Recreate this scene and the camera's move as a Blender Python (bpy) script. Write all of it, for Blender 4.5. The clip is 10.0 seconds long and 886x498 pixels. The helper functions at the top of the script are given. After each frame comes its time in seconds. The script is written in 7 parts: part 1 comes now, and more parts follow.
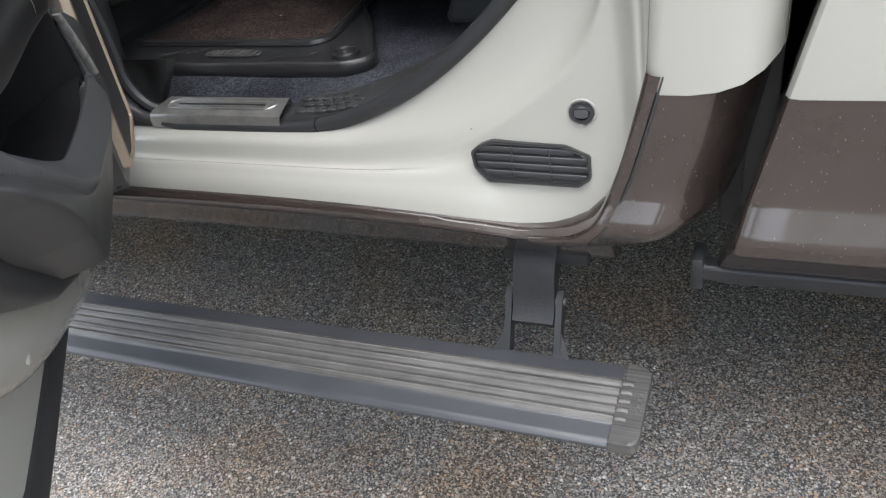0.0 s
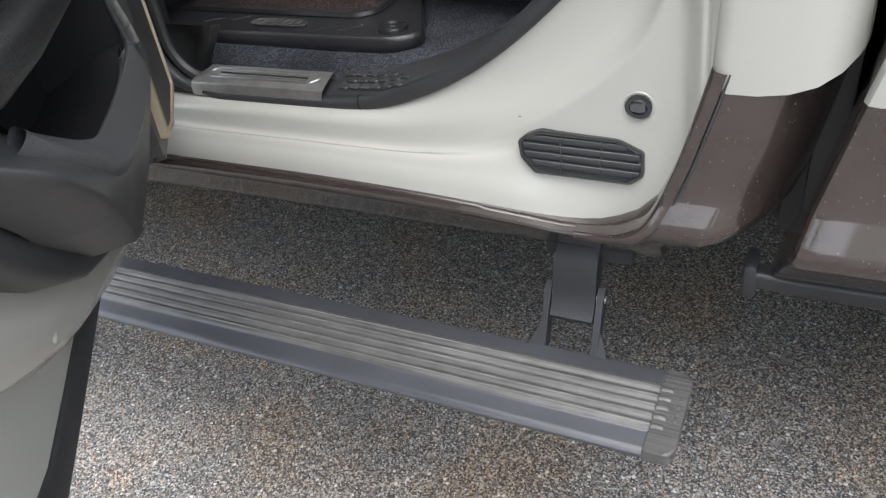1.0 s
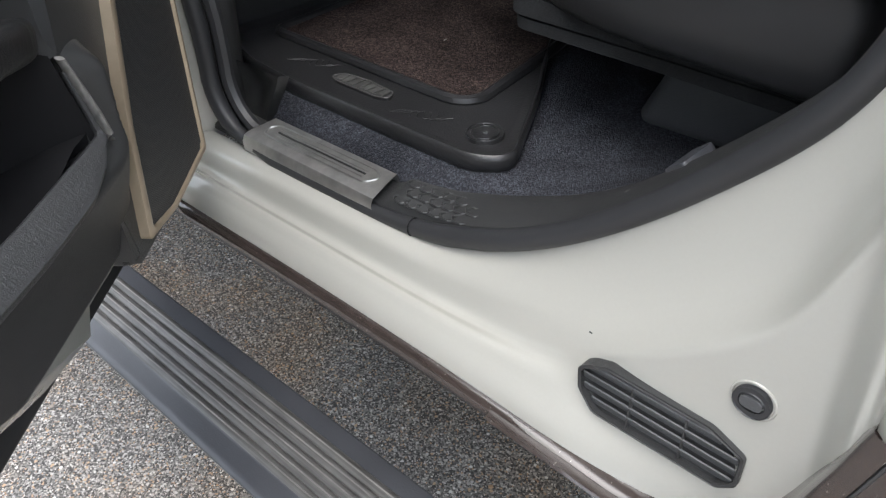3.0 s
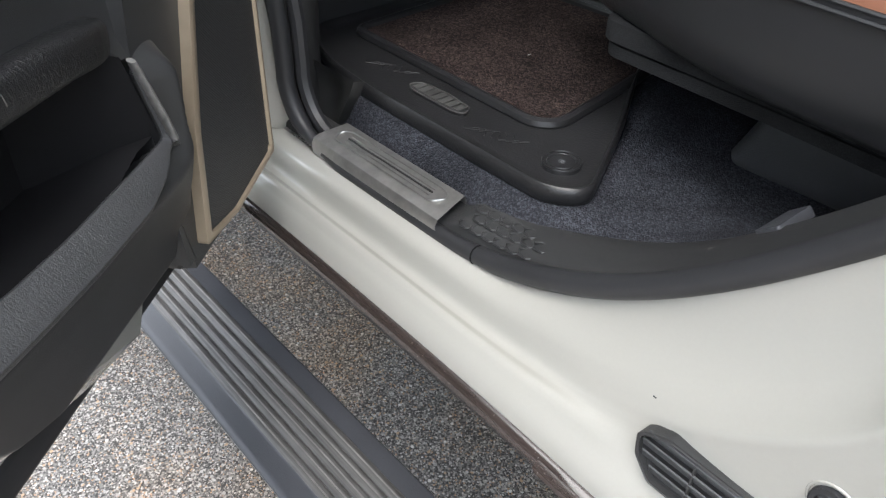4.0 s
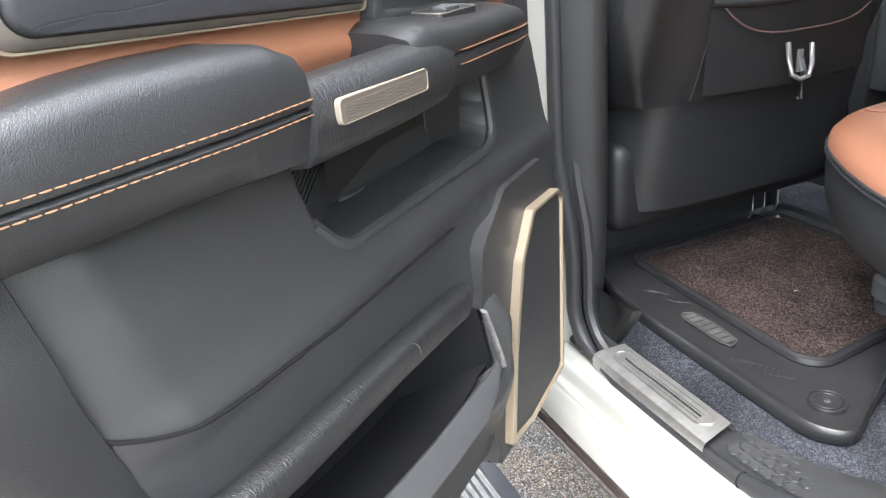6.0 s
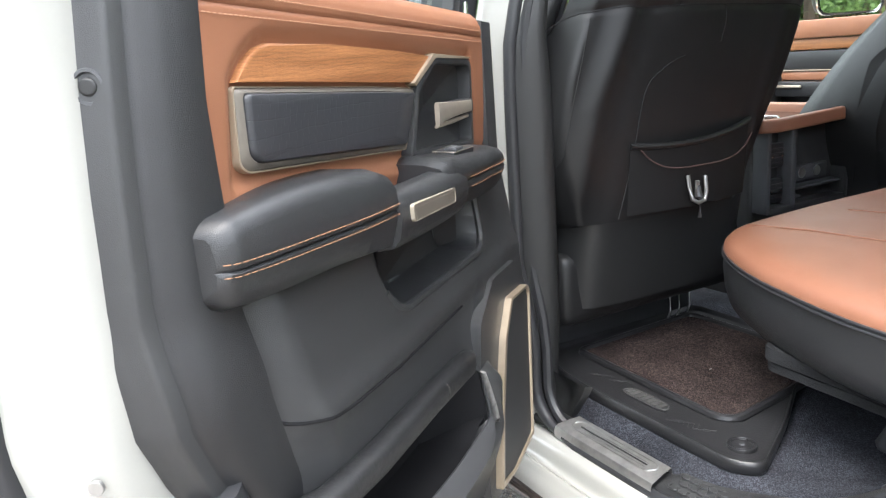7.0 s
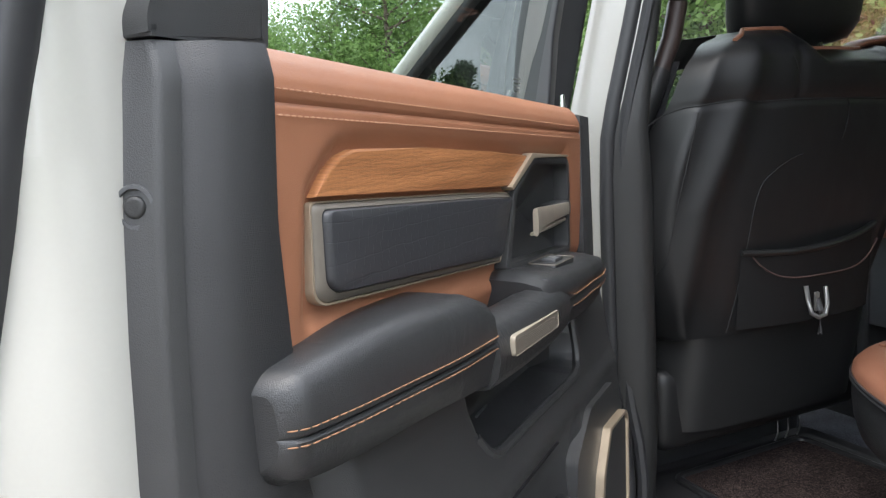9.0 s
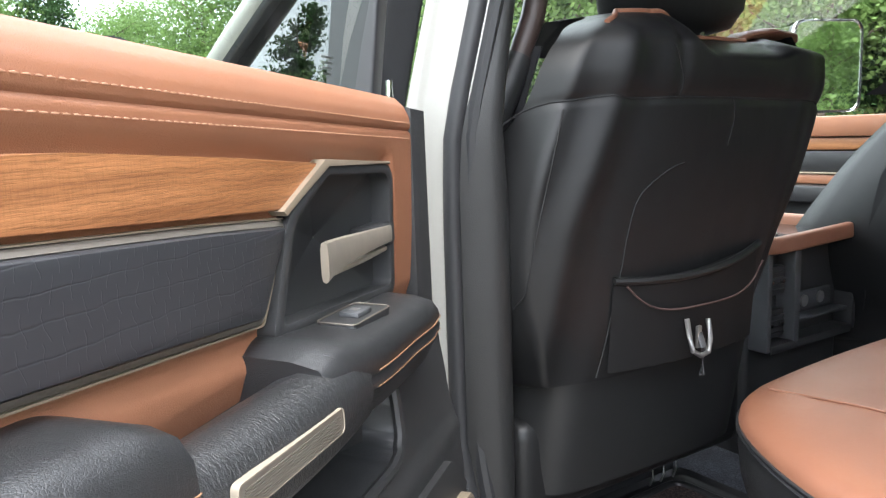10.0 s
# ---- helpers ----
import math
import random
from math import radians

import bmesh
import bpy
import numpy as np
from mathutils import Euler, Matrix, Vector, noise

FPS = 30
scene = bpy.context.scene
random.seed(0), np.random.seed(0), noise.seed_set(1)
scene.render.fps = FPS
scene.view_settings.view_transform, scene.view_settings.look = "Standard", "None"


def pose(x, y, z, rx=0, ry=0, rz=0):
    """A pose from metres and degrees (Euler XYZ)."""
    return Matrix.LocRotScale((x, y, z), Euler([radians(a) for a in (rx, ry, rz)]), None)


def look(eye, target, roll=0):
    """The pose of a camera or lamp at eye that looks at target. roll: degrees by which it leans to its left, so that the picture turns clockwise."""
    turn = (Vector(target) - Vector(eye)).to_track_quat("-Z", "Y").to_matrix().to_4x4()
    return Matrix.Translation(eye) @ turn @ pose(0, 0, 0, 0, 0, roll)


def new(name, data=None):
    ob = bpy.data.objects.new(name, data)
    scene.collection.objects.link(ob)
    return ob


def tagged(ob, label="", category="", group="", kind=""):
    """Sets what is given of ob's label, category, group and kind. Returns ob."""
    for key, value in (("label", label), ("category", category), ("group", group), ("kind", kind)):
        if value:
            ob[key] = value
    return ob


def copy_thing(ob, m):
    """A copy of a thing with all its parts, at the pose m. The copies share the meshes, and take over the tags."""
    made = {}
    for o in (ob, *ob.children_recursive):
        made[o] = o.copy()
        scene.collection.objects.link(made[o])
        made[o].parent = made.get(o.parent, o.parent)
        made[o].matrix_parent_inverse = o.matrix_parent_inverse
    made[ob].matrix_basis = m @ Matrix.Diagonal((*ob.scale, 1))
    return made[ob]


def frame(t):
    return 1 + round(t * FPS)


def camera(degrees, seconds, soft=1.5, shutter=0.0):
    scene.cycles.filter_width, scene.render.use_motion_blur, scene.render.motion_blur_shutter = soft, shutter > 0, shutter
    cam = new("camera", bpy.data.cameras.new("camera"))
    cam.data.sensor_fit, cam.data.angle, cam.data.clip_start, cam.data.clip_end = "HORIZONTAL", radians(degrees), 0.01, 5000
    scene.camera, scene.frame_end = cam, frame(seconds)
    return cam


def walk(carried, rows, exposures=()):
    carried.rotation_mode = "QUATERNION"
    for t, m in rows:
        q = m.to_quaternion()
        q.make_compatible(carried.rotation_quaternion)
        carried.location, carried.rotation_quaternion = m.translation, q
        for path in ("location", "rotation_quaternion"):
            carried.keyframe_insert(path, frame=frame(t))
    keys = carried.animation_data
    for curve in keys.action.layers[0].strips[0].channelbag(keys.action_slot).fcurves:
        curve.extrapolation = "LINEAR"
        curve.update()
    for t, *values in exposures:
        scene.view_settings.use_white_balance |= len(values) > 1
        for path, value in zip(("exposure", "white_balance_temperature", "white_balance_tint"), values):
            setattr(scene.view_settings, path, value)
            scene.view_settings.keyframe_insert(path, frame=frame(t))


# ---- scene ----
cam = camera(60.0, 10.0, 1.3)
PATH = [
    (0, (0.943, -0.92, 1.18), (0.209, 0.574, 0.071), -10.1),
    (0.5, (0.915, -0.888, 1.187), (0.14, 0.563, 0.049), -9.0),
    (1, (0.921, -0.88, 1.183), (0.113, 0.533, 0.021), -8.9),
    (1.5, (0.956, -0.833, 1.172), (0.148, 0.532, -0.045), -8.2),
    (2, (0.935, -0.678, 1.162), (0.081, 0.621, -0.096), -6.7),
    (2.5, (0.839, -0.607, 1.208), (-0.135, 0.661, 0.007), -3.0),
    (2.7, (0.845, -0.547, 1.232), (-0.199, 0.681, 0.047), -3.0),
    (3.8, (0.807, -0.487, 1.183), (-0.353, 0.564, -0.062), 0.2),
    (4, (0.8, -0.476, 1.233), (-0.393, 0.577, 0.022), 0.6),
    (4.5, (0.808, -0.496, 1.229), (-0.463, 0.476, 0.03), -0.9),
    (5, (0.826, -0.504, 1.232), (-0.546, 0.362, 0.063), -4.4),
    (5.5, (0.836, -0.542, 1.282), (-0.716, 0.148, 0.226), -6.1),
    (6, (0.885, -0.588, 1.386), (-0.821, 0.076, 0.582), -5.4),
    (7.3, (1.133, -0.861, 1.434), (-0.572, 0.096, 1.01), -4.3),
    (7.5, (1.15, -0.875, 1.448), (-0.571, 0.067, 1.061), -4.1),
    (8, (1.148, -0.873, 1.457), (-0.605, 0.036, 1.144), -3.8),
    (8.5, (1.055, -0.847, 1.455), (-0.713, 0.047, 1.18), -3.9),
    (9, (0.947, -0.776, 1.445), (-0.86, 0.036, 1.172), -3.3),
    (9.5, (0.806, -0.648, 1.437), (-0.999, 0.164, 1.148), -2.7),
    (10, (0.736, -0.563, 1.445), (-0.922, 0.516, 1.147), -2.0),
]
walk(cam, [(t, look(eye, target, roll)) for t, eye, target, roll in PATH], [(0.0, 1.53), (2.5, 1.52), (4.0, 1.68), (5.0, 1.82), (5.5, 1.87), (6.0, 3.1), (7.5, 2.2), (8.0, 1.93), (9.0, 1.94), (9.5, 2.55), (10.0, 2.7)])

# ---------------------------------------------------------------- light
world = bpy.data.worlds.new("overcast_sky")
scene.world = world
world.use_nodes = True
wn = world.node_tree.nodes
sky = wn.new("ShaderNodeTexSky")
sky.sky_type, sky.sun_disc = "NISHITA", False
sky.sun_elevation, sky.sun_rotation = radians(74), radians(148)
sky.air_density, sky.dust_density, sky.ozone_density = 1.0, 5.0, 1.0
mixw = wn.new("ShaderNodeMixRGB")
mixw.blend_type, mixw.inputs[0].default_value = "MIX", 0.75
mixw.inputs[2].default_value = (5.72, 6.05, 6.55, 1)
world.node_tree.links.new(sky.outputs[0], mixw.inputs[1])
world.node_tree.links.new(mixw.outputs[0], wn["Background"].inputs["Color"])
wn["Background"].inputs["Strength"].default_value = 0.185
sun = new("sun", bpy.data.lights.new("sun", "SUN"))
sun.data.energy, sun.data.angle, sun.data.color = 1.15, radians(60), (1.0, 0.99, 0.97)
sun.matrix_world = look((1.4, -2.2, 9), (0, 0, 0))


# ---------------------------------------------------------------- materials
def material(name, colour, rough=0.5, metal=0.0, grain=0.0, scale=40.0, spread=0.12, bump=0.0, bump_scale=200.0, coat=0.0, detail=4.0, spec=0.5, stains=0.0, stain_scale=6.0):
    """Principled surface with two scales of colour variation, roughness wear and fine relief."""
    m = bpy.data.materials.new(name)
    m.use_nodes = True
    nt = m.node_tree
    n, l = nt.nodes, nt.links
    b = n["Principled BSDF"]
    b.inputs["Metallic"].default_value, b.inputs["Coat Weight"].default_value = metal, coat
    b.inputs["Specular IOR Level"].default_value, b.inputs["Coat Roughness"].default_value = spec, 0.06
    co = n.new("ShaderNodeTexCoord")

    def noise_at(s, d=detail):
        t = n.new("ShaderNodeTexNoise")
        t.inputs["Scale"].default_value, t.inputs["Detail"].default_value = s, d
        l.new(co.outputs["Object"], t.inputs["Vector"])
        return t
    fine, broad = noise_at(scale), noise_at(stain_scale, 6.0)
    mx = n.new("ShaderNodeMix")
    mx.data_type = "RGBA"
    c = Vector(colour)
    mx.inputs["A"].default_value = (*(c * (1 - spread)), 1)
    mx.inputs["B"].default_value = (*(c * (1 + spread)), 1)
    l.new(fine.outputs["Fac"], mx.inputs["Factor"])
    mx2 = n.new("ShaderNodeMix")
    mx2.data_type = "RGBA"
    mx2.blend_type = "MULTIPLY"
    ramp = n.new("ShaderNodeMapRange")
    ramp.inputs["From Min"].default_value, ramp.inputs["From Max"].default_value = 0.35, 0.7
    ramp.inputs["To Min"].default_value, ramp.inputs["To Max"].default_value = 1.0, 1.0 - stains
    l.new(broad.outputs["Fac"], ramp.inputs["Value"])
    mx2.inputs["Factor"].default_value = 1.0
    l.new(mx.outputs["Result"], mx2.inputs["A"])
    l.new(ramp.outputs["Result"], mx2.inputs["B"])
    l.new(mx2.outputs["Result"], b.inputs["Base Color"])
    rr = n.new("ShaderNodeMapRange")
    rr.inputs["To Min"].default_value, rr.inputs["To Max"].default_value = max(0.02, rough * (1 - grain)), min(1, rough * (1 + grain))
    l.new(broad.outputs["Fac"], rr.inputs["Value"])
    l.new(rr.outputs["Result"], b.inputs["Roughness"])
    if bump:
        bt = noise_at(bump_scale, 3.0)
        bp = n.new("ShaderNodeBump")
        bp.inputs["Strength"].default_value, bp.inputs["Distance"].default_value = min(1, bump), 0.0015
        l.new(bt.outputs["Fac"], bp.inputs["Height"])
        l.new(bp.outputs["Normal"], b.inputs["Normal"])
    return m


def leather(name, colour, rough=0.42, scale=420.0, strength=0.35, wrinkle=None):
    """Grained leather: cells with creases over a slight mottling; wrinkle: folds per metre along the door and up it, and their depth."""
    m = material(name, colour, rough, grain=0.25, scale=25, spread=0.08, stains=0.08)
    nt = m.node_tree
    n, l = nt.nodes, nt.links
    co = [x for x in n if x.type == "TEX_COORD"][0]
    v = n.new("ShaderNodeTexVoronoi")
    v.feature = "DISTANCE_TO_EDGE"
    v.inputs["Scale"].default_value = scale
    l.new(co.outputs["Object"], v.inputs["Vector"])
    mr = n.new("ShaderNodeMapRange")
    mr.inputs["From Max"].default_value = 0.18
    l.new(v.outputs["Distance"], mr.inputs["Value"])
    bp = n.new("ShaderNodeBump")
    bp.inputs["Strength"].default_value, bp.inputs["Distance"].default_value = strength, 0.0009
    l.new(mr.outputs["Result"], bp.inputs["Height"])
    l.new(bp.outputs["Normal"], n["Principled BSDF"].inputs["Normal"])
    if wrinkle:
        turn, stretch, folds, deep = n.new("ShaderNodeMapping"), n.new("ShaderNodeMapping"), n.new("ShaderNodeTexNoise"), n.new("ShaderNodeBump")
        turn.inputs["Rotation"].default_value, stretch.inputs["Scale"].default_value = (0, 0, radians(50)), (wrinkle[0], wrinkle[1], wrinkle[1])
        folds.inputs["Scale"].default_value, folds.inputs["Detail"].default_value, folds.inputs["Distortion"].default_value = 1.0, 3.0, 1.2
        l.new(co.outputs["Object"], turn.inputs["Vector"])
        l.new(turn.outputs["Vector"], stretch.inputs["Vector"])
        l.new(stretch.outputs["Vector"], folds.inputs["Vector"])
        deep.inputs["Strength"].default_value, deep.inputs["Distance"].default_value = wrinkle[2], 0.003
        l.new(folds.outputs["Fac"], deep.inputs["Height"])
        l.new(deep.outputs["Normal"], bp.inputs["Normal"])
    return m


def asphalt_material():
    """Worn asphalt: dark binder, exposed grey, white and ochre aggregate in two sizes."""
    m = bpy.data.materials.new("asphalt")
    m.use_nodes = True
    nt = m.node_tree
    n, l = nt.nodes, nt.links
    b = n["Principled BSDF"]
    co = n.new("ShaderNodeTexCoord")

    def cells(s):
        v = n.new("ShaderNodeTexVoronoi")
        v.inputs["Scale"].default_value = s
        v.inputs["Randomness"].default_value = 1.0
        l.new(co.outputs["Object"], v.inputs["Vector"])
        return v
    small, large = cells(330.0), cells(120.0)

    def stones(v, pos):
        ramp = n.new("ShaderNodeValToRGB")
        ramp.color_ramp.interpolation = "CONSTANT"
        e = ramp.color_ramp.elements
        for k, (p, c) in enumerate(pos):
            el = e[k] if k < 2 else e.new(p)
            el.position, el.color = p, (*c, 1)
        sep = n.new("ShaderNodeSeparateColor")
        l.new(v.outputs["Color"], sep.inputs["Color"])
        l.new(sep.outputs["Red"], ramp.inputs["Fac"])
        return ramp, sep
    r1, _s = stones(small, [(0.0, (0.056, 0.055, 0.055)), (0.30, (0.112, 0.110, 0.107)), (0.56, (0.205, 0.198, 0.190)), (0.78, (0.32, 0.306, 0.288)), (0.885, (0.34, 0.240, 0.168)), (0.935, (0.43, 0.418, 0.40))])
    r2, s2 = stones(large, [(0.0, (0.17, 0.166, 0.162)), (0.30, (0.31, 0.303, 0.294)), (0.62, (0.36, 0.265, 0.185)), (0.76, (0.38, 0.372, 0.362)), (0.90, (0.55, 0.542, 0.527))])
    pick = n.new("ShaderNodeMath")
    pick.operation = "GREATER_THAN"
    pick.inputs[1].default_value = 0.76
    l.new(s2.outputs["Green"], pick.inputs[0])
    near = n.new("ShaderNodeMath")
    near.operation = "LESS_THAN"
    near.inputs[1].default_value = 0.42
    l.new(large.outputs["Distance"], near.inputs[0])
    both = n.new("ShaderNodeMath")
    both.operation = "MULTIPLY"
    l.new(pick.outputs[0], both.inputs[0])
    l.new(near.outputs[0], both.inputs[1])
    mx = n.new("ShaderNodeMix")
    mx.data_type = "RGBA"
    l.new(both.outputs[0], mx.inputs["Factor"])
    l.new(r1.outputs["Color"], mx.inputs["A"])
    l.new(r2.outputs["Color"], mx.inputs["B"])
    patch = n.new("ShaderNodeTexNoise")
    patch.inputs["Scale"].default_value, patch.inputs["Detail"].default_value = 3.0, 5.0
    l.new(co.outputs["Object"], patch.inputs["Vector"])
    rust = n.new("ShaderNodeMapRange")
    rust.inputs["From Min"].default_value, rust.inputs["From Max"].default_value = 0.47, 0.66
    rust.inputs["To Max"].default_value = 0.65
    l.new(patch.outputs["Fac"], rust.inputs["Value"])
    tint = n.new("ShaderNodeMix")
    tint.data_type = "RGBA"
    tint.blend_type = "MULTIPLY"
    tint.inputs["B"].default_value = (1.22, 1.0, 0.78, 1)
    l.new(rust.outputs["Result"], tint.inputs["Factor"])
    l.new(mx.outputs["Result"], tint.inputs["A"])
    l.new(tint.outputs["Result"], b.inputs["Base Color"])
    b.inputs["Roughness"].default_value = 0.8
    b.inputs["Specular IOR Level"].default_value = 0.2
    bp = n.new("ShaderNodeBump")
    bp.invert = True
    bp.inputs["Strength"].default_value, bp.inputs["Distance"].default_value = 0.6, 0.002
    l.new(small.outputs["Distance"], bp.inputs["Height"])
    l.new(bp.outputs["Normal"], b.inputs["Normal"])
    return m


def wood_material():
    """Open-pore veneer: flowing rings along the board, fine pores, short flecks across."""
    m = material("open_pore_wood", (0.42, 0.17, 0.055), 0.48, scale=3.0, spread=0.1)
    n, l = m.node_tree.nodes, m.node_tree.links
    co = [x for x in n if x.type == "TEX_COORD"][0]

    def mapped(src, scale=(1, 1, 1), turn=0.0):
        mp = n.new("ShaderNodeMapping")
        mp.inputs["Scale"].default_value, mp.inputs["Rotation"].default_value = scale, (0, 0, radians(turn))
        l.new(src, mp.inputs["Vector"])
        return mp.outputs["Vector"]

    def noise_at(src, s, d, dist=0.0):
        t = n.new("ShaderNodeTexNoise")
        t.inputs["Scale"].default_value, t.inputs["Detail"].default_value, t.inputs["Distortion"].default_value = s, d, dist
        l.new(src, t.inputs["Vector"])
        return t.outputs["Fac"]

    def span(src, a, b, c, d):
        r = n.new("ShaderNodeMapRange")
        for key, value in zip(("From Min", "From Max", "To Min", "To Max"), (a, b, c, d)):
            r.inputs[key].default_value = value
        l.new(src, r.inputs["Value"])
        return r.outputs["Result"]

    def times(a, b):
        k = n.new("ShaderNodeMix")
        k.data_type, k.blend_type = "RGBA", "MULTIPLY"
        k.inputs["Factor"].default_value = 1.0
        l.new(a, k.inputs["A"])
        l.new(b, k.inputs["B"])
        return k.outputs["Result"]
    along = mapped(co.outputs["Object"], turn=50)
    w = n.new("ShaderNodeTexWave")
    w.wave_type, w.bands_direction, w.wave_profile = "BANDS", "Z", "SAW"
    w.inputs["Scale"].default_value, w.inputs["Distortion"].default_value = 17.0, 11.0
    w.inputs["Detail"].default_value, w.inputs["Detail Scale"].default_value, w.inputs["Detail Roughness"].default_value = 3.0, 0.55, 0.45
    l.new(mapped(along, (2.6, 2.6, 5.0)), w.inputs["Vector"])
    broad = noise_at(mapped(along, (2.5, 2.5, 60.0)), 1.6, 6.0, 0.5)
    ramp = n.new("ShaderNodeValToRGB")
    e = ramp.color_ramp.elements
    e[0].position, e[0].color = 0.28, (0.205, 0.080, 0.030, 1)
    e[1].position, e[1].color = 0.72, (0.44, 0.190, 0.075, 1)
    l.new(broad, ramp.inputs["Fac"])
    rings = span(w.outputs["Fac"], 0.0, 0.55, 0.80, 1.04)
    pores = span(noise_at(mapped(along, (60.0, 60.0, 1500.0)), 1.0, 4.0), 0.36, 0.54, 0.82, 1.04)
    flecks = span(noise_at(mapped(along, (900.0, 900.0, 110.0)), 1.0, 3.0, 0.3), 0.34, 0.56, 0.88, 1.03)
    l.new(times(times(times(ramp.outputs["Color"], rings), pores), flecks), n["Principled BSDF"].inputs["Base Color"])
    bp = n.new("ShaderNodeBump")
    bp.inputs["Strength"].default_value, bp.inputs["Distance"].default_value = 0.5, 0.0006
    l.new(pores, bp.inputs["Height"])
    l.new(bp.outputs["Normal"], n["Principled BSDF"].inputs["Normal"])
    return m


def croc_material():
    """Embossed crocodile pattern: long wavering creases along, short ones across."""
    m = material("embossed_black_leather", (0.032, 0.033, 0.037), 0.38, grain=0.2, scale=40)
    nt = m.node_tree
    n, l = nt.nodes, nt.links
    co = [x for x in n if x.type == "TEX_COORD"][0]
    rot = n.new("ShaderNodeMapping")
    rot.inputs["Rotation"].default_value = (0, 0, radians(50))
    l.new(co.outputs["Object"], rot.inputs["Vector"])
    sc = n.new("ShaderNodeMapping")
    sc.inputs["Scale"].default_value = (16.0, 0.0, 26.0)
    l.new(rot.outputs["Vector"], sc.inputs["Vector"])
    wob = n.new("ShaderNodeTexNoise")
    wob.inputs["Scale"].default_value, wob.inputs["Detail"].default_value = 1.0, 5.0
    l.new(sc.outputs["Vector"], wob.inputs["Vector"])
    xyz = n.new("ShaderNodeSeparateXYZ")
    l.new(rot.outputs["Vector"], xyz.inputs["Vector"])

    def math_node(op, a, b=None):
        k = n.new("ShaderNodeMath")
        k.operation = op
        for i, v in enumerate((a, b)):
            if v is None:
                continue
            if isinstance(v, (int, float)):
                k.inputs[i].default_value = v
            else:
                l.new(v, k.inputs[i])
        return k.outputs[0]
    row = math_node("ADD", math_node("MULTIPLY", xyz.outputs["Z"], 66.0), math_node("MULTIPLY", wob.outputs["Fac"], 0.9))
    away = math_node("ABSOLUTE", math_node("SUBTRACT", math_node("FRACT", row), 0.5))
    along = math_node("ADD", math_node("MULTIPLY", xyz.outputs["X"], 78.0), math_node("MULTIPLY", math_node("FLOOR", row), 0.37))
    across = math_node("ABSOLUTE", math_node("SUBTRACT", math_node("FRACT", math_node("ADD", along, math_node("MULTIPLY", wob.outputs["Fac"], 2.2))), 0.5))
    mr, mr2 = n.new("ShaderNodeMapRange"), n.new("ShaderNodeMapRange")
    mr.inputs["From Max"].default_value, mr2.inputs["From Max"].default_value = 0.05, 0.035
    mr.inputs["To Min"].default_value = 0.35
    mr2.inputs["To Min"].default_value = 0.62
    l.new(away, mr.inputs["Value"])
    l.new(across, mr2.inputs["Value"])
    bp = n.new("ShaderNodeBump")
    bp.inputs["Strength"].default_value, bp.inputs["Distance"].default_value = 0.38, 0.0007
    l.new(math_node("MULTIPLY", mr.outputs["Result"], mr2.outputs["Result"]), bp.inputs["Height"])
    l.new(bp.outputs["Normal"], n["Principled BSDF"].inputs["Normal"])
    return m


def glass_material(name, tint, mirror=0.05, rough=0.0):
    m = bpy.data.materials.new(name)
    m.use_nodes = True
    nt = m.node_tree
    n, l = nt.nodes, nt.links
    n.remove(n["Principled BSDF"])
    tr, gl, lw, mix = n.new("ShaderNodeBsdfTransparent"), n.new("ShaderNodeBsdfGlossy"), n.new("ShaderNodeLayerWeight"), n.new("ShaderNodeMixShader")
    tr.inputs["Color"].default_value = (*tint, 1)
    gl.inputs["Roughness"].default_value = rough
    lw.inputs["Blend"].default_value = 0.5
    five, span = n.new("ShaderNodeMath"), n.new("ShaderNodeMapRange")
    five.operation = "POWER"
    five.inputs[1].default_value = 4.0
    span.inputs["To Min"].default_value, span.inputs["To Max"].default_value = mirror, 1.0
    l.new(lw.outputs["Facing"], five.inputs[0])
    l.new(five.outputs[0], span.inputs["Value"])
    l.new(span.outputs["Result"], mix.inputs[0])
    l.new(tr.outputs[0], mix.inputs[1])
    l.new(gl.outputs[0], mix.inputs[2])
    l.new(mix.outputs[0], n["Material Output"].inputs["Surface"])
    return m


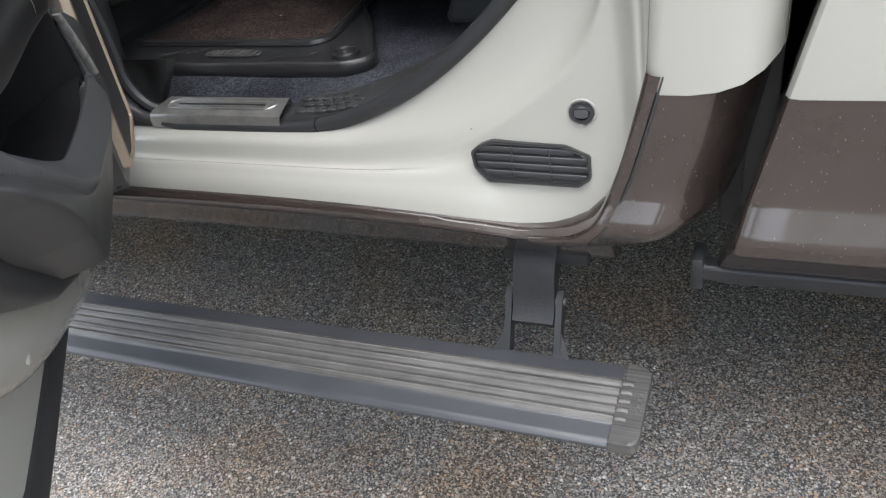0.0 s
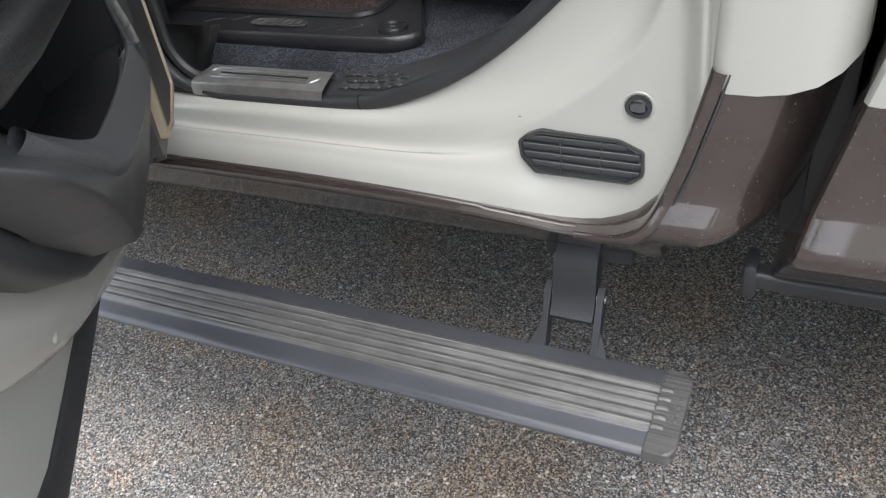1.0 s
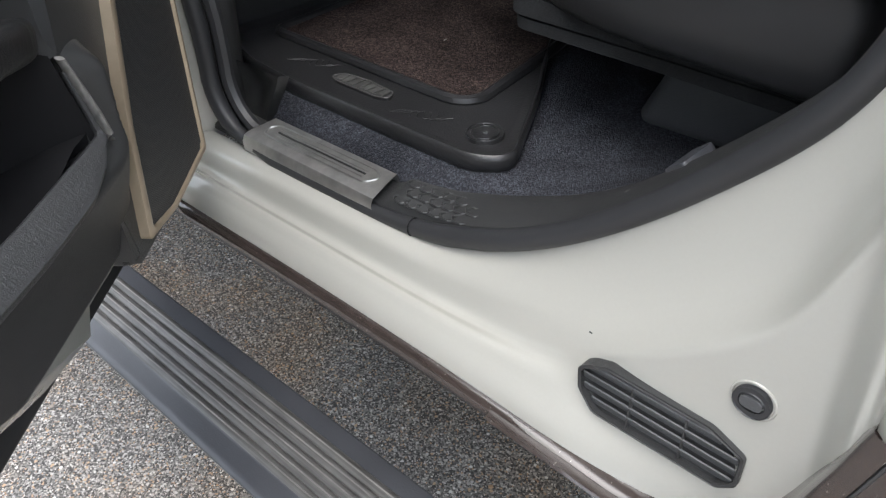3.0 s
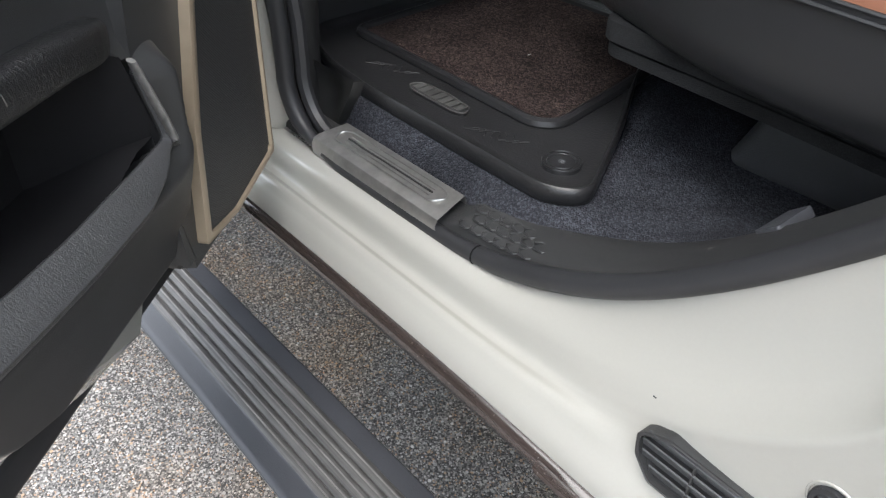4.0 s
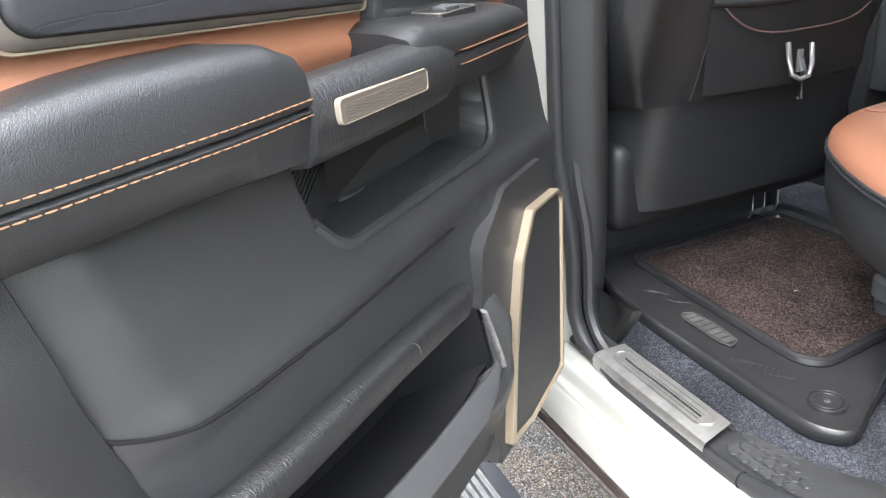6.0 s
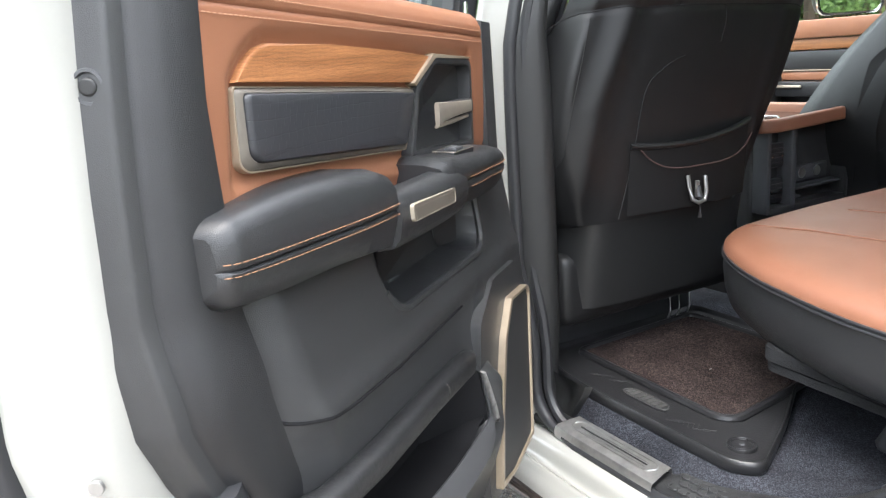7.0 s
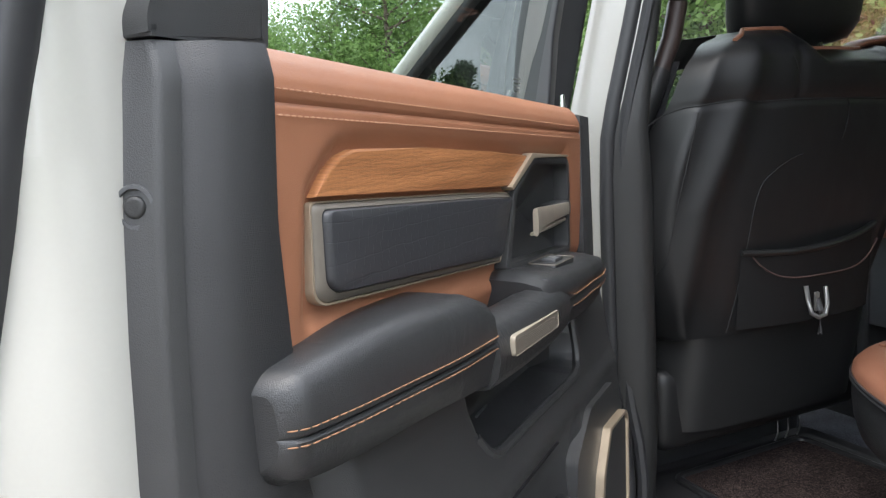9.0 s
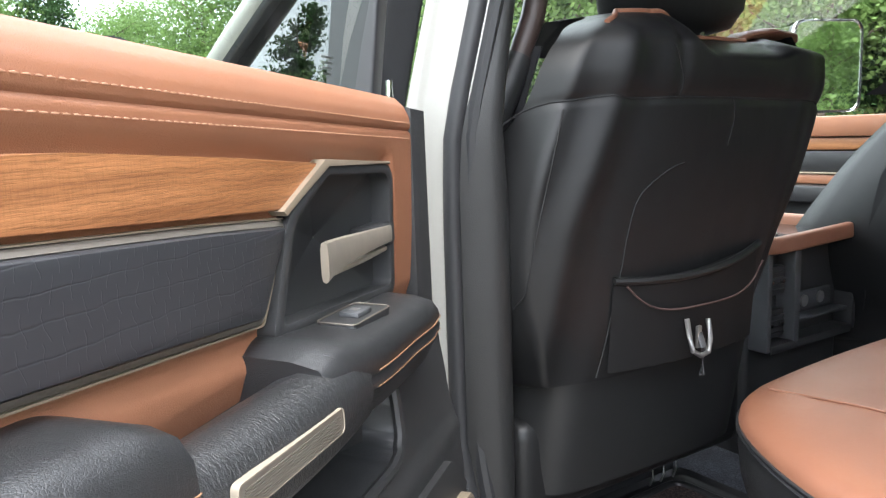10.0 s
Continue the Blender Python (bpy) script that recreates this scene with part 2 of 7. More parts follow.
def pile_material(name, dark, light, cell):
    """Carpet: tufts that differ in shade one by one, in relief."""
    m = material(name, light, 0.95, scale=200, spec=0.1)
    nt = m.node_tree
    n, l = nt.nodes, nt.links
    co = [x for x in n if x.type == "TEX_COORD"][0]
    v = n.new("ShaderNodeTexVoronoi")
    v.inputs["Scale"].default_value = cell
    l.new(co.outputs["Object"], v.inputs["Vector"])
    sep = n.new("ShaderNodeSeparateColor")
    l.new(v.outputs["Color"], sep.inputs["Color"])
    pw = n.new("ShaderNodeMath")
    pw.operation = "POWER"
    pw.inputs[1].default_value = 1.7
    l.new(sep.outputs["Red"], pw.inputs[0])
    worn = n.new("ShaderNodeTexNoise")
    worn.inputs["Scale"].default_value, worn.inputs["Detail"].default_value = 14.0, 6.0
    l.new(co.outputs["Object"], worn.inputs["Vector"])
    wr = n.new("ShaderNodeMapRange")
    wr.inputs["From Min"].default_value, wr.inputs["From Max"].default_value = 0.3, 0.7
    wr.inputs["To Min"].default_value, wr.inputs["To Max"].default_value = 0.72, 1.3
    l.new(worn.outputs["Fac"], wr.inputs["Value"])
    mx, mul = n.new("ShaderNodeMix"), n.new("ShaderNodeMix")
    mx.data_type = mul.data_type = "RGBA"
    mul.blend_type = "MULTIPLY"
    mul.inputs["Factor"].default_value = 1.0
    mx.inputs["A"].default_value, mx.inputs["B"].default_value = (*dark, 1), (*light, 1)
    l.new(pw.outputs[0], mx.inputs["Factor"])
    l.new(mx.outputs["Result"], mul.inputs["A"])
    l.new(wr.outputs["Result"], mul.inputs["B"])
    l.new(mul.outputs["Result"], n["Principled BSDF"].inputs["Base Color"])
    bp = n.new("ShaderNodeBump")
    bp.invert = True
    bp.inputs["Strength"].default_value, bp.inputs["Distance"].default_value = 0.9, 0.003
    l.new(v.outputs["Distance"], bp.inputs["Height"])
    l.new(bp.outputs["Normal"], n["Principled BSDF"].inputs["Normal"])
    return m


def mesh_material(name, colour, cell, hole):
    """Woven speaker cloth: fine staggered dimples in relief."""
    m = material(name, colour, 0.55, scale=200)
    nt = m.node_tree
    n, l = nt.nodes, nt.links
    co = [x for x in n if x.type == "TEX_COORD"][0]
    v = n.new("ShaderNodeTexVoronoi")
    v.voronoi_dimensions = "2D"
    v.inputs["Scale"].default_value, v.inputs["Randomness"].default_value = cell, 0.0
    rot, xyz, flat, diag = n.new("ShaderNodeMapping"), n.new("ShaderNodeSeparateXYZ"), n.new("ShaderNodeCombineXYZ"), n.new("ShaderNodeMapping")
    rot.inputs["Rotation"].default_value, diag.inputs["Rotation"].default_value = (0, 0, radians(50)), (0, 0, radians(45))
    l.new(co.outputs["Object"], rot.inputs["Vector"])
    l.new(rot.outputs["Vector"], xyz.inputs["Vector"])
    l.new(xyz.outputs["X"], flat.inputs["X"])
    l.new(xyz.outputs["Z"], flat.inputs["Y"])
    l.new(flat.outputs["Vector"], diag.inputs["Vector"])
    l.new(diag.outputs["Vector"], v.inputs["Vector"])
    mr = n.new("ShaderNodeMapRange")
    mr.inputs["From Min"].default_value, mr.inputs["From Max"].default_value = 0.25, 0.5
    mr.inputs["To Min"].default_value, mr.inputs["To Max"].default_value = 0.1, 2.0
    l.new(v.outputs["Distance"], mr.inputs["Value"])
    mx = n.new("ShaderNodeMix")
    mx.data_type = "RGBA"
    mx.blend_type = "MULTIPLY"
    mx.inputs["Factor"].default_value = 1.0
    mx.inputs["A"].default_value = (*colour, 1)
    l.new(mr.outputs["Result"], mx.inputs["B"])
    l.new(mx.outputs["Result"], n["Principled BSDF"].inputs["Base Color"])
    bp = n.new("ShaderNodeBump")
    bp.inputs["Strength"].default_value, bp.inputs["Distance"].default_value = 0.6, 0.001
    l.new(v.outputs["Distance"], bp.inputs["Height"])
    l.new(bp.outputs["Normal"], n["Principled BSDF"].inputs["Normal"])
    return m


def translucent(m, share):
    """Let light through thin leaves: part of the surface becomes a translucent one of the same colour."""
    n, l = m.node_tree.nodes, m.node_tree.links
    b, out = n["Principled BSDF"], n["Material Output"]
    tr, mix = n.new("ShaderNodeBsdfTranslucent"), n.new("ShaderNodeMixShader")
    mix.inputs[0].default_value = share
    l.new(b.inputs["Base Color"].links[0].from_socket, tr.inputs["Color"])
    l.new(b.outputs[0], mix.inputs[1])
    l.new(tr.outputs[0], mix.inputs[2])
    l.new(mix.outputs[0], out.inputs["Surface"])
    return m


def dusty(m, cell, tint):
    """Dried splashes: sparse short streaks of dust over a paint."""
    n, l = m.node_tree.nodes, m.node_tree.links
    b = n["Principled BSDF"]
    co = [x for x in n if x.type == "TEX_COORD"][0]
    mp, v, sep = n.new("ShaderNodeMapping"), n.new("ShaderNodeTexVoronoi"), n.new("ShaderNodeSeparateColor")
    mp.inputs["Scale"].default_value, mp.inputs["Rotation"].default_value = (1.0, 0.5, 0.45), (0, radians(25), 0)
    v.inputs["Scale"].default_value = cell
    l.new(co.outputs["Object"], mp.inputs["Vector"])
    l.new(mp.outputs["Vector"], v.inputs["Vector"])
    l.new(v.outputs["Color"], sep.inputs["Color"])
    small, rare, both = n.new("ShaderNodeMapRange"), n.new("ShaderNodeMath"), n.new("ShaderNodeMath")
    small.inputs["From Min"].default_value, small.inputs["From Max"].default_value = 0.26, 0.12
    l.new(v.outputs["Distance"], small.inputs["Value"])
    rare.operation, rare.inputs[1].default_value = "GREATER_THAN", 0.92
    l.new(sep.outputs["Red"], rare.inputs[0])
    both.operation = "MULTIPLY"
    l.new(small.outputs["Result"], both.inputs[0])
    l.new(rare.outputs[0], both.inputs[1])
    mx = n.new("ShaderNodeMix")
    mx.data_type = "RGBA"
    l.new(both.outputs[0], mx.inputs["Factor"])
    l.new(b.inputs["Base Color"].links[0].from_socket, mx.inputs["A"])
    mx.inputs["B"].default_value = (*tint, 1)
    l.new(mx.outputs["Result"], b.inputs["Base Color"])
    return m


def streaked(m):
    """Scuffs drawn out along the truck: streaks of dust and bare rubber."""
    n, l = m.node_tree.nodes, m.node_tree.links
    b = n["Principled BSDF"]
    co = [x for x in n if x.type == "TEX_COORD"][0]
    mp, noise_, mr, mx = n.new("ShaderNodeMapping"), n.new("ShaderNodeTexNoise"), n.new("ShaderNodeMapRange"), n.new("ShaderNodeMix")
    mp.inputs["Scale"].default_value = (5.0, 260.0, 90.0)
    noise_.inputs["Scale"].default_value, noise_.inputs["Detail"].default_value = 1.0, 5.0
    mr.inputs["From Min"].default_value, mr.inputs["From Max"].default_value = 0.3, 0.7
    mr.inputs["To Min"].default_value, mr.inputs["To Max"].default_value = 0.62, 1.4
    mx.data_type, mx.blend_type = "RGBA", "MULTIPLY"
    mx.inputs["Factor"].default_value = 1.0
    l.new(co.outputs["Object"], mp.inputs["Vector"])
    l.new(mp.outputs["Vector"], noise_.inputs["Vector"])
    l.new(noise_.outputs["Fac"], mr.inputs["Value"])
    l.new(b.inputs["Base Color"].links[0].from_socket, mx.inputs["A"])
    l.new(mr.outputs["Result"], mx.inputs["B"])
    l.new(mx.outputs["Result"], b.inputs["Base Color"])
    return m


WHITE = material("pearl_white_paint", (0.372, 0.369, 0.340), 0.26, spread=0.02, scale=300, coat=0.8, grain=0.03, stains=0.015, stain_scale=2.5)
WHITE.node_tree.nodes["Principled BSDF"].inputs["Coat Roughness"].default_value = 0.10
BROWN = dusty(material("brown_metallic_paint", (0.048, 0.0365, 0.033), 0.24, metal=0.2, spread=0.12, scale=900, coat=0.9, grain=0.25, stains=0.2, stain_scale=14), 420.0, (0.19, 0.175, 0.16))
PLASTIC = material("black_grained_plastic", (0.034, 0.0348, 0.036), 0.42, grain=0.2, scale=30, bump=0.25, bump_scale=1100, stains=0.15)
PLASTIC_GREY = material("charcoal_plastic", (0.068, 0.071, 0.076), 0.46, grain=0.2, scale=30, bump=0.4, bump_scale=520, stains=0.2)
LEATHER = leather("black_leather", (0.025, 0.0257, 0.0275), 0.36, 900.0, 0.14)
SEAT_BLACK = leather("soft_black_seat_leather", (0.0135, 0.0138, 0.0145), 0.40, 700.0, 0.12, (22.0, 16.0, 0.2))
SEAT_BLACK.node_tree.nodes["Principled BSDF"].inputs["Specular IOR Level"].default_value = 0.36
POCKET_BLACK = leather("matt_black_pocket_leather", (0.0125, 0.0128, 0.0135), 0.6, 700.0, 0.15, (22.0, 16.0, 0.2))
POCKET_BLACK.node_tree.nodes["Principled BSDF"].inputs["Specular IOR Level"].default_value = 0.2
PILLAR = material("matt_black_plastic", (0.019, 0.0195, 0.020), 0.45, grain=0.2, scale=30, bump=0.25, bump_scale=620, stains=0.15)
PULL_LEATHER = leather("coarse_grained_leather", (0.024, 0.0246, 0.026), 0.32, 520.0, 0.25, (330.0, 110.0, 0.4))
ARM_LEATHER = leather("grained_armrest_leather", (0.023, 0.0236, 0.025), 0.30, 620.0, 0.22, (130.0, 120.0, 0.11))
BAR = leather("soft_black_bar", (0.017, 0.0173, 0.0185), 0.38, 520.0, 0.25, (330.0, 110.0, 0.4))
LIP = leather("grained_grey_lip", (0.056, 0.057, 0.060), 0.36, 520.0, 0.3, (300.0, 120.0, 0.3))
END_LEATHER = leather("pebbled_black_trim", (0.019, 0.0195, 0.021), 0.40, 600.0, 0.25)
TAN = leather("tan_leather", (0.276, 0.118, 0.063), 0.45, 600, 0.22)
SEAT_TAN = leather("tan_seat_leather", (0.275, 0.120, 0.072), 0.40, 520, 0.22)
RUBBER = material("black_rubber", (0.029, 0.030, 0.033), 0.46, grain=0.2, scale=20, stains=0.25, bump=0.1)
MAT_RUBBER = material("rubber_mat", (0.025, 0.0252, 0.027), 0.35, grain=0.3, scale=18, stains=0.3, bump=0.3, bump_scale=300)
CARPET = pile_material("navy_grey_carpet", (0.025, 0.027, 0.033), (0.084, 0.088, 0.105), 520.0)
RUG = pile_material("brown_black_loop_carpet", (0.020, 0.016, 0.016), (0.095, 0.068, 0.062), 380.0)
STEEL = material("brushed_steel", (0.46, 0.456, 0.444), 0.36, metal=0.85, grain=0.4, scale=90, spread=0.2, stains=0.25, stain_scale=30)
CHAMPAGNE = material("champagne_metal_trim", (0.345, 0.282, 0.208), 0.38, metal=0.45, grain=0.2, scale=60)
SATIN = material("satin_champagne", (0.25, 0.217, 0.17), 0.5, metal=0.1, grain=0.2, scale=60)
CHROME = material("chrome", (0.75, 0.75, 0.74), 0.15, metal=1.0, grain=0.2)
THREAD_PALE = material("pale_tan_thread", (0.43, 0.235, 0.145), 0.7, scale=300)
GRIP = leather("dark_brown_leather", (0.050, 0.034, 0.030), 0.4, 450, 0.2)
THREAD = material("tan_thread", (0.27, 0.14, 0.075), 0.7, scale=300)
STEP_RUBBER = streaked(material("ribbed_step_rubber", (0.098, 0.096, 0.094), 0.38, grain=0.35, scale=30, spread=0.2, stains=0.35, stain_scale=16, bump=0.3, bump_scale=300))
# pale tone for wear and scuffs; on the step ribs also painted sheen
STEP_WEAR_SHEEN = streaked(material("worn_ribs_with_sheen", (0.205, 0.200, 0.192), 0.38, grain=0.3, scale=60, spread=0.25, stains=0.45, stain_scale=12, bump=0.3))
STEP_GREY = material("powder_coated_step", (0.058, 0.061, 0.070), 0.32, grain=0.3, scale=40, spread=0.1, stains=0.25, stain_scale=10, bump=0.2, bump_scale=500)
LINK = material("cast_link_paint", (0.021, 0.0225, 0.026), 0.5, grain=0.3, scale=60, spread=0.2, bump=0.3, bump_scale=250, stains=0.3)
SEAM = material("worn_leather_seam", (0.026, 0.026, 0.027), 0.85, scale=200, spread=0.3, spec=0.12)
FELT = pile_material("charcoal_felt", (0.030, 0.031, 0.033), (0.048, 0.050, 0.053), 1300.0)
PEWTER = material("worn_pewter_rubber", (0.098, 0.097, 0.094), 0.45, grain=0.4, scale=120, spread=0.4, stains=0.6, stain_scale=30)
WOOD = wood_material()
CROC = croc_material()
GRILLE = mesh_material("speaker_cloth", (0.024, 0.0245, 0.026), 420.0, 0.3)
GLASS = glass_material("tinted_window_glass", (0.10, 0.12, 0.11), 0.10)
CLEAR = glass_material("clear_window_glass", (0.66, 0.73, 0.69), 0.10)
FAR_GLASS = glass_material("faintly_green_far_glass", (0.90, 0.95, 0.90), 0.02)
LEVER = material("polished_champagne_lever", (0.50, 0.44, 0.36), 0.30, metal=0.6, grain=0.2, scale=60)
BEZEL_FLAT = material("brushed_dark_champagne", (0.175, 0.155, 0.13), 0.42, metal=0.4, grain=0.25, scale=160, spread=0.1)
GLOSS_BLACK = material("gloss_black_lacquer", (0.012, 0.012, 0.013), 0.07, grain=0.2)
MIRROR = material("mirror_glass", (0.80, 0.83, 0.81), 0.02, metal=1.0)
# near-black: the map pocket's inner shade as colour; also dark joints and holes
SHADE_JOINT_BLACK = material("dead_black_shade_and_joints", (0.010, 0.010, 0.011), 0.85, scale=60, spec=0.15)
RED_THREAD = material("dull_red_thread", (0.075, 0.042, 0.038), 0.7, scale=300)
ASPHALT = asphalt_material()
TYRE = material("tyre_rubber", (0.02, 0.02, 0.02), 0.75, scale=40)
LEAF = translucent(material("broad_leaves", (0.175, 0.27, 0.090), 0.6, scale=2.0, spread=0.4, spec=0.25), 0.5)
NEEDLE = translucent(material("conifer_needles", (0.055, 0.105, 0.040), 0.65, scale=2.5, spread=0.45, spec=0.2), 0.3)
BARK = material("bark", (0.11, 0.085, 0.065), 0.9, scale=8, spread=0.4, bump=0.8, bump_scale=20)
FORESTFLOOR = material("grass_verge", (0.07, 0.10, 0.035), 0.9, scale=3, spread=0.4)


# ---------------------------------------------------------------- builders
def smooth(bm, degrees=40):
    for f in bm.faces:
        f.smooth = len(f.verts) < 9
    for e in bm.edges:
        if len(e.link_faces) == 2 and e.calc_face_angle(0) > radians(degrees):
            e.smooth = False


def part(name, bm, mat, parent=None, label="", sharp=40, m=None, flip=False):
    """Link a bmesh as one mesh object, under a thing or a part; coordinates are the world's."""
    if m is not None:
        bmesh.ops.transform(bm, matrix=m, verts=bm.verts)
    bmesh.ops.recalc_face_normals(bm, faces=bm.faces) if not flip else None
    smooth(bm, sharp)
    me = bpy.data.meshes.new(name)
    bm.to_mesh(me)
    bm.free()
    me.materials.append(mat)
    ob = new(name, me)
    if parent is not None:
        ob.parent = parent
        top = parent
        while top.parent:
            top = top.parent
        ob.matrix_parent_inverse = parent.matrix_world.inverted() if parent == top else Matrix.Identity(4)
        if parent != top:
            ob.matrix_parent_inverse = Matrix.Identity(4)
    return tagged(ob, label)


def thing(name, label, category, at=(0, 0, 0), group="", kind=""):
    ob = new(name)
    ob.matrix_world = Matrix.Translation(at)
    ob.empty_display_size = 0.1
    return tagged(ob, label, category, group, kind)


def grid(points, closed_u=False, closed_v=False):
    """A surface through rows of points."""
    bm = bmesh.new()
    rows = [[bm.verts.new(p) for p in row] for row in points]
    h, w = len(rows), len(rows[0])
    for i in range(h - (0 if closed_u else 1)):
        for j in range(w - (0 if closed_v else 1)):
            a, b = rows[i], rows[(i + 1) % h]
            try:
                bm.faces.new((a[j], a[(j + 1) % w], b[(j + 1) % w], b[j]))
            except ValueError:
                pass
    return bm


def cap(bm, loop):
    try:
        bm.faces.new(loop)
    except ValueError:
        pass


def sweep(path, section, scales=None, up=(0, 0, 1), caps=True):
    """A closed section (list of 2D points) carried along a path."""
    path = [Vector(p) for p in path]
    rows = []
    for k, p in enumerate(path):
        d = (path[min(k + 1, len(path) - 1)] - path[max(k - 1, 0)]).normalized()
        side = d.cross(Vector(up))
        side = side.normalized() if side.length > 1e-4 else Vector((1, 0, 0))
        top = side.cross(d).normalized()
        s = scales[k] if scales else 1.0
        rows.append([p + side * (a * s) + top * (b * s) for a, b in section])
    bm = grid(rows, closed_v=True)
    if caps:
        bm.verts.ensure_lookup_table()
        w = len(section)
        cap(bm, [bm.verts[i] for i in range(w)])
        cap(bm, [bm.verts[len(bm.verts) - w + i] for i in range(w)][::-1])
    return bm


def ring(r, n=10, squash=1.0):
    return [(r * math.cos(2 * math.pi * k / n), r * squash * math.sin(2 * math.pi * k / n)) for k in range(n)]


def box(x0, x1, y0, y1, z0, z1, bevel=0.004, segments=2):
    bm = bmesh.new()
    bmesh.ops.create_cube(bm, size=1.0)
    for v in bm.verts:
        v.co = Vector(((x0 + x1) / 2 + v.co.x * (x1 - x0), (y0 + y1) / 2 + v.co.y * (y1 - y0), (z0 + z1) / 2 + v.co.z * (z1 - z0)))
    if bevel:
        bmesh.ops.bevel(bm, geom=bm.edges[:], offset=bevel, segments=segments, affect="EDGES", profile=0.5)
    return bm


def rounded(poly, r, n=5):
    """A polygon with its corners rounded. r: one radius, or one for each corner."""
    out, k = [], len(poly)
    rs = r if isinstance(r, (list, tuple)) else [r] * k
    for i in range(k):
        p, a, b = Vector(poly[i]), Vector(poly[i - 1]), Vector(poly[(i + 1) % k])
        d = min(rs[i], (a - p).length * 0.49, (b - p).length * 0.49)
        s, e = p + (a - p).normalized() * d, p + (b - p).normalized() * d
        for j in range(n + 1):
            t = j / n
            out.append(tuple(s * (1 - t) ** 2 + p * (2 * t * (1 - t)) + e * t * t))
    return out


def slab(poly, lo, hi, bevel=0.003, axis="v", segments=2):
    """A flat polygon (u, z) given thickness from lo to hi along v; for axis z the polygon is (x, y)."""
    put = (lambda a, b, c: (a, c, b)) if axis == "v" else (lambda a, b, c: (a, b, c))
    bm = bmesh.new()
    lower, upper = [bm.verts.new(put(a, b, lo)) for a, b in poly], [bm.verts.new(put(a, b, hi)) for a, b in poly]
    top = bm.faces.new(upper)
    bm.faces.new(lower[::-1])
    k = len(poly)
    for i in range(k):
        bm.faces.new((lower[i], lower[(i + 1) % k], upper[(i + 1) % k], upper[i]))
    if bevel:
        bmesh.ops.bevel(bm, geom=list(top.edges), offset=bevel, segments=segments, affect="EDGES", profile=0.6)
    return bm


def frame_of(outer, inner, lo, hi):
    """A flat frame between two polygons with as many corners."""
    rows = [[(a, lo, b) for a, b in outer], [(a, hi - 0.001, b) for a, b in outer],
            [(a * 0.85 + c * 0.15, hi, b * 0.85 + d * 0.15) for (a, b), (c, d) in zip(outer, inner)],
            [(a * 0.15 + c * 0.85, hi, b * 0.15 + d * 0.85) for (a, b), (c, d) in zip(outer, inner)],
            [(c, hi - 0.001, d) for c, d in inner], [(c, lo, d) for c, d in inner]]
    return grid(rows, closed_v=True)


def curve(xs, points):
    """Monotone-ish interpolation through (x, value, ...) rows with eased joints."""
    px = np.array([p[0] for p in points], float)
    out = []
    for c in range(1, len(points[0])):
        py = np.array([p[c] for p in points], float)
        slope = np.gradient(py, px)
        xs_ = np.clip(np.asarray(xs, float), px[0], px[-1])
        k = np.clip(np.searchsorted(px, xs_) - 1, 0, len(px) - 2)
        h = px[k + 1] - px[k]
        t = (xs_ - px[k]) / h
        v = (2 * t**3 - 3 * t**2 + 1) * py[k] + (t**3 - 2 * t**2 + t) * h * slope[k] + (-2 * t**3 + 3 * t**2) * py[k + 1] + (t**3 - t**2) * h * slope[k + 1]
        out.append(v)
    return out[0] if len(out) == 1 else out


def step01(x, a, b):
    t = np.clip((x - a) / (b - a), 0, 1)
    return t * t * (3 - 2 * t)


def inside(poly, u, z):
    """Signed distance to a polygon, positive within."""
    u, z = np.asarray(u, float), np.asarray(z, float)
    best, odd = np.full(u.shape, 1e9), np.zeros(u.shape, bool)
    for i in range(len(poly)):
        (ax, ay), (bx, by) = poly[i - 1], poly[i]
        ex, ey = bx - ax, by - ay
        t = np.clip(((u - ax) * ex + (z - ay) * ey) / (ex * ex + ey * ey + 1e-12), 0, 1)
        best = np.minimum(best, np.hypot(u - ax - t * ex, z - ay - t * ey))
        hit = ((ay > z) != (by > z)) & (u < ex * (z - ay) / (ey if abs(ey) > 1e-12 else 1e-12) + ax)
        odd ^= hit
    return np.where(odd, best, -best)


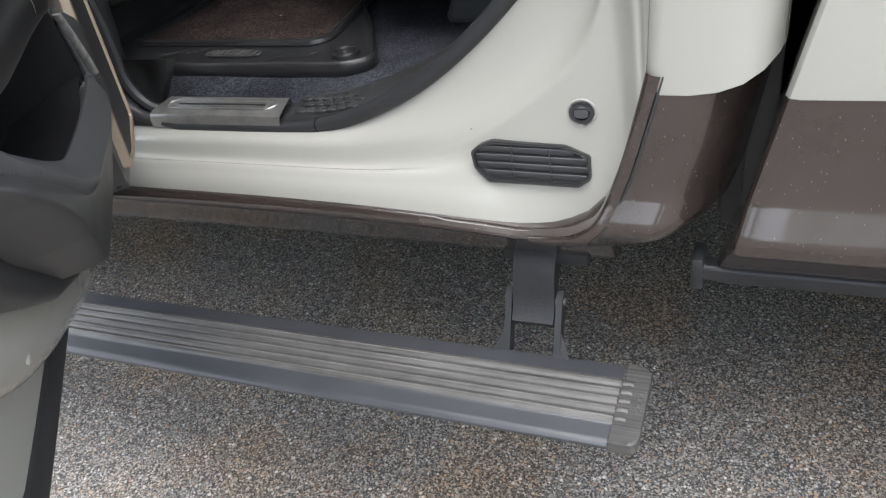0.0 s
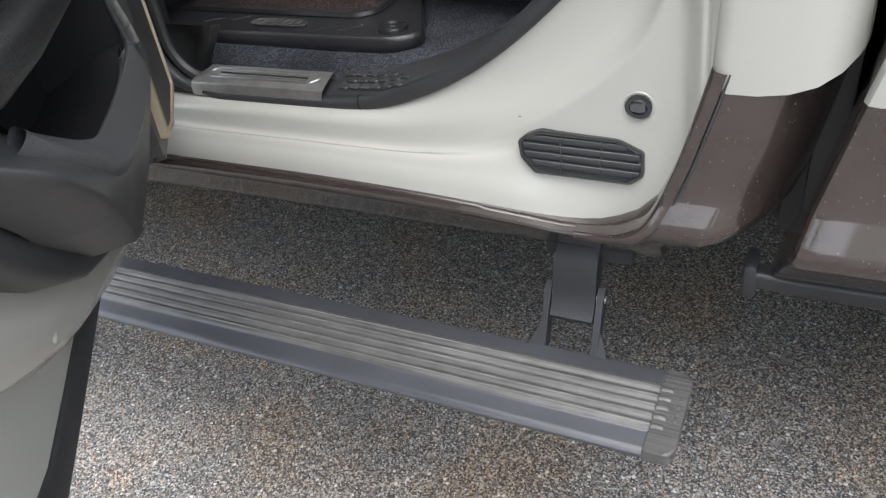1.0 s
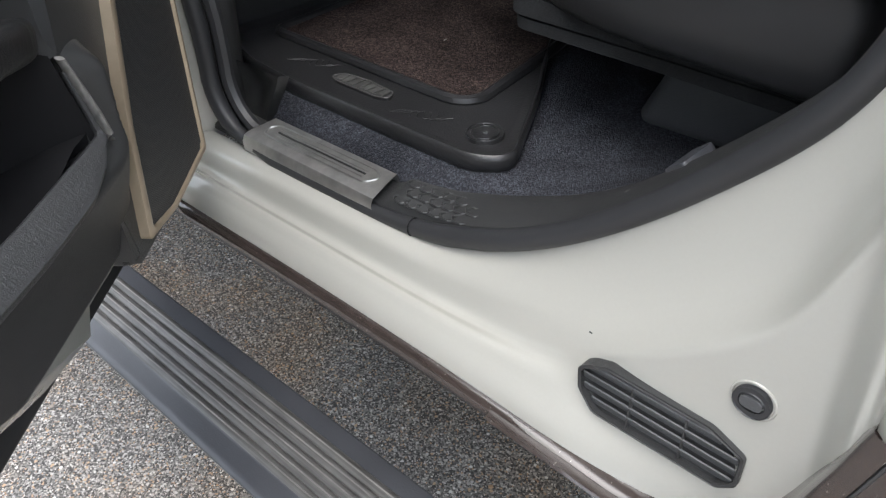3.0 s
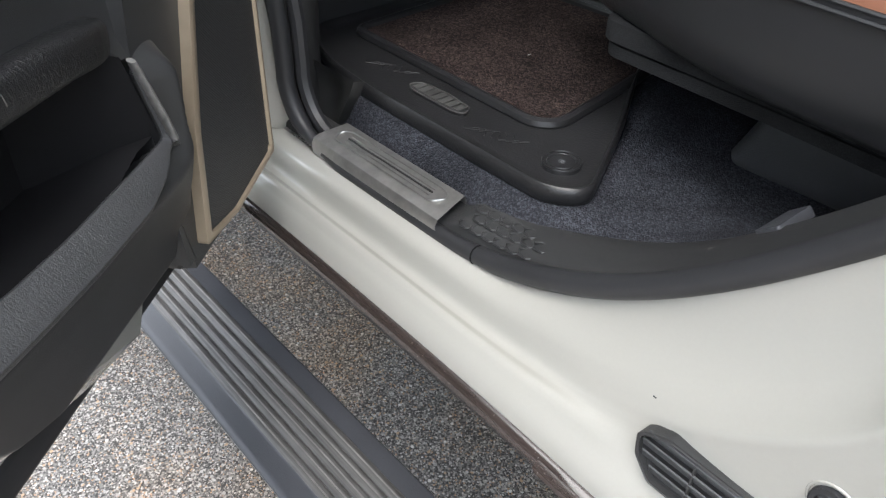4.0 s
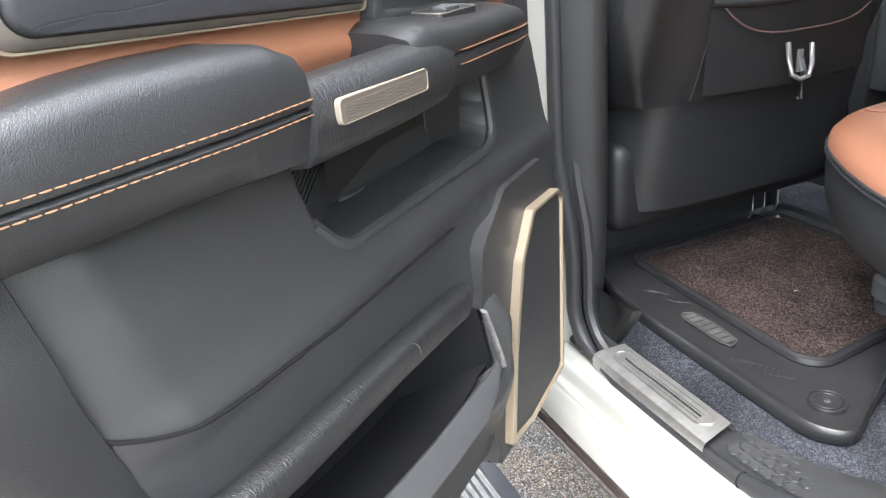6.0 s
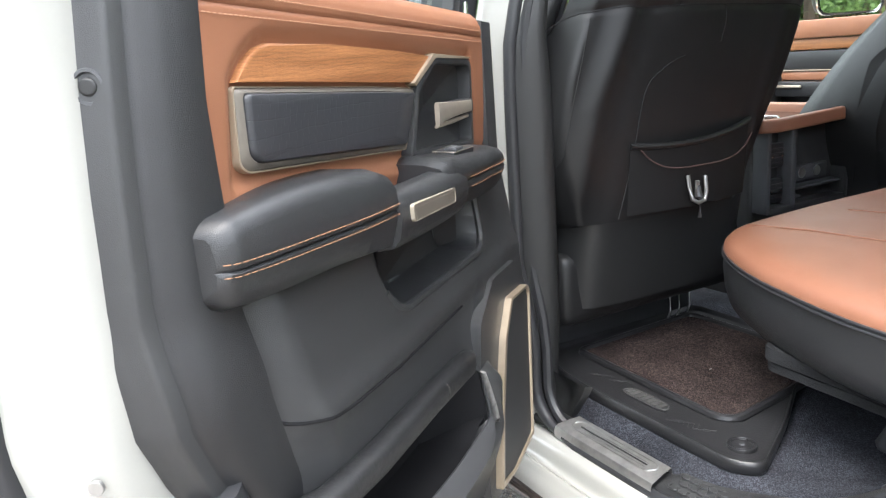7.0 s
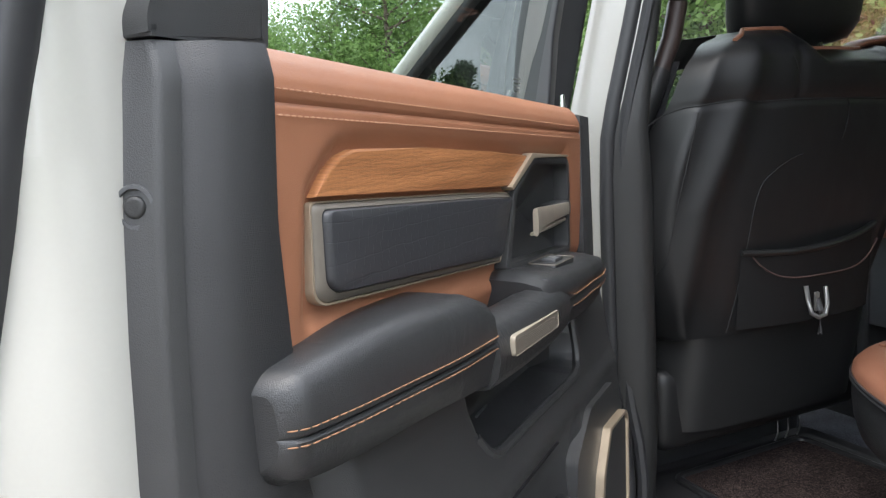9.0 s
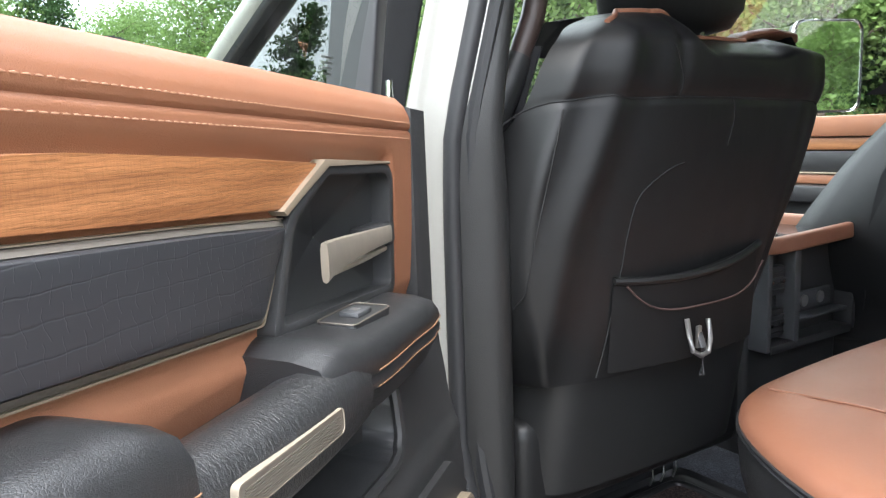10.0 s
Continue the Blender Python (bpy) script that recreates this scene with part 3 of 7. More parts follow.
# ---------------------------------------------------------------- ground
def build_ground():
    steps = [-900, -120, -30, -8, -3, 3, 8, 30, 120, 900]
    rows = [[(x, y, 0.0) for x in steps] for y in steps]
    tagged(part("ground", grid(rows), ASPHALT, flip=True), "worn grey asphalt parking lot with exposed pale aggregate", "ground", kind="structure")
    rng = random.Random(5)
    verts, faces = [], []
    for _ in range(9000):
        x, y = rng.uniform(-1.2, 1.6), rng.uniform(-0.9, 1.1)
        r = rng.choice((0.0013, 0.0014, 0.0016, 0.0017, 0.0019, 0.0021, 0.0024, 0.0028, 0.0036)) * (1.5 if rng.random() < 0.012 else 1.0)
        k, a = len(verts), rng.uniform(0, 6.3)
        for j in range(6):
            t = a + j * math.pi / 3
            q = r * rng.uniform(0.75, 1.2)
            verts.append((x + q * math.cos(t), y + q * math.sin(t), -0.0005))
        for j in range(6):
            vx, vy, _z = verts[k + j]
            verts.append((x + (vx - x) * 0.6, y + (vy - y) * 0.6, r * 0.38))
        for j in range(6):
            faces.append((k + j, k + (j + 1) % 6, k + 6 + (j + 1) % 6, k + 6 + j))
        faces.append(tuple(k + 6 + j for j in range(6)))
    me = bpy.data.meshes.new("aggregate_stones")
    me.from_pydata(verts, [], faces)
    m = bpy.data.materials.new("aggregate")
    m.use_nodes = True
    n, l = m.node_tree.nodes, m.node_tree.links
    geo, ramp = n.new("ShaderNodeNewGeometry"), n.new("ShaderNodeValToRGB")
    e = ramp.color_ramp.elements
    e[0].position, e[0].color = 0.0, (0.10, 0.10, 0.10, 1)
    e[1].position, e[1].color = 1.0, (0.50, 0.50, 0.49, 1)
    for p, c in ((0.35, (0.17, 0.165, 0.16)), (0.6, (0.24, 0.22, 0.20)), (0.72, (0.30, 0.19, 0.11)), (0.80, (0.34, 0.33, 0.32))):
        e.new(p).color = (*c, 1)
    l.new(geo.outputs["Random Per Island"], ramp.inputs["Fac"])
    l.new(ramp.outputs["Color"], n["Principled BSDF"].inputs["Base Color"])
    n["Principled BSDF"].inputs["Roughness"].default_value = 0.65
    me.materials.append(m)
    tagged(new("aggregate_stones", me), "small grey, white and ochre stones in the asphalt", "stones", kind="stuff")


build_ground()

# ---------------------------------------------------------------- the pickup truck
truck = thing("pickup_truck", "white and brown crew-cab pickup truck with an open rear door", "truck", (-0.9, 0.9, 0))
MID = 0.9      # the truck's centre line runs along y = MID

INNER = [(-0.30, 0.701), (-0.10, 0.701), (0.0, 0.701), (0.20, 0.702), (0.317, 0.706), (0.39, 0.720), (0.475, 0.756), (0.56, 0.812), (0.645, 0.888), (0.72, 0.974), (0.757, 1.06), (0.785, 1.18), (0.80, 1.35), (0.81, 1.55), (0.82, 1.78)]
OUTER = [(-0.30, 0.629), (-0.10, 0.629), (0.0, 0.629), (0.24, 0.628), (0.40, 0.624), (0.51, 0.619), (0.60, 0.613), (0.66, 0.609), (0.713, 0.617), (0.762, 0.648), (0.79, 0.71), (0.812, 0.79), (0.824, 0.84), (0.835, 1.25), (0.845, 1.78)]


def lerp_curve(table, t):
    k = np.linspace(0, 1, len(table))
    pts = [(a, *p) for a, p in zip(k, table)]
    return curve(t, pts)


def tumble(z):
    return 0.0 if z < 1.45 else (z - 1.45) * 0.22


JAMB = []


def on_jamb(x, z):
    """The pose on the jamb's surface at a given x and z: local x along the sill, y into the car, z up."""
    best = min(((r[j][0] - x) ** 2 + (r[j][2] - z) ** 2, i, j) for i, r in enumerate(JAMB) for j in range(len(r)))
    i, j = min(max(best[1], 3), len(JAMB) - 4), min(max(best[2], 3), 53)
    a = Vector(JAMB[i + 3][j]) - Vector(JAMB[i - 3][j])
    b = Vector(JAMB[i][j + 3]) - Vector(JAMB[i][j - 3])
    n = a.cross(b).normalized()
    n = n if n.y > 0 else -n
    side = Vector((1, 0, 0))
    side = (side - n * side.dot(n)).normalized()
    up = side.cross(n)
    c = Vector(JAMB[best[1]][best[2]])
    c = c + side * (x - c.x) + up * (z - c.z)
    return Matrix(((side.x, n.x, up.x, c.x), (side.y, n.y, up.y, c.y), (side.z, n.z, up.z, c.z), (0, 0, 0, 1)))


def build_jamb():
    ts = np.linspace(0, 1, 150)
    ix, iz = lerp_curve(INNER, ts)
    ox, oz = lerp_curve(OUTER, ts)
    qs = np.concatenate([np.linspace(0, 0.3, 10)[:-1], np.linspace(0.3, 0.6, 36)[:-1], np.linspace(0.6, 1, 13)])
    rows = []
    for k in range(len(ts)):
        sill = 1 - step01(ix[k], 0.38, 0.70)
        yo = -0.085 + 0.013 * step01(ox[k], 0.52, 0.66) - 0.028 * step01(oz[k], 0.72, 0.83)
        row = []
        for q in qs:
            x, z = ix[k] + (ox[k] - ix[k]) * q, iz[k] + (oz[k] - iz[k]) * q
            fillet = float(curve([q], [(0, 0.0), (0.1, 0.045), (0.19, 0.115), (0.26, 0.215), (0.315, 0.36), (0.355, 0.515), (0.385, 0.665), (0.402, 0.745), (0.411, 0.775), (0.420, 0.788), (0.46, 0.795), (0.60, 0.81), (0.75, 0.85), (1, 1.0)])[0])
            y1 = -0.005 + (yo + 0.005) * fillet
            prof = [(0, 0, 0.701), (0.12, -0.012, 0.7005), (0.22, -0.021, 0.698), (0.30, -0.0275, 0.694), (0.345, -0.031, 0.688), (0.375, -0.033, 0.680), (0.40, -0.035, 0.6705), (0.43, -0.038, 0.6652), (0.465, -0.0432, 0.6632), (0.50, -0.0475, 0.6640), (0.54, -0.052, 0.6668), (0.58, -0.0565, 0.6698), (0.63, -0.061, 0.6718), (0.68, -0.0655, 0.6700), (0.74, -0.0705, 0.663), (0.80, -0.0755, 0.657), (0.90, -0.0815, 0.645), (1.0, -0.085, 0.629)]
            y2, z2 = curve([q], prof)
            y = y1 * (1 - sill) + float(y2[0]) * sill
            zz = z * (1 - sill) + (float(z2[0]) + (z - (0.701 + (0.629 - 0.701) * q))) * sill
            row.append((x, y + tumble(zz), zz))
        row.append((ox[k] + 0.002, yo + 0.03 + tumble(oz[k]), oz[k] - 0.002))
        rows.append(row)
        JAMB.append(row[:-1])
    part("door_jamb", grid(rows), WHITE, truck, "glossy pearl white painted door jamb and sill", flip=False)


build_jamb()


def build_cab_skin():
    # outer skin behind the door opening, with its rounded rear corner
    zs = [0.0, 0.02, 0.06, 0.15, 0.3, 0.6, 0.9]
    edge_x = lambda z: float(np.interp(z, [0.84, 1.25, 1.78], [0.824, 0.835, 0.845]))
    rows = []
    for dx, y, dz in [(-0.006, -0.086, 0.0), (0.0, -0.0965, 0.0), (0.004, -0.1015, -0.001), (0.009, -0.105, -0.002), (0.016, -0.107, -0.004), (0.046, -0.108, -0.004), (0.076, -0.108, 0.0), (0.101, -0.104, 0.008), (0.121, -0.092, 0.02), (0.134, -0.07, 0.03), (0.141, -0.04, 0.035), (0.144, 0.05, 0.035), (0.144, 1.7, 0.035)]:
        rows.append([((edge_x(0.82 + z) if dx < 0.08 else 0.824) + dx, y + tumble(0.82 + z), 0.818 + dz + z * 1.05) for z in zs])
    part("rear_corner_panel", grid(rows), WHITE, truck, "white cab corner behind the rear door")
    # brown cladding under it
    rows = []
    prof = [(0.823, -0.105), (0.80, -0.107), (0.76, -0.1085), (0.70, -0.110), (0.683, -0.111), (0.676, -0.113), (0.655, -0.123), (0.648, -0.1255), (0.636, -0.126), (0.627, -0.123), (0.617, -0.112), (0.60, -0.092), (0.57, -0.060), (0.545, -0.032), (0.53, 0.02), (0.525, 0.10)]
    left = lambda z: float(np.interp(z, [0.53, 0.595, 0.604, 0.617, 0.648, 0.71, 0.79, 0.823], [0.60, 0.61, 0.69, 0.714, 0.765, 0.793, 0.814, 0.822]))
    for s in np.linspace(0, 1, 22):
        row = []
        for z, y in prof:
            xr = float(np.interp(z, [0.53, 0.56, 0.60, 0.65, 0.69, 0.82], [0.80, 0.84, 0.885, 0.915, 0.93, 0.955]))
            x = left(z) + (xr - left(z)) * s
            back = max(0.0, (x - (xr - 0.085)) / 0.085)
            wave = 0.0 if z < 0.815 else 0.030 * step01(s, 0.55, 1.0)
            row.append((x, y + 0.105 * back ** 2.2, z + wave))
        rows.append(row)
    part("rear_corner_cladding", grid(rows), BROWN, truck, "brown metallic lower cladding of the cab corner")
    wall = list(zip(*lerp_curve(OUTER[5:13], np.linspace(0, 1, 44))))
    part("cladding_return", grid([[(x - 0.002, -0.050, z - 0.001), (x - 0.001, -0.085, z - 0.001), (x + 0.001, -0.104, z - 0.001), (x + 0.006, -0.106, z - 0.004)] for x, z in wall]), BROWN, truck, "brown inner wall of the cladding beside the white jamb")
    line = [Vector(p) for p in zip(*lerp_curve(OUTER[7:13], np.linspace(0, 1, 48)))]
    bead, seam = [], []
    for k, p in enumerate(line[2:], 2):
        d = (line[min(k + 1, 47)] - line[k - 1]).normalized()
        n = Vector((d.y, -d.x))
        face = float(np.interp(p.y, [b[0] for b in prof[::-1]], [b[1] for b in prof[::-1]]))
        wide = float(np.interp(k, [2, 14, 47], [0.45, 0.8, 1.0]))
        bead.append([(p.x + n.x * a * wide, face - h, p.y + n.y * a * wide) for a, h in [(-0.001, -0.02), (-0.0005, -0.001), (0.001, 0.003), (0.004, 0.0048), (0.013, 0.0052), (0.0165, 0.0042), (0.0180, -0.002)]])
        seam.append((p.x + n.x * 0.0195 * wide, face - 0.0006, p.y + n.y * 0.0195 * wide))
    part("cladding_bead", grid(bead), BROWN, truck, "raised brown edge strip of the cladding")
    part("cladding_groove", sweep(seam, ring(0.0019, 6), up=(0, 1, 0)), PLASTIC, truck, "dark seam beside the brown edge strip")
    # rocker cladding
    xs = np.concatenate([np.linspace(-2.0, -0.3, 8), np.linspace(-0.25, 0.77, 44)])
    ox, oz = lerp_curve(OUTER, np.linspace(0, 1, 200))
    rows = []
    for x in xs:
        dz = float(np.interp(x, ox, oz)) - 0.629 if x > -0.3 else 0.0
        rows.append([(x, y, z + dz * max(0.0, (z - 0.53) / 0.1)) for y, z in [(-0.035 - 0.03 * step01(x, 0.6, 0.7), 0.629), (-0.087, 0.632), (-0.093, 0.628), (-0.0955, 0.620), (-0.094, 0.611), (-0.088, 0.605), (-0.070, 0.585), (-0.045, 0.552), (-0.022, 0.524), (-0.01, 0.516), (0.06, 0.512)]])
    part("rocker_cladding", grid(rows), BROWN, truck, "dusty brown metallic rocker cladding under the sill")
    # dark gap behind the cab corner
    part("gap_liner", box(0.80, 1.02, 0.02, 0.05, 0.67, 1.75, 0.003), RUBBER, truck, "black liner between cab and bed")


build_cab_skin()


def build_bed():
    edge = lambda z: 0.967 + (z - 0.815) * 0.23

    def side(zs, ys, name, mat, label):
        rows = []
        for dx, dy in [(0.010, 0.12), (0.002, 0.03), (0.0, 0.012), (0.004, 0.003), (0.014, 0.0), (0.05, 0.0), (0.4, 0.0), (2.0, 0.0)]:
            rows.append([(edge(z) + dx, y + dy, z) for z, y in zip(zs, ys)])
        part(name, grid(rows), mat, truck, label)
    side([0.815, 0.83, 0.9, 1.0, 1.2, 1.42, 1.46], [-0.118, -0.119, -0.12, -0.122, -0.12, -0.115, -0.09], "bed_side", WHITE, "white side of the pickup bed")
    side([0.815, 0.77, 0.71, 0.690, 0.684, 0.655, 0.647, 0.636, 0.628, 0.612, 0.60, 0.575, 0.55], [-0.117, -0.118, -0.12, -0.121, -0.1225, -0.1385, -0.141, -0.1405, -0.137, -0.117, -0.104, -0.082, -0.06], "bed_cladding", BROWN, "dusty brown lower half of the pickup bed")
    part("bed_rail", sweep([(0.888, -0.05, 0.543), (0.93, -0.052, 0.541), (1.4, -0.052, 0.540), (3.0, -0.052, 0.54)], rounded([(-0.014, -0.012), (0.014, -0.012), (0.014, 0.012), (-0.014, 0.012)], 0.006, 3)), LINK, truck, "black tube along the bed's lower edge")
    part("rail_end", box(0.876, 0.893, -0.066, -0.02, 0.515, 0.565, 0.005), LINK, truck, "black end plate of the bed rail")
    bm = box(0.90, 2.95, 0.02, 1.8, 0.56, 1.40, 0.02)
    part("bed_box", bm, PLASTIC, truck, "dark inner box of the pickup bed")


build_bed()


def build_far_body():
    """Plain closing parts of the truck: roof, far side, front end, underbody and wheels."""
    part("underbody", box(-2.1, 2.8, 0.30, 1.50, 0.53, 0.60, 0.02), RUBBER, truck, "dark underbody")
    part("roof", box(-0.28, 0.97, 0.10, 1.70, 1.93, 1.99, 0.03), WHITE, truck, "white cab roof")
    part("headliner", box(-0.24, 0.94, 0.10, 1.70, 1.905, 1.925, 0.004), PLASTIC_GREY, truck, "grey headliner")
    part("hood", box(-2.9, -1.28, 0.02, 1.78, 0.62, 1.36, 0.06), WHITE, truck, "white hood and fenders")
    part("rear_wall", box(0.93, 0.965, -0.0, 1.8, 0.6, 1.42, 0.004), PLASTIC, truck, "black rear wall of the cab")
    part("far_rear_quarter", box(0.0, 0.96, 1.74, 1.88, 0.62, 1.45, 0.01), PLASTIC, truck, "dark far rear door")
    for x, name in ((-0.09, "far_pillar"), (0.84, "far_pillar")):
        part(name, box(x, x + 0.12, 1.70, 1.82, 0.6, 1.95, 0.01), PLASTIC, truck, "black far side pillar")
    for x in (-2.2, 1.95):
        for y in (0.06, 1.74):
            pts = [(0.40 * math.cos(a), 0.40 * math.sin(a)) for a in np.linspace(0, 2 * math.pi, 33)[:-1]]
            wheel = part("wheel", slab(pts, -0.13, 0.13, 0.03), TYRE, truck, "black tyre", m=Matrix.Translation((x, y, 0.40)))
            part("rim", slab([(a * 0.6, b * 0.6) for a, b in pts], -0.135, 0.135, 0.01), STEEL, wheel, "grey wheel rim", m=Matrix.Translation((x, y, 0.40)))


build_far_body()


def build_front_door():
    """The closed front door, its window and the A-pillar, seen through the rear door's glass."""
    part("front_door", box(-1.25, -0.15, -0.115, 0.02, 0.635, 1.44, 0.02, 3), WHITE, truck, "closed white front door")
    pane = [(-1.25, 1.43), (-0.16, 1.43), (-0.13, 1.89), (-0.28, 1.89)]
    bm = slab(pane, -0.003, 0.003, 0)
    for v in bm.verts:
        v.co.y += -0.07 + tumble(v.co.z)
    ob = part("front_window", bm, GLASS, truck, "dark reflecting front door glass")
    ob.visible_shadow = False
    rail = lambda pts, a, b, name, mat, label: part(name, sweep([(x, -0.075 + tumble(z), z) for x, z in pts], rounded([(-a, -b), (a, -b), (a, b), (-a, b)], min(a, b) * 0.7, 3), up=(0, 1, 0)), mat, truck, label)
    rail([(-1.45, 1.36), (-1.15, 1.485), (-0.87, 1.605), (-0.50, 1.77), (-0.22, 1.92)], 0.022, 0.035, "a_pillar", WHITE, "white windscreen pillar")
    rail([(-1.24, 1.435), (-0.86, 1.585), (-0.49, 1.745), (-0.26, 1.88)], 0.010, 0.02, "window_channel", RUBBER, "black window channel")
    rail([(-0.165, 1.44), (-0.14, 1.90)], 0.014, 0.03, "rear_channel", RUBBER, "black rear channel of the front window")
    rail([(-0.30, 1.93), (0.97, 1.93)], 0.05, 0.03, "cant_rail", WHITE, "white roof rail above the doors")
    part("windscreen", grid([[(-1.36, y, 1.40), (-0.26, y, 1.93)] for y in (0.02, 0.5, 0.9, 1.3, 1.78)]), FAR_GLASS, truck, "clear windscreen").visible_shadow = False
    part("dashboard", box(-1.30, -0.85, 0.03, 1.77, 0.95, 1.30, 0.05, 3), PLASTIC, truck, "black dashboard")
    part("firewall", box(-1.32, -1.28, 0.0, 1.8, 0.5, 1.38, 0.005), PLASTIC, truck, "black firewall")
    # driver's mirror
    bm = slab(rounded([(-0.16, -0.12), (0.16, -0.12), (0.16, 0.13), (-0.16, 0.13)], 0.05), -0.05, 0.04, 0.02)
    part("door_mirror", bm, PLASTIC, truck, "black driver's door mirror", m=Matrix.Translation((-1.0, -0.35, 1.53)) @ pose(0, 0, 0, 0, 0, 84))
    part("mirror_arm", sweep([(-1.0, -0.09, 1.44), (-0.99, -0.2, 1.46)], ring(0.03, 8)), PLASTIC, truck, "black mirror arm")
    # grab handle and belt
    part("grab_handle", sweep([(-0.12, 0.165, 1.86), (-0.12, 0.176, 1.76), (-0.12, 0.172, 1.66), (-0.12, 0.157, 1.60), (-0.12, 0.139, 1.563), (-0.12, 0.126, 1.535)], ring(0.017, 12), [1, 1, 1, 1, 0.95, 0.9]), GRIP, truck, "dark leather grab handle on the pillar")
    part("handle_boot", sweep([(-0.12, 0.131, 1.546), (-0.12, 0.122, 1.53), (-0.122, 0.106, 1.50), (-0.126, 0.092, 1.47), (-0.13, 0.075, 1.42), (-0.13, 0.068, 1.38)], ring(0.018, 12), [1.0, 1.15, 1.3, 1.35, 1.1, 0.8]), PILLAR, truck, "black moulded foot of the grab handle")


build_front_door()


def build_b_pillar():
    # white pillar face ahead of the opening
    rows = []
    for x, y in [(-0.152, 0.05), (-0.151, -0.04), (-0.147, -0.052), (-0.135, -0.048), (-0.120, -0.035), (-0.106, -0.015), (-0.092, -0.005), (-0.08, 0.02)]:
        rows.append([(x + 0.03 * step01(z, 1.3, 1.75), y + tumble(z), z) for z in np.linspace(0.69, 1.93, 24)])
    part("b_pillar", grid(rows), WHITE, truck, "white painted pillar ahead of the rear door opening")
    # inner plastic
    rows = []
    for x, y in [(-0.085, 0.0), (-0.074, 0.012), (-0.066, 0.025), (-0.060, 0.035), (-0.057, 0.045), (-0.058, 0.055), (-0.066, 0.066), (-0.085, 0.078), (-0.12, 0.088), (-0.25, 0.10)]:
        rows.append([(x + 0.004 * step01(z, 1.25, 1.8) - 0.015 * (1 - step01(z, 0.72, 0.95)), y * (1 - 0.2 * step01(z, 1.3, 1.55)) + tumble(z) * 0.8, z) for z in np.linspace(0.73, 1.93, 26)])
    part("pillar_trim", grid(rows), PILLAR, truck, "black plastic pillar trim")
    # weather seal all round the opening
    low = [(x, -0.001, z + 0.003 + 0.008 * float(step01(x, 0.26, 0.42))) for x, z in zip(*lerp_curve(INNER[2:], np.linspace(0, 1, 90)))]
    front = [(-0.070 + 0.030 * step01(z, 1.3, 1.75) - 0.028 * step01(z, 0.86, 1.05), 0.004 - 0.008 * step01(z, 0.86, 1.05) + tumble(z), z) for z in np.linspace(1.90, 0.80, 20)]
    corner = [(-0.070 + 0.070 * (1 - math.cos(a)), 0.003, 0.79 - 0.077 * math.sin(a)) for a in np.linspace(0.05, math.pi / 2, 8)]
    low = [(x, y + tumble(z), z) for x, y, z in low]
    path = front + corner + low[2:]
    part("door_seal", sweep(path, ring(0.0125, 10), [1.0 if p[0] < -0.03 or p[0] > 0.4 else 0.78 + 0.22 * float(step01(abs(p[0] - 0.13), 0.13, 0.27)) for p in path], up=(0, 1, 0)), RUBBER, truck, "black rubber door seal round the opening")
    k = min(range(len(path)), key=lambda i: abs(path[i][0] - 0.315) + (9 if path[i][2] > 0.9 else 0))
    part("seal_joint", sweep([Vector(path[k]), Vector(path[k]).lerp(Vector(path[k + 1]), 0.12)], ring(0.0118, 12), up=(0, 1, 0)), SHADE_JOINT_BLACK, truck, "dark butt joint of the rubber door seal")
    inner = [(p[0] + 0.013, p[1] + 0.020, p[2] + 0.004) for k, p in enumerate(path[:27])]
    part("seal_lip", sweep(inner, ring(0.010, 8), up=(0, 1, 0)), RUBBER, truck, "inner lip of the rubber door seal")
    part("belt_strap", sweep([(-0.11, 0.150, 1.56), (-0.115, 0.128, 1.50), (-0.12, 0.108, 1.43), (-0.12, 0.105, 1.2)], [(-0.018, -0.001), (0.018, -0.001), (0.018, 0.001), (-0.018, 0.001)], up=(0, 1, 0)), RUBBER, truck, "black seat belt")
    part("belt_guide", box(-0.125, -0.108, 0.092, 0.112, 1.420, 1.427, 0.002), CHROME, truck, "small bright belt anchor")
    # kick trim at the sill's front end
    bm = grid([[(-0.095 + (0.095 + float(np.interp(z, [0.725, 0.75, 0.775, 0.80], [-0.012, 0.004, 0.022, 0.036]))) * s, 0.048 + 0.016 * math.sin(math.pi * s) ** 2 * math.sin(math.pi * min(1.0, (z - 0.715) / 0.085)) + 0.012 * (s > 0.98), z) for z in np.linspace(0.715, 0.800, 14)] for s in np.linspace(0, 1, 16)])
    part("kick_trim", bm, PILLAR, truck, "dished black plastic kick trim")


build_b_pillar()


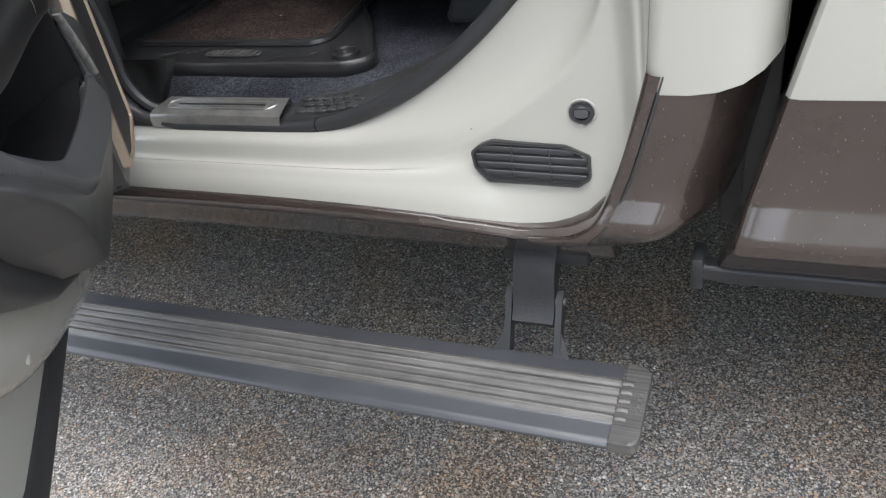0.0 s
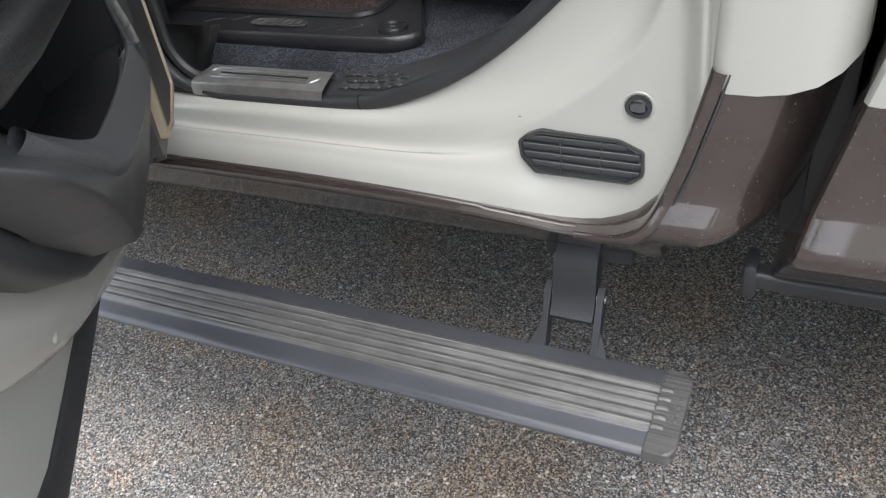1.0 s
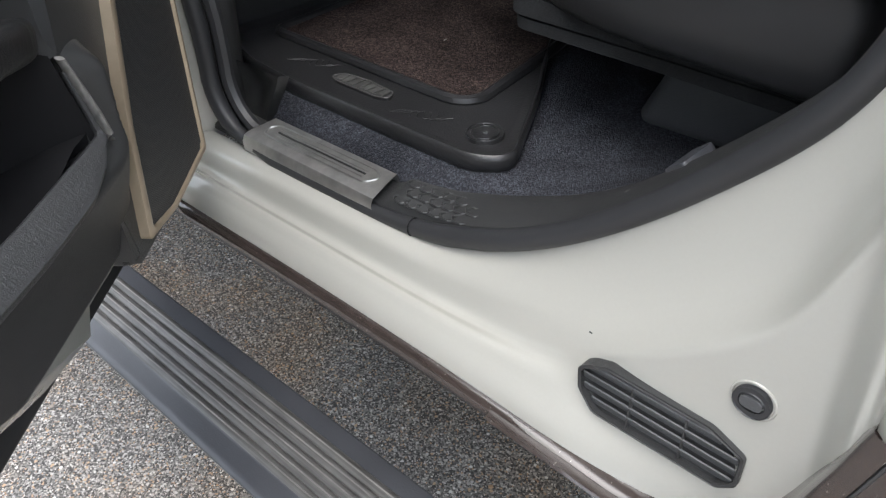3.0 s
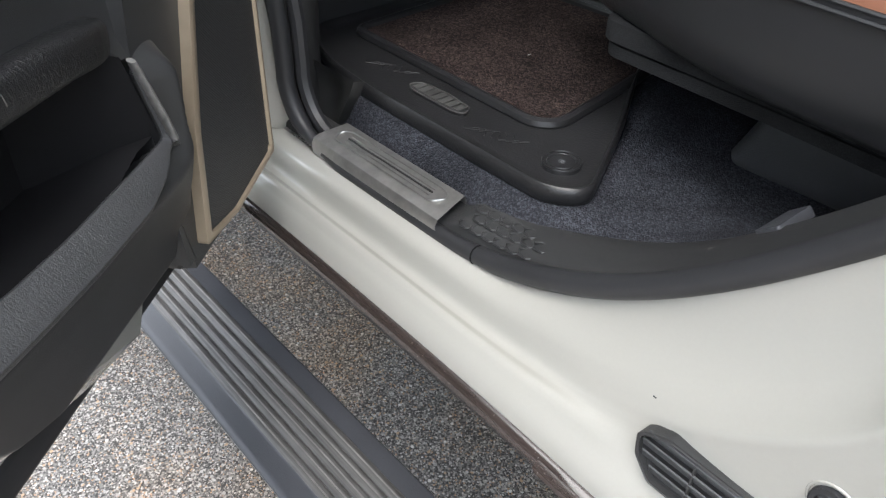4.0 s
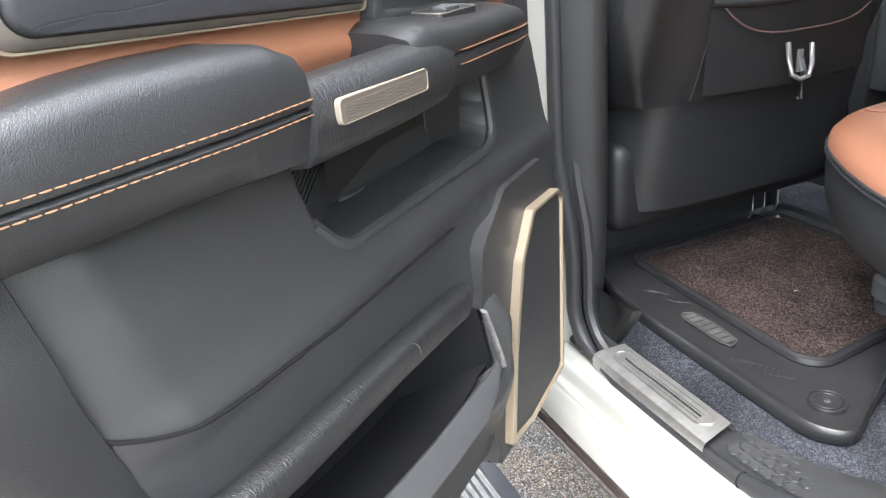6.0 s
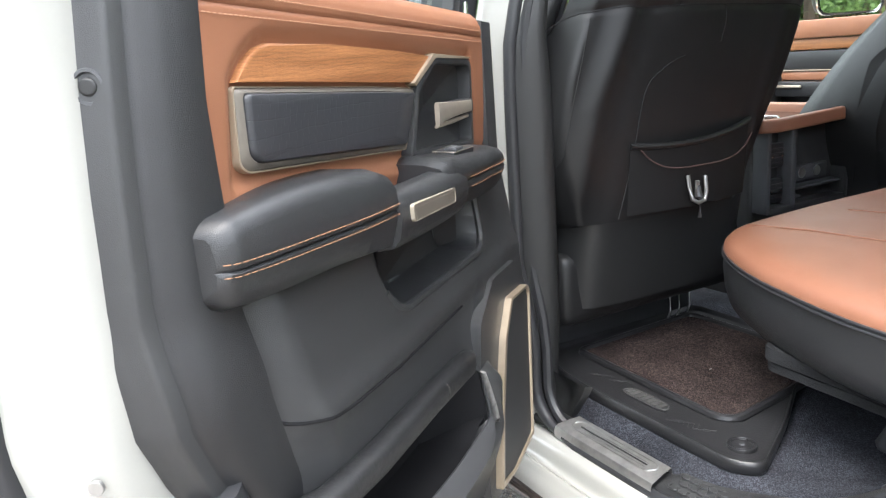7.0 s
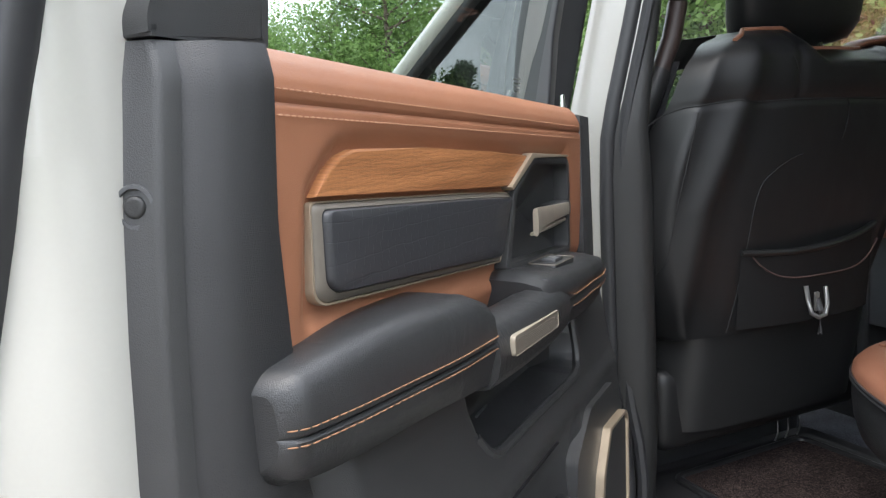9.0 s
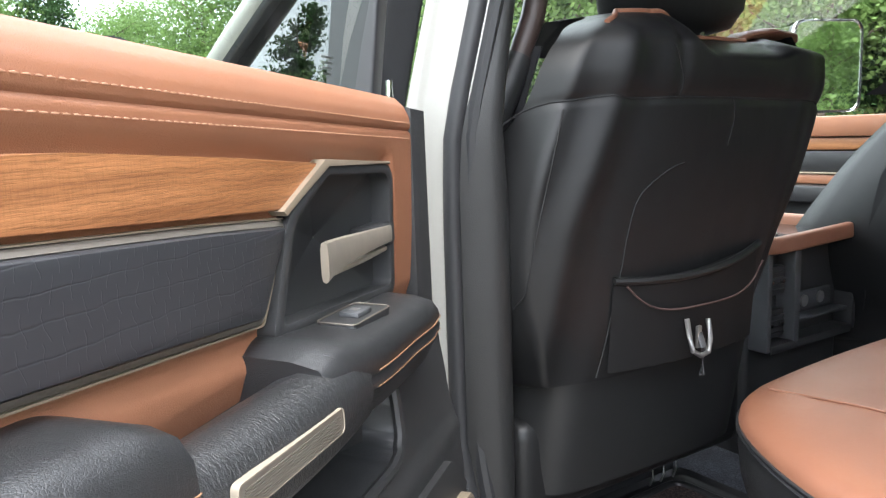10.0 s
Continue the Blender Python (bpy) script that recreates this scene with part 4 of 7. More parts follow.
def build_sill():
    # black plastic tread running round the opening inside the seal
    ts = np.linspace(0.06, 0.86, 90)
    ix, iz = lerp_curve(INNER, ts)
    rows = []
    for k in range(len(ts)):
        n = Vector((-(iz[min(k + 1, 89)] - iz[max(k - 1, 0)]), 0, ix[min(k + 1, 89)] - ix[max(k - 1, 0)])).normalized()
        wide = float(np.interp(ix[k], [0.26, 0.33, 0.45, 0.6], [0.050, 0.058, 0.076, 0.086]))
        keep = (0.60 + 0.40 * float(step01(ix[k], 0.255, 0.275))) * (1 - 0.5 * float(step01(ix[k], 0.36, 0.58)))
        rows.append([(ix[k] + n.x * off * keep, 0.004 + (wide - 0.004) * q + tumble(iz[k]), iz[k] + n.z * off * keep) for off, q in [(0.004, 0.0), (0.016, 0.03), (0.022, 0.12), (0.027, 0.35), (0.031, 0.65), (0.034, 0.9), (0.030, 1.0), (0.0, 1.02)]])
    sill = part("sill_trim", grid(rows), PLASTIC, truck, "black plastic sill trim with honeycomb tread")
    for x, y, w in ((0.475, 0.052, 0.010), (0.555, 0.060, 0.014)):
        z = float(np.interp(x, ix, iz)) + 0.0195
        part("scuff", box(-w / 2, w / 2, -0.002, 0.002, -0.0004, 0.0004, 0), STEP_WEAR_SHEEN, sill, "pale scuff", m=Matrix.Translation((x, y, z)) @ pose(0, 0, 0, 0, -32, 14))
    # stainless cover plate
    prof = [(-0.0075, 0.704), (-0.008, 0.718), (-0.004, 0.7255), (0.004, 0.7285), (0.022, 0.732), (0.044, 0.7355), (0.0465, 0.730), (0.048, 0.698)]
    rows = [[(x + 0.012 * step01(y, 0.0, 0.045) * (1 - x / 0.255) - 0.006 * step01(y, 0.0, 0.045) * (x / 0.255), y, z) for y, z in prof] for x in np.linspace(0.0, 0.255, 14)]
    plate = part("sill_plate", grid(rows), STEEL, truck, "brushed stainless steel sill plate with embossed oval")
    oval = rounded([(0.028, 0.010), (0.225, 0.010), (0.238, 0.026), (0.225, 0.036), (0.034, 0.036), (0.022, 0.024)], 0.008)
    tops = [(x, y, 0.7298 + y * 0.135) for x, y in oval]
    part("oval_bead", sweep(tops + tops[:1], ring(0.0016, 6), caps=False), STEEL, plate, "pressed oval bead")
    for y in (0.017, 0.0225, 0.028):
        part("rib", sweep([(0.045, y, 0.7298 + y * 0.135), (0.075, y - 0.001, 0.7300 + y * 0.135), (0.12, y, 0.7300 + y * 0.135), (0.215, y, 0.7298 + y * 0.135)], ring(0.0014, 6)), STEEL if y != 0.0225 else PLASTIC, plate)
    # honeycomb cells beyond the plate
    hexa = [(0.011 * math.cos(a), 0.0075 * math.sin(a)) for a in np.linspace(0, 2 * math.pi, 7)[:-1]]
    for r in range(3):
        for c in range(6):
            x, y = 0.285 + c * 0.0185 + (r % 2) * 0.009, 0.014 + r * 0.0135
            wide = float(np.interp(x, [0.26, 0.33, 0.45], [0.050, 0.058, 0.076]))
            rise = float(np.interp((y - 0.004) / (wide - 0.004), [0.12, 0.35, 0.65, 0.9], [0.022, 0.027, 0.031, 0.034]))
            z = float(np.interp(x, ix, iz)) + rise * (1 - 0.5 * float(step01(x, 0.36, 0.58))) + 0.0008
            pts = [(x + a, y + b, z) for a, b in hexa]
            if c > 4 and r == 2:
                continue
            part("tread_cell", sweep(pts + pts[:1], ring(0.0015, 5), caps=False), PLASTIC, sill)


build_sill()


def build_jamb_details():
    base = on_jamb(0.668, 0.687) @ Matrix.Translation((0, -0.007, 0)) @ pose(0, 0, 0, 0, -1.5, 0)
    outline = [(-0.078, 0.026), (-0.069, 0.033), (-0.049, 0.041), (0.051, 0.036), (0.083, 0.022), (0.083, -0.009), (0.067, -0.021), (-0.057, -0.017), (-0.075, 0.003)]
    outer = rounded(outline, 0.004)
    inner = rounded([(0.003 + (a - 0.003) * 0.955, 0.010 + (b - 0.010) * 0.88) for a, b in outline], 0.004)
    vent = part("cab_vent", frame_of(outer, inner, 0.018, 0.000), PLASTIC, truck, "dark grey plastic cab air vent with louvres", m=base)
    part("back_plate", slab(outer, 0.0066, 0.0052, 0), PLASTIC, vent, m=base)

    def reach(z):
        """Left and right end of the vent's mouth at a height."""
        xs = [a + (c - a) * (z - b) / (d - b) for (a, b), (c, d) in zip(inner, inner[1:] + inner[:1]) if (b > z) != (d > z)]
        return min(xs), max(xs)
    for k in range(4):
        z = 0.0275 - k * 0.0113
        w0, w1 = reach(z)
        bm = box(w0 + 0.001, w1 - 0.001, -0.0050, 0.0050, -0.0010, 0.0010, 0.0007)
        bmesh.ops.rotate(bm, cent=(0, 0, 0), matrix=Matrix.Rotation(radians(-66), 3, "X"), verts=bm.verts)
        bmesh.ops.rotate(bm, cent=(0, 0, 0), matrix=Matrix.Rotation(radians(2.2), 3, "Y"), verts=bm.verts)
        part("louvre", bm, PLASTIC_GREY, vent, m=base @ Matrix.Translation((0, 0.0026, z)))
    for x in (-0.022, 0.030):
        part("divider", box(x - 0.001, x + 0.001, 0.0002, 0.005, -0.015, 0.033, 0.0004), PLASTIC, vent, m=base)
    # rubber plug in a shallow boss
    at = on_jamb(0.741, 0.769) @ Matrix.Translation((0, -0.001, 0))
    pts = lambda a, b: [(a * math.cos(t), b * math.sin(t)) for t in np.linspace(0, 2 * math.pi, 25)[:-1]]
    plug = part("drain_plug", frame_of(pts(0.0155, 0.0146), pts(0.0105, 0.0084), 0.006, -0.003), RUBBER, truck, "black rubber plug in the white jamb", m=at)
    part("plug_cap", slab(rounded([(-0.0092, -0.0053), (0.0092, -0.0053), (0.0092, 0.0053), (-0.0092, 0.0053)], 0.0045), 0.002, -0.005, 0.001), PLASTIC_GREY, plug, m=at)
    boss = [(a, 0.0006, b) for a, b in pts(0.0180, 0.0172)]
    part("plug_boss", sweep(boss + boss[:1], ring(0.0013, 8), up=(0, 1, 0), caps=False), WHITE, truck, "pressed ring in the white jamb", m=at)
    part("paint_chip", box(-0.0018, 0.0018, -0.0007, 0.001, -0.0006, 0.0006, 0), RUBBER, truck, "tiny dark paint chip", m=on_jamb(0.584, 0.7325))


build_jamb_details()


def build_step():
    x0, x1 = -1.5, 0.795
    part_y = np.linspace(-0.120, -0.205, 81)
    z = 0.384
    prof = [(-0.0895, z - 0.016), (-0.0885, z - 0.004), (-0.0915, z), (-0.105, z + 0.001), (-0.118, z + 0.001)]
    ribs = []
    for y in part_y:
        ph = (y + 0.120) / (-0.085) * 5.0
        ribs.append((y, z + 0.0010 + 0.0040 * max(0.0, math.sin(math.pi * (ph % 1.0))) ** 0.6))
    tail = [(-0.2065, z), (-0.208, z - 0.0005), (-0.230, z - 0.001), (-0.2375, z - 0.003), (-0.2405, z - 0.007), (-0.2395, z - 0.013), (-0.234, z - 0.017)]
    board = part("running_board", grid([[(x, y, zz) for y, zz in prof + ribs[:1]] for x in (x0, -0.5, 0.2, x1)]), STEP_GREY, truck, "dusty grey power running board with ribbed tread")
    part("front_band", grid([[(x, y, zz) for y, zz in ribs[-1:] + tail] for x in (x0, -0.5, 0.2, x1)]), STEP_GREY, board, "smooth slate grey front band")
    part("tread", grid([[(x, y, zz) for y, zz in ribs] for x in np.linspace(x0, x1, 12)]), STEP_RUBBER, board, "ribbed black rubber tread")
    # pale strips paint the sheen along the rib tops, together with wear
    for k in range(5):
        y = -0.120 - (k + 0.5) * 0.017
        rows = [[(x, y + a, z + 0.0045 + b) for a, b in [(-0.0019, -0.0001), (-0.0009, 0.0006), (0.0009, 0.0006), (0.0019, -0.0001)]] for x in np.linspace(x0, x1, 10)]
        part("rib", grid(rows), STEP_WEAR_SHEEN, board, "pale rib top, wear and sheen in its colour")
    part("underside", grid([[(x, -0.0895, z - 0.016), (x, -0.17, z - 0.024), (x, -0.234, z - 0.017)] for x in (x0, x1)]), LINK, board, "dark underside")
    # end cap with rounded front corner
    out = rounded([(0.795, -0.0885), (0.833, -0.0905), (0.833, -0.2405), (0.795, -0.2405)], [0.001, 0.012, 0.034, 0.001], 8)
    cap_ = part("end_cap", slab(out, z - 0.016, z + 0.0015, 0.004, axis="z", segments=3), STEP_RUBBER, board, "grey moulded end cap")
    for k in range(5):
        y = -0.120 - (k + 0.5) * 0.017
        part("cap_notch", sweep([(0.797, y, z + 0.0018), (0.805, y, z + 0.003), (0.812, y, z + 0.0022)], ring(0.0050, 8, 0.5)), STEP_RUBBER, cap_)
    for k, (y0, y1) in enumerate(((-0.150, -0.158), (-0.162, -0.170), (-0.174, -0.183), (-0.140, -0.146))):
        part("embossed_mark", box(0.8215, 0.8265, y1, y0, z + 0.001, z + 0.0022, 0.0006), STEP_RUBBER, cap_)
    part("cap_seam", box(0.7942, 0.7958, -0.2400, -0.0885, z - 0.014, z + 0.0006, 0.0), RUBBER, board, "dark seam before the end cap")


build_step()


def build_link():
    """Swing arm that carries the running board, with its two hinge ears."""
    path = [(0.03, 0.535), (-0.015, 0.53), (-0.035, 0.515), (-0.045, 0.495), (-0.052, 0.465), (-0.060, 0.440), (-0.072, 0.428), (-0.066, 0.418), (-0.045, 0.425), (-0.03, 0.46), (0.0, 0.51)]
    bm = grid([[(x, y, z) for y, z in path] for x in (0.620, 0.623, 0.681, 0.684)], closed_v=True)
    bm.verts.ensure_lookup_table()
    k = len(path)
    cap(bm, [bm.verts[i] for i in range(k)])
    cap(bm, [bm.verts[3 * k + i] for i in range(k)][::-1])
    arm = part("step_swing_arm", bm, LINK, truck, "black cast swing arm under the sill", sharp=30)
    for x, s in ((0.613, -1), (0.691, 1)):
        ear = [(-0.098, 0.372), (-0.052, 0.462), (-0.040, 0.470), (-0.030, 0.462), (-0.036, 0.44), (-0.060, 0.395), (-0.068, 0.372)]
        bm = grid([[(x + dx, y, z) for y, z in ear] for dx in (-0.005, 0.005)], closed_v=True)
        bm.verts.ensure_lookup_table()
        cap(bm, [bm.verts[i] for i in range(7)])
        cap(bm, [bm.verts[7 + i] for i in range(7)][::-1])
        part("hinge_ear", bm, LINK, arm, "black hinge ear", sharp=30)
        foot = [(x, -0.105), (x, -0.078), (x + s * 0.022, -0.084), (x + s * 0.030, -0.105)]
        part("hinge_foot", slab(foot, 0.366, 0.383, 0.003, axis="z"), LINK, arm)
        part("web", grid([[(x, -0.095, 0.380), (x, -0.062, 0.435)], [(x + s * 0.022, -0.098, 0.383), (x + s * 0.004, -0.07, 0.415)]]), LINK, arm)
    part("pivot_pin", sweep([(0.606, -0.044, 0.452), (0.698, -0.044, 0.452)], ring(0.006, 10)), STEEL, arm, "steel pivot pin")
    part("mount_bracket", box(0.60, 0.73, -0.02, 0.06, 0.50, 0.545, 0.006), LINK, truck, "dark mount of the swing arm")


build_link()


# ---------------------------------------------------------------- the open rear door
DOOR = Matrix(((0.644, 0.765, 0, -0.0074), (-0.765, 0.644, 0, -0.1122), (0, 0, 1, 0), (0, 0, 0, 1)))


def belt(u):
    return 1.474 + 0.031 * (u + 0.036) / 0.78


def end_u(z):
    """Rear edge of the trim panel by height: upright above, swept forward below."""
    return float(np.interp(z, [0.74, 0.79, 0.84, 0.90, 0.975, 1.03, 1.10, 1.25, 1.40, 1.53], [0.34, 0.46, 0.53, 0.61, 0.69, 0.735, 0.775, 0.805, 0.812, 0.800]))


CUP = [(0.308, 1.385), (0.242, 1.4205), (0.100, 1.414), (0.090, 1.405), (0.098, 1.275), (0.338, 1.290)]


OUTV = lambda z: float(np.interp(z, [0.65, 1.0, 1.16, 1.306, 1.378, 1.423, 1.487, 1.566, 1.62, 1.95], [-0.205, -0.212, -0.2026, -0.1785, -0.158, -0.135, -0.098, -0.068, -0.060, -0.030]))
SEALV = lambda z: float(np.interp(z, [0.70, 1.16, 1.25, 1.33, 1.42, 1.52, 1.567, 1.62, 1.95], [-0.146, -0.141, -0.134, -0.115, -0.090, -0.069, -0.056, -0.047, -0.020]))


def build_door():
    # painted shell: lofted round its latch edge, section by section up the door
    rows = []
    for z in np.concatenate([np.linspace(0.655, 1.2, 30), np.linspace(1.22, 1.455, 10)]):
        e = float(np.interp(z, [0.655, 0.70, 0.76, 0.84, 0.95, 1.05, 1.15, 1.30, 1.45, 1.575], [0.41, 0.545, 0.650, 0.735, 0.80, 0.84, 0.86, 0.862, 0.852, 0.835]))
        k = (OUTV(z) + 0.05) / -0.118
        w_ = float(1 - step01(z, 0.80, 0.95))
        rows.append([(u, -0.05 + (v + 0.05) * (k if v < -0.05 else 1), z) for u, v in [(-0.05, -0.05), (0.2, -0.05), (e - 0.16, -0.05 + 0.022 * w_), (e - 0.08, -0.048 + 0.006 * w_), (e - 0.05, -0.047 - 0.004 * w_), (e - 0.036, -0.0482 - 0.008 * w_), (e - 0.024, -0.052 - 0.009 * w_), (e - 0.014, -0.0585 - 0.007 * w_), (e - 0.007, -0.068 - 0.003 * w_), (e - 0.002, -0.082), (e + 0.002, -0.100), (e + 0.006, -0.125), (e + 0.012, -0.150), (e + 0.03, -0.160), (e + 0.038, -0.168), (e + 0.03, -0.176), (e - 0.1, -0.185), (0.2, -0.19), (-0.05, -0.185)]])
    bm = grid(rows, closed_v=True)
    bm.verts.ensure_lookup_table()
    w = 19
    cap(bm, [bm.verts[i] for i in range(w)])
    cap(bm, [bm.verts[len(bm.verts) - w + i] for i in range(w)][::-1])
    door = part("rear_door", bm, WHITE, truck, "white rear door standing open, black and tan inner trim", m=DOOR)
    add = lambda name, bm, mat, label="", sharp=40: part(name, bm, mat, door, label, sharp, DOOR)

    # seals on the latch edge
    zz = np.concatenate([np.linspace(0.80, 1.2, 22), np.linspace(1.22, 1.95, 20)])
    edge = lambda z: float(curve([z], [(0.655, 0.52), (0.70, 0.62), (0.76, 0.68), (0.84, 0.74), (0.95, 0.80), (1.05, 0.84), (1.15, 0.857), (1.30, 0.862), (1.45, 0.852), (1.575, 0.835), (1.95, 0.76)])[0])

    def strip(centre, half, depth):
        """A rounded rubber strip up the latch edge; centre and half width across v by height."""
        sec = rounded([(-1, -1), (1, -1), (1, 1), (-1, 1)], 0.7, 3)
        bm = grid([[(edge(z) + depth[0] + b * depth[1], centre(z) + a * half(z), z) for a, b in sec] for z in zz], closed_v=True)
        return bm
    add("edge_seal", strip(SEALV, lambda z: 0.0150 - 0.004 * float(step01(z, 1.50, 1.58)), (0.004, 0.012)), RUBBER, "black rubber seal on the door's edge")
    slit = lambda z: 0.010 * float(step01(z, 1.345, 1.36) * (1 - step01(z, 1.42, 1.435)) + step01(z, 1.205, 1.22) * (1 - step01(z, 1.295, 1.31)))
    inner_v = lambda z: SEALV(z) - 0.010 - slit(z)
    add("outer_seal", strip(lambda z: (inner_v(z) + OUTV(z)) / 2, lambda z: max(0.006, (inner_v(z) - OUTV(z)) / 2), (0.024, 0.014)), RUBBER, "black outer weather seal")
    add("seal_fold", strip(lambda z: OUTV(z) * 0.62 + inner_v(z) * 0.38, lambda z: 0.004, (0.036, 0.005)), RUBBER, "raised fold of the outer weather seal")
    for z in (1.255, 1.085):
        add("seal_button", sweep([(edge(z) + 0.026, inner_v(z) - 0.011, z), (edge(z) + 0.0385, inner_v(z) - 0.011, z), (edge(z) + 0.0398, inner_v(z) - 0.011, z)], ring(0.0085, 14), [1.0, 1.0, 0.8]), RUBBER, "round rubber fastener of the seal")
    add("seal_clip", box(edge(1.487) + 0.020, edge(1.487) + 0.041, OUTV(1.487) + 0.001, SEALV(1.487) - 0.012, 1.4855, 1.4885, 0.001), PLASTIC_GREY, "pale joint of the outer seal")
    for z in (1.385, 1.285, 1.19):
        add("seal_hole", sweep([(edge(z) + 0.0150, SEALV(z) + 0.002, z), (edge(z) + 0.0164, SEALV(z) + 0.002, z)], ring(0.0014, 8)), SHADE_JOINT_BLACK)
    low = [(u, -0.022, z) for u, z in [(-0.03, 0.742), (0.20, 0.742), (0.33, 0.750), (0.435, 0.768), (0.525, 0.802), (0.585, 0.838), (0.64, 0.882), (0.69, 0.932), (0.74, 1.0), (0.77, 1.08)]]
    add("lower_seal", sweep(low, rounded([(-0.019, -0.024), (0.019, -0.024), (0.019, 0.024), (-0.019, 0.024)], 0.014, 4), up=(0, 1, 0)), RUBBER, "black rubber seal along the door's foot")
    hem = rounded([(-0.05, 0.592), (0.62, 0.592), (0.70, 0.625), (0.765, 0.72), (0.80, 0.83), (0.80, 0.95), (-0.05, 0.95)], [0.002, 0.06, 0.06, 0.05, 0.03, 0.002, 0.002], 6)
    add("outer_hem", slab(hem, -0.195, -0.098, 0.006), WHITE, "white lower hem of the outer door skin")
    foot = [(-0.05, 0.600), (0.25, 0.600), (0.50, 0.600), (0.60, 0.602), (0.66, 0.614), (0.71, 0.655), (0.75, 0.72), (0.78, 0.79), (0.80, 0.86)]
    add("foot_seal", sweep([(u, -0.108, z) for u, z in foot], rounded([(-0.024, -0.014), (0.024, -0.014), (0.024, 0.014), (-0.024, 0.014)], 0.008, 3), up=(0, 1, 0)), RUBBER, "black rubber sweep along the door's lower edge")
    bump_m = DOOR @ Matrix.Translation((0.553, -0.0475, 0.757)) @ pose(0, 0, 0, 0, 50, 0)
    bm = bmesh.new()
    bmesh.ops.create_uvsphere(bm, u_segments=20, v_segments=10, radius=1.0)
    bmesh.ops.scale(bm, vec=(0.019, 0.005, 0.008), verts=bm.verts)
    part("pressed_bump", bm, WHITE, door, "small pressed oval in the white door skin", m=bump_m)
    for z in (1.16, 1.10):
        bm = slab([(0.0062 * math.cos(a), 0.0062 * math.sin(a)) for a in np.linspace(0, 6.283, 15)[:-1]], 0, 0.004, 0.001)
        part("latch_screw", bm, STEEL, door, "steel latch screw", m=DOOR @ Matrix.Translation((0.846, -0.062 - (1.16 - z) * 0.3, z - 0.035)) @ pose(0, 0, 0, 0, 0, -68))

    # lower moulded panel
    us = np.linspace(0.0, 1.0, 200)
    cubby = rounded([(0.510, 1.236), (0.500, 1.180), (0.472, 1.143), (0.185, 1.139), (0.155, 1.150), (0.146, 1.236)], 0.012)
    pocket = rounded([(0.70, 1.035), (0.345, 1.012), (0.300, 0.999), (0.275, 0.980), (0.257, 0.906), (0.340, 0.908), (0.410, 0.909), (0.470, 0.914), (0.545, 0.922), (0.590, 0.940), (0.655, 0.982)], 0.008, 3)
    seam = rounded([(0.734, 1.30), (0.734, 1.195), (0.727, 1.118), (0.640, 1.098), (0.50, 1.0885), (0.30, 1.088), (0.10, 1.080)], [0.001, 0.03, 0.05, 0.05, 0.01, 0.01, 0.001])

    def trim_v(u, z):
        """How far the lower trim stands off the door's plane."""
        base = curve(np.ravel(z), [(0.74, 0.040), (0.79, 0.054), (0.86, 0.060), (0.93, 0.052), (1.0, 0.040), (1.05, 0.034), (1.085, 0.036), (1.105, 0.041), (1.13, 0.034), (1.2, 0.022), (1.235, 0.014), (1.265, -0.012), (1.29, -0.030), (1.34, -0.040)]).reshape(np.shape(z))
        v = base - 0.030 * step01(u, 0.69, 0.76)
        dp = inside(pocket, u, z)
        d = np.maximum(-dp, 0.0)
        lip = np.interp(np.ravel(d), [0, 0.005, 0.020, 0.028, 0.034, 0.06, 0.10, 0.16], [0.044, 0.054, 0.066, 0.071, 0.072, 0.064, 0.050, 0.030]).reshape(np.shape(z))
        low = (1 - step01(z, 0.955, 1.0)) * (dp < 0.0) * step01(u, 0.20, 0.235)
        v = v * (1 - low) + lip * low
        spk = (1 - step01(u, 0.205, 0.235)) * (1 - step01(z, 1.06, 1.13))
        v = v * (1 - spk) + 0.045 * spk
        wide = np.interp(np.ravel(u), [0.20, 0.255, 0.290, 0.60, 0.65], [0.002, 0.004, 0.024, 0.024, 0.0]).reshape(np.shape(z)) * (1 - step01(z, 0.965, 0.99))
        v = v - 0.095 * step01(dp + wide, -0.001, 0.006)
        return v - 0.060 * step01(inside(cubby, u, z), -0.002, 0.006) * np.clip((0.517 - u) / 0.11, 0.0, 1.0)
    low_end = lambda z: float(np.interp(z, [0.752, 0.765, 0.795, 0.868, 0.945, 1.0, 1.07, 1.15, 1.25, 1.34], [0.36, 0.46, 0.525, 0.61, 0.69, 0.735, 0.768, 0.791, 0.805, 0.809]))
    zs = np.concatenate([np.linspace(0.752, 0.80, 18)[:-1], np.linspace(0.80, 1.335, 165)])
    grid_z = np.array([[z for _ in us] for z in zs])
    cut = lambda z: 0.068 * float(step01(z, 1.0, 1.12))
    grid_u = np.array([[(low_end(z) - cut(z)) * a for a in us] for z in zs])
    off = np.array([[low_end(z) - (low_end(z) - cut(z)) * a for a in us] for z in zs])
    v = trim_v(grid_u, grid_z)
    roll = np.interp(off.ravel(), [0.0, 0.006, 0.014, 0.026, 0.040, 0.055, 0.080], [-0.055, -0.038, -0.030, -0.024, -0.010, -0.001, 0.0]).reshape(off.shape)
    upper = step01(grid_z, 0.90, 1.12)
    fade = upper * (1 - step01(off, 0.04, 0.12))
    v = v * (1 - fade) + roll * upper
    v = v - 0.060 * (1 - step01(off, 0.0, 0.020)) * (1 - upper)
    v = v - 0.055 * (1 - step01(grid_z - 0.752, 0.0, 0.018)) * (grid_u < 0.52)
    rows = [[(grid_u[i, j], v[i, j], grid_z[i, j]) for j in range(len(us))] for i in range(len(zs))]
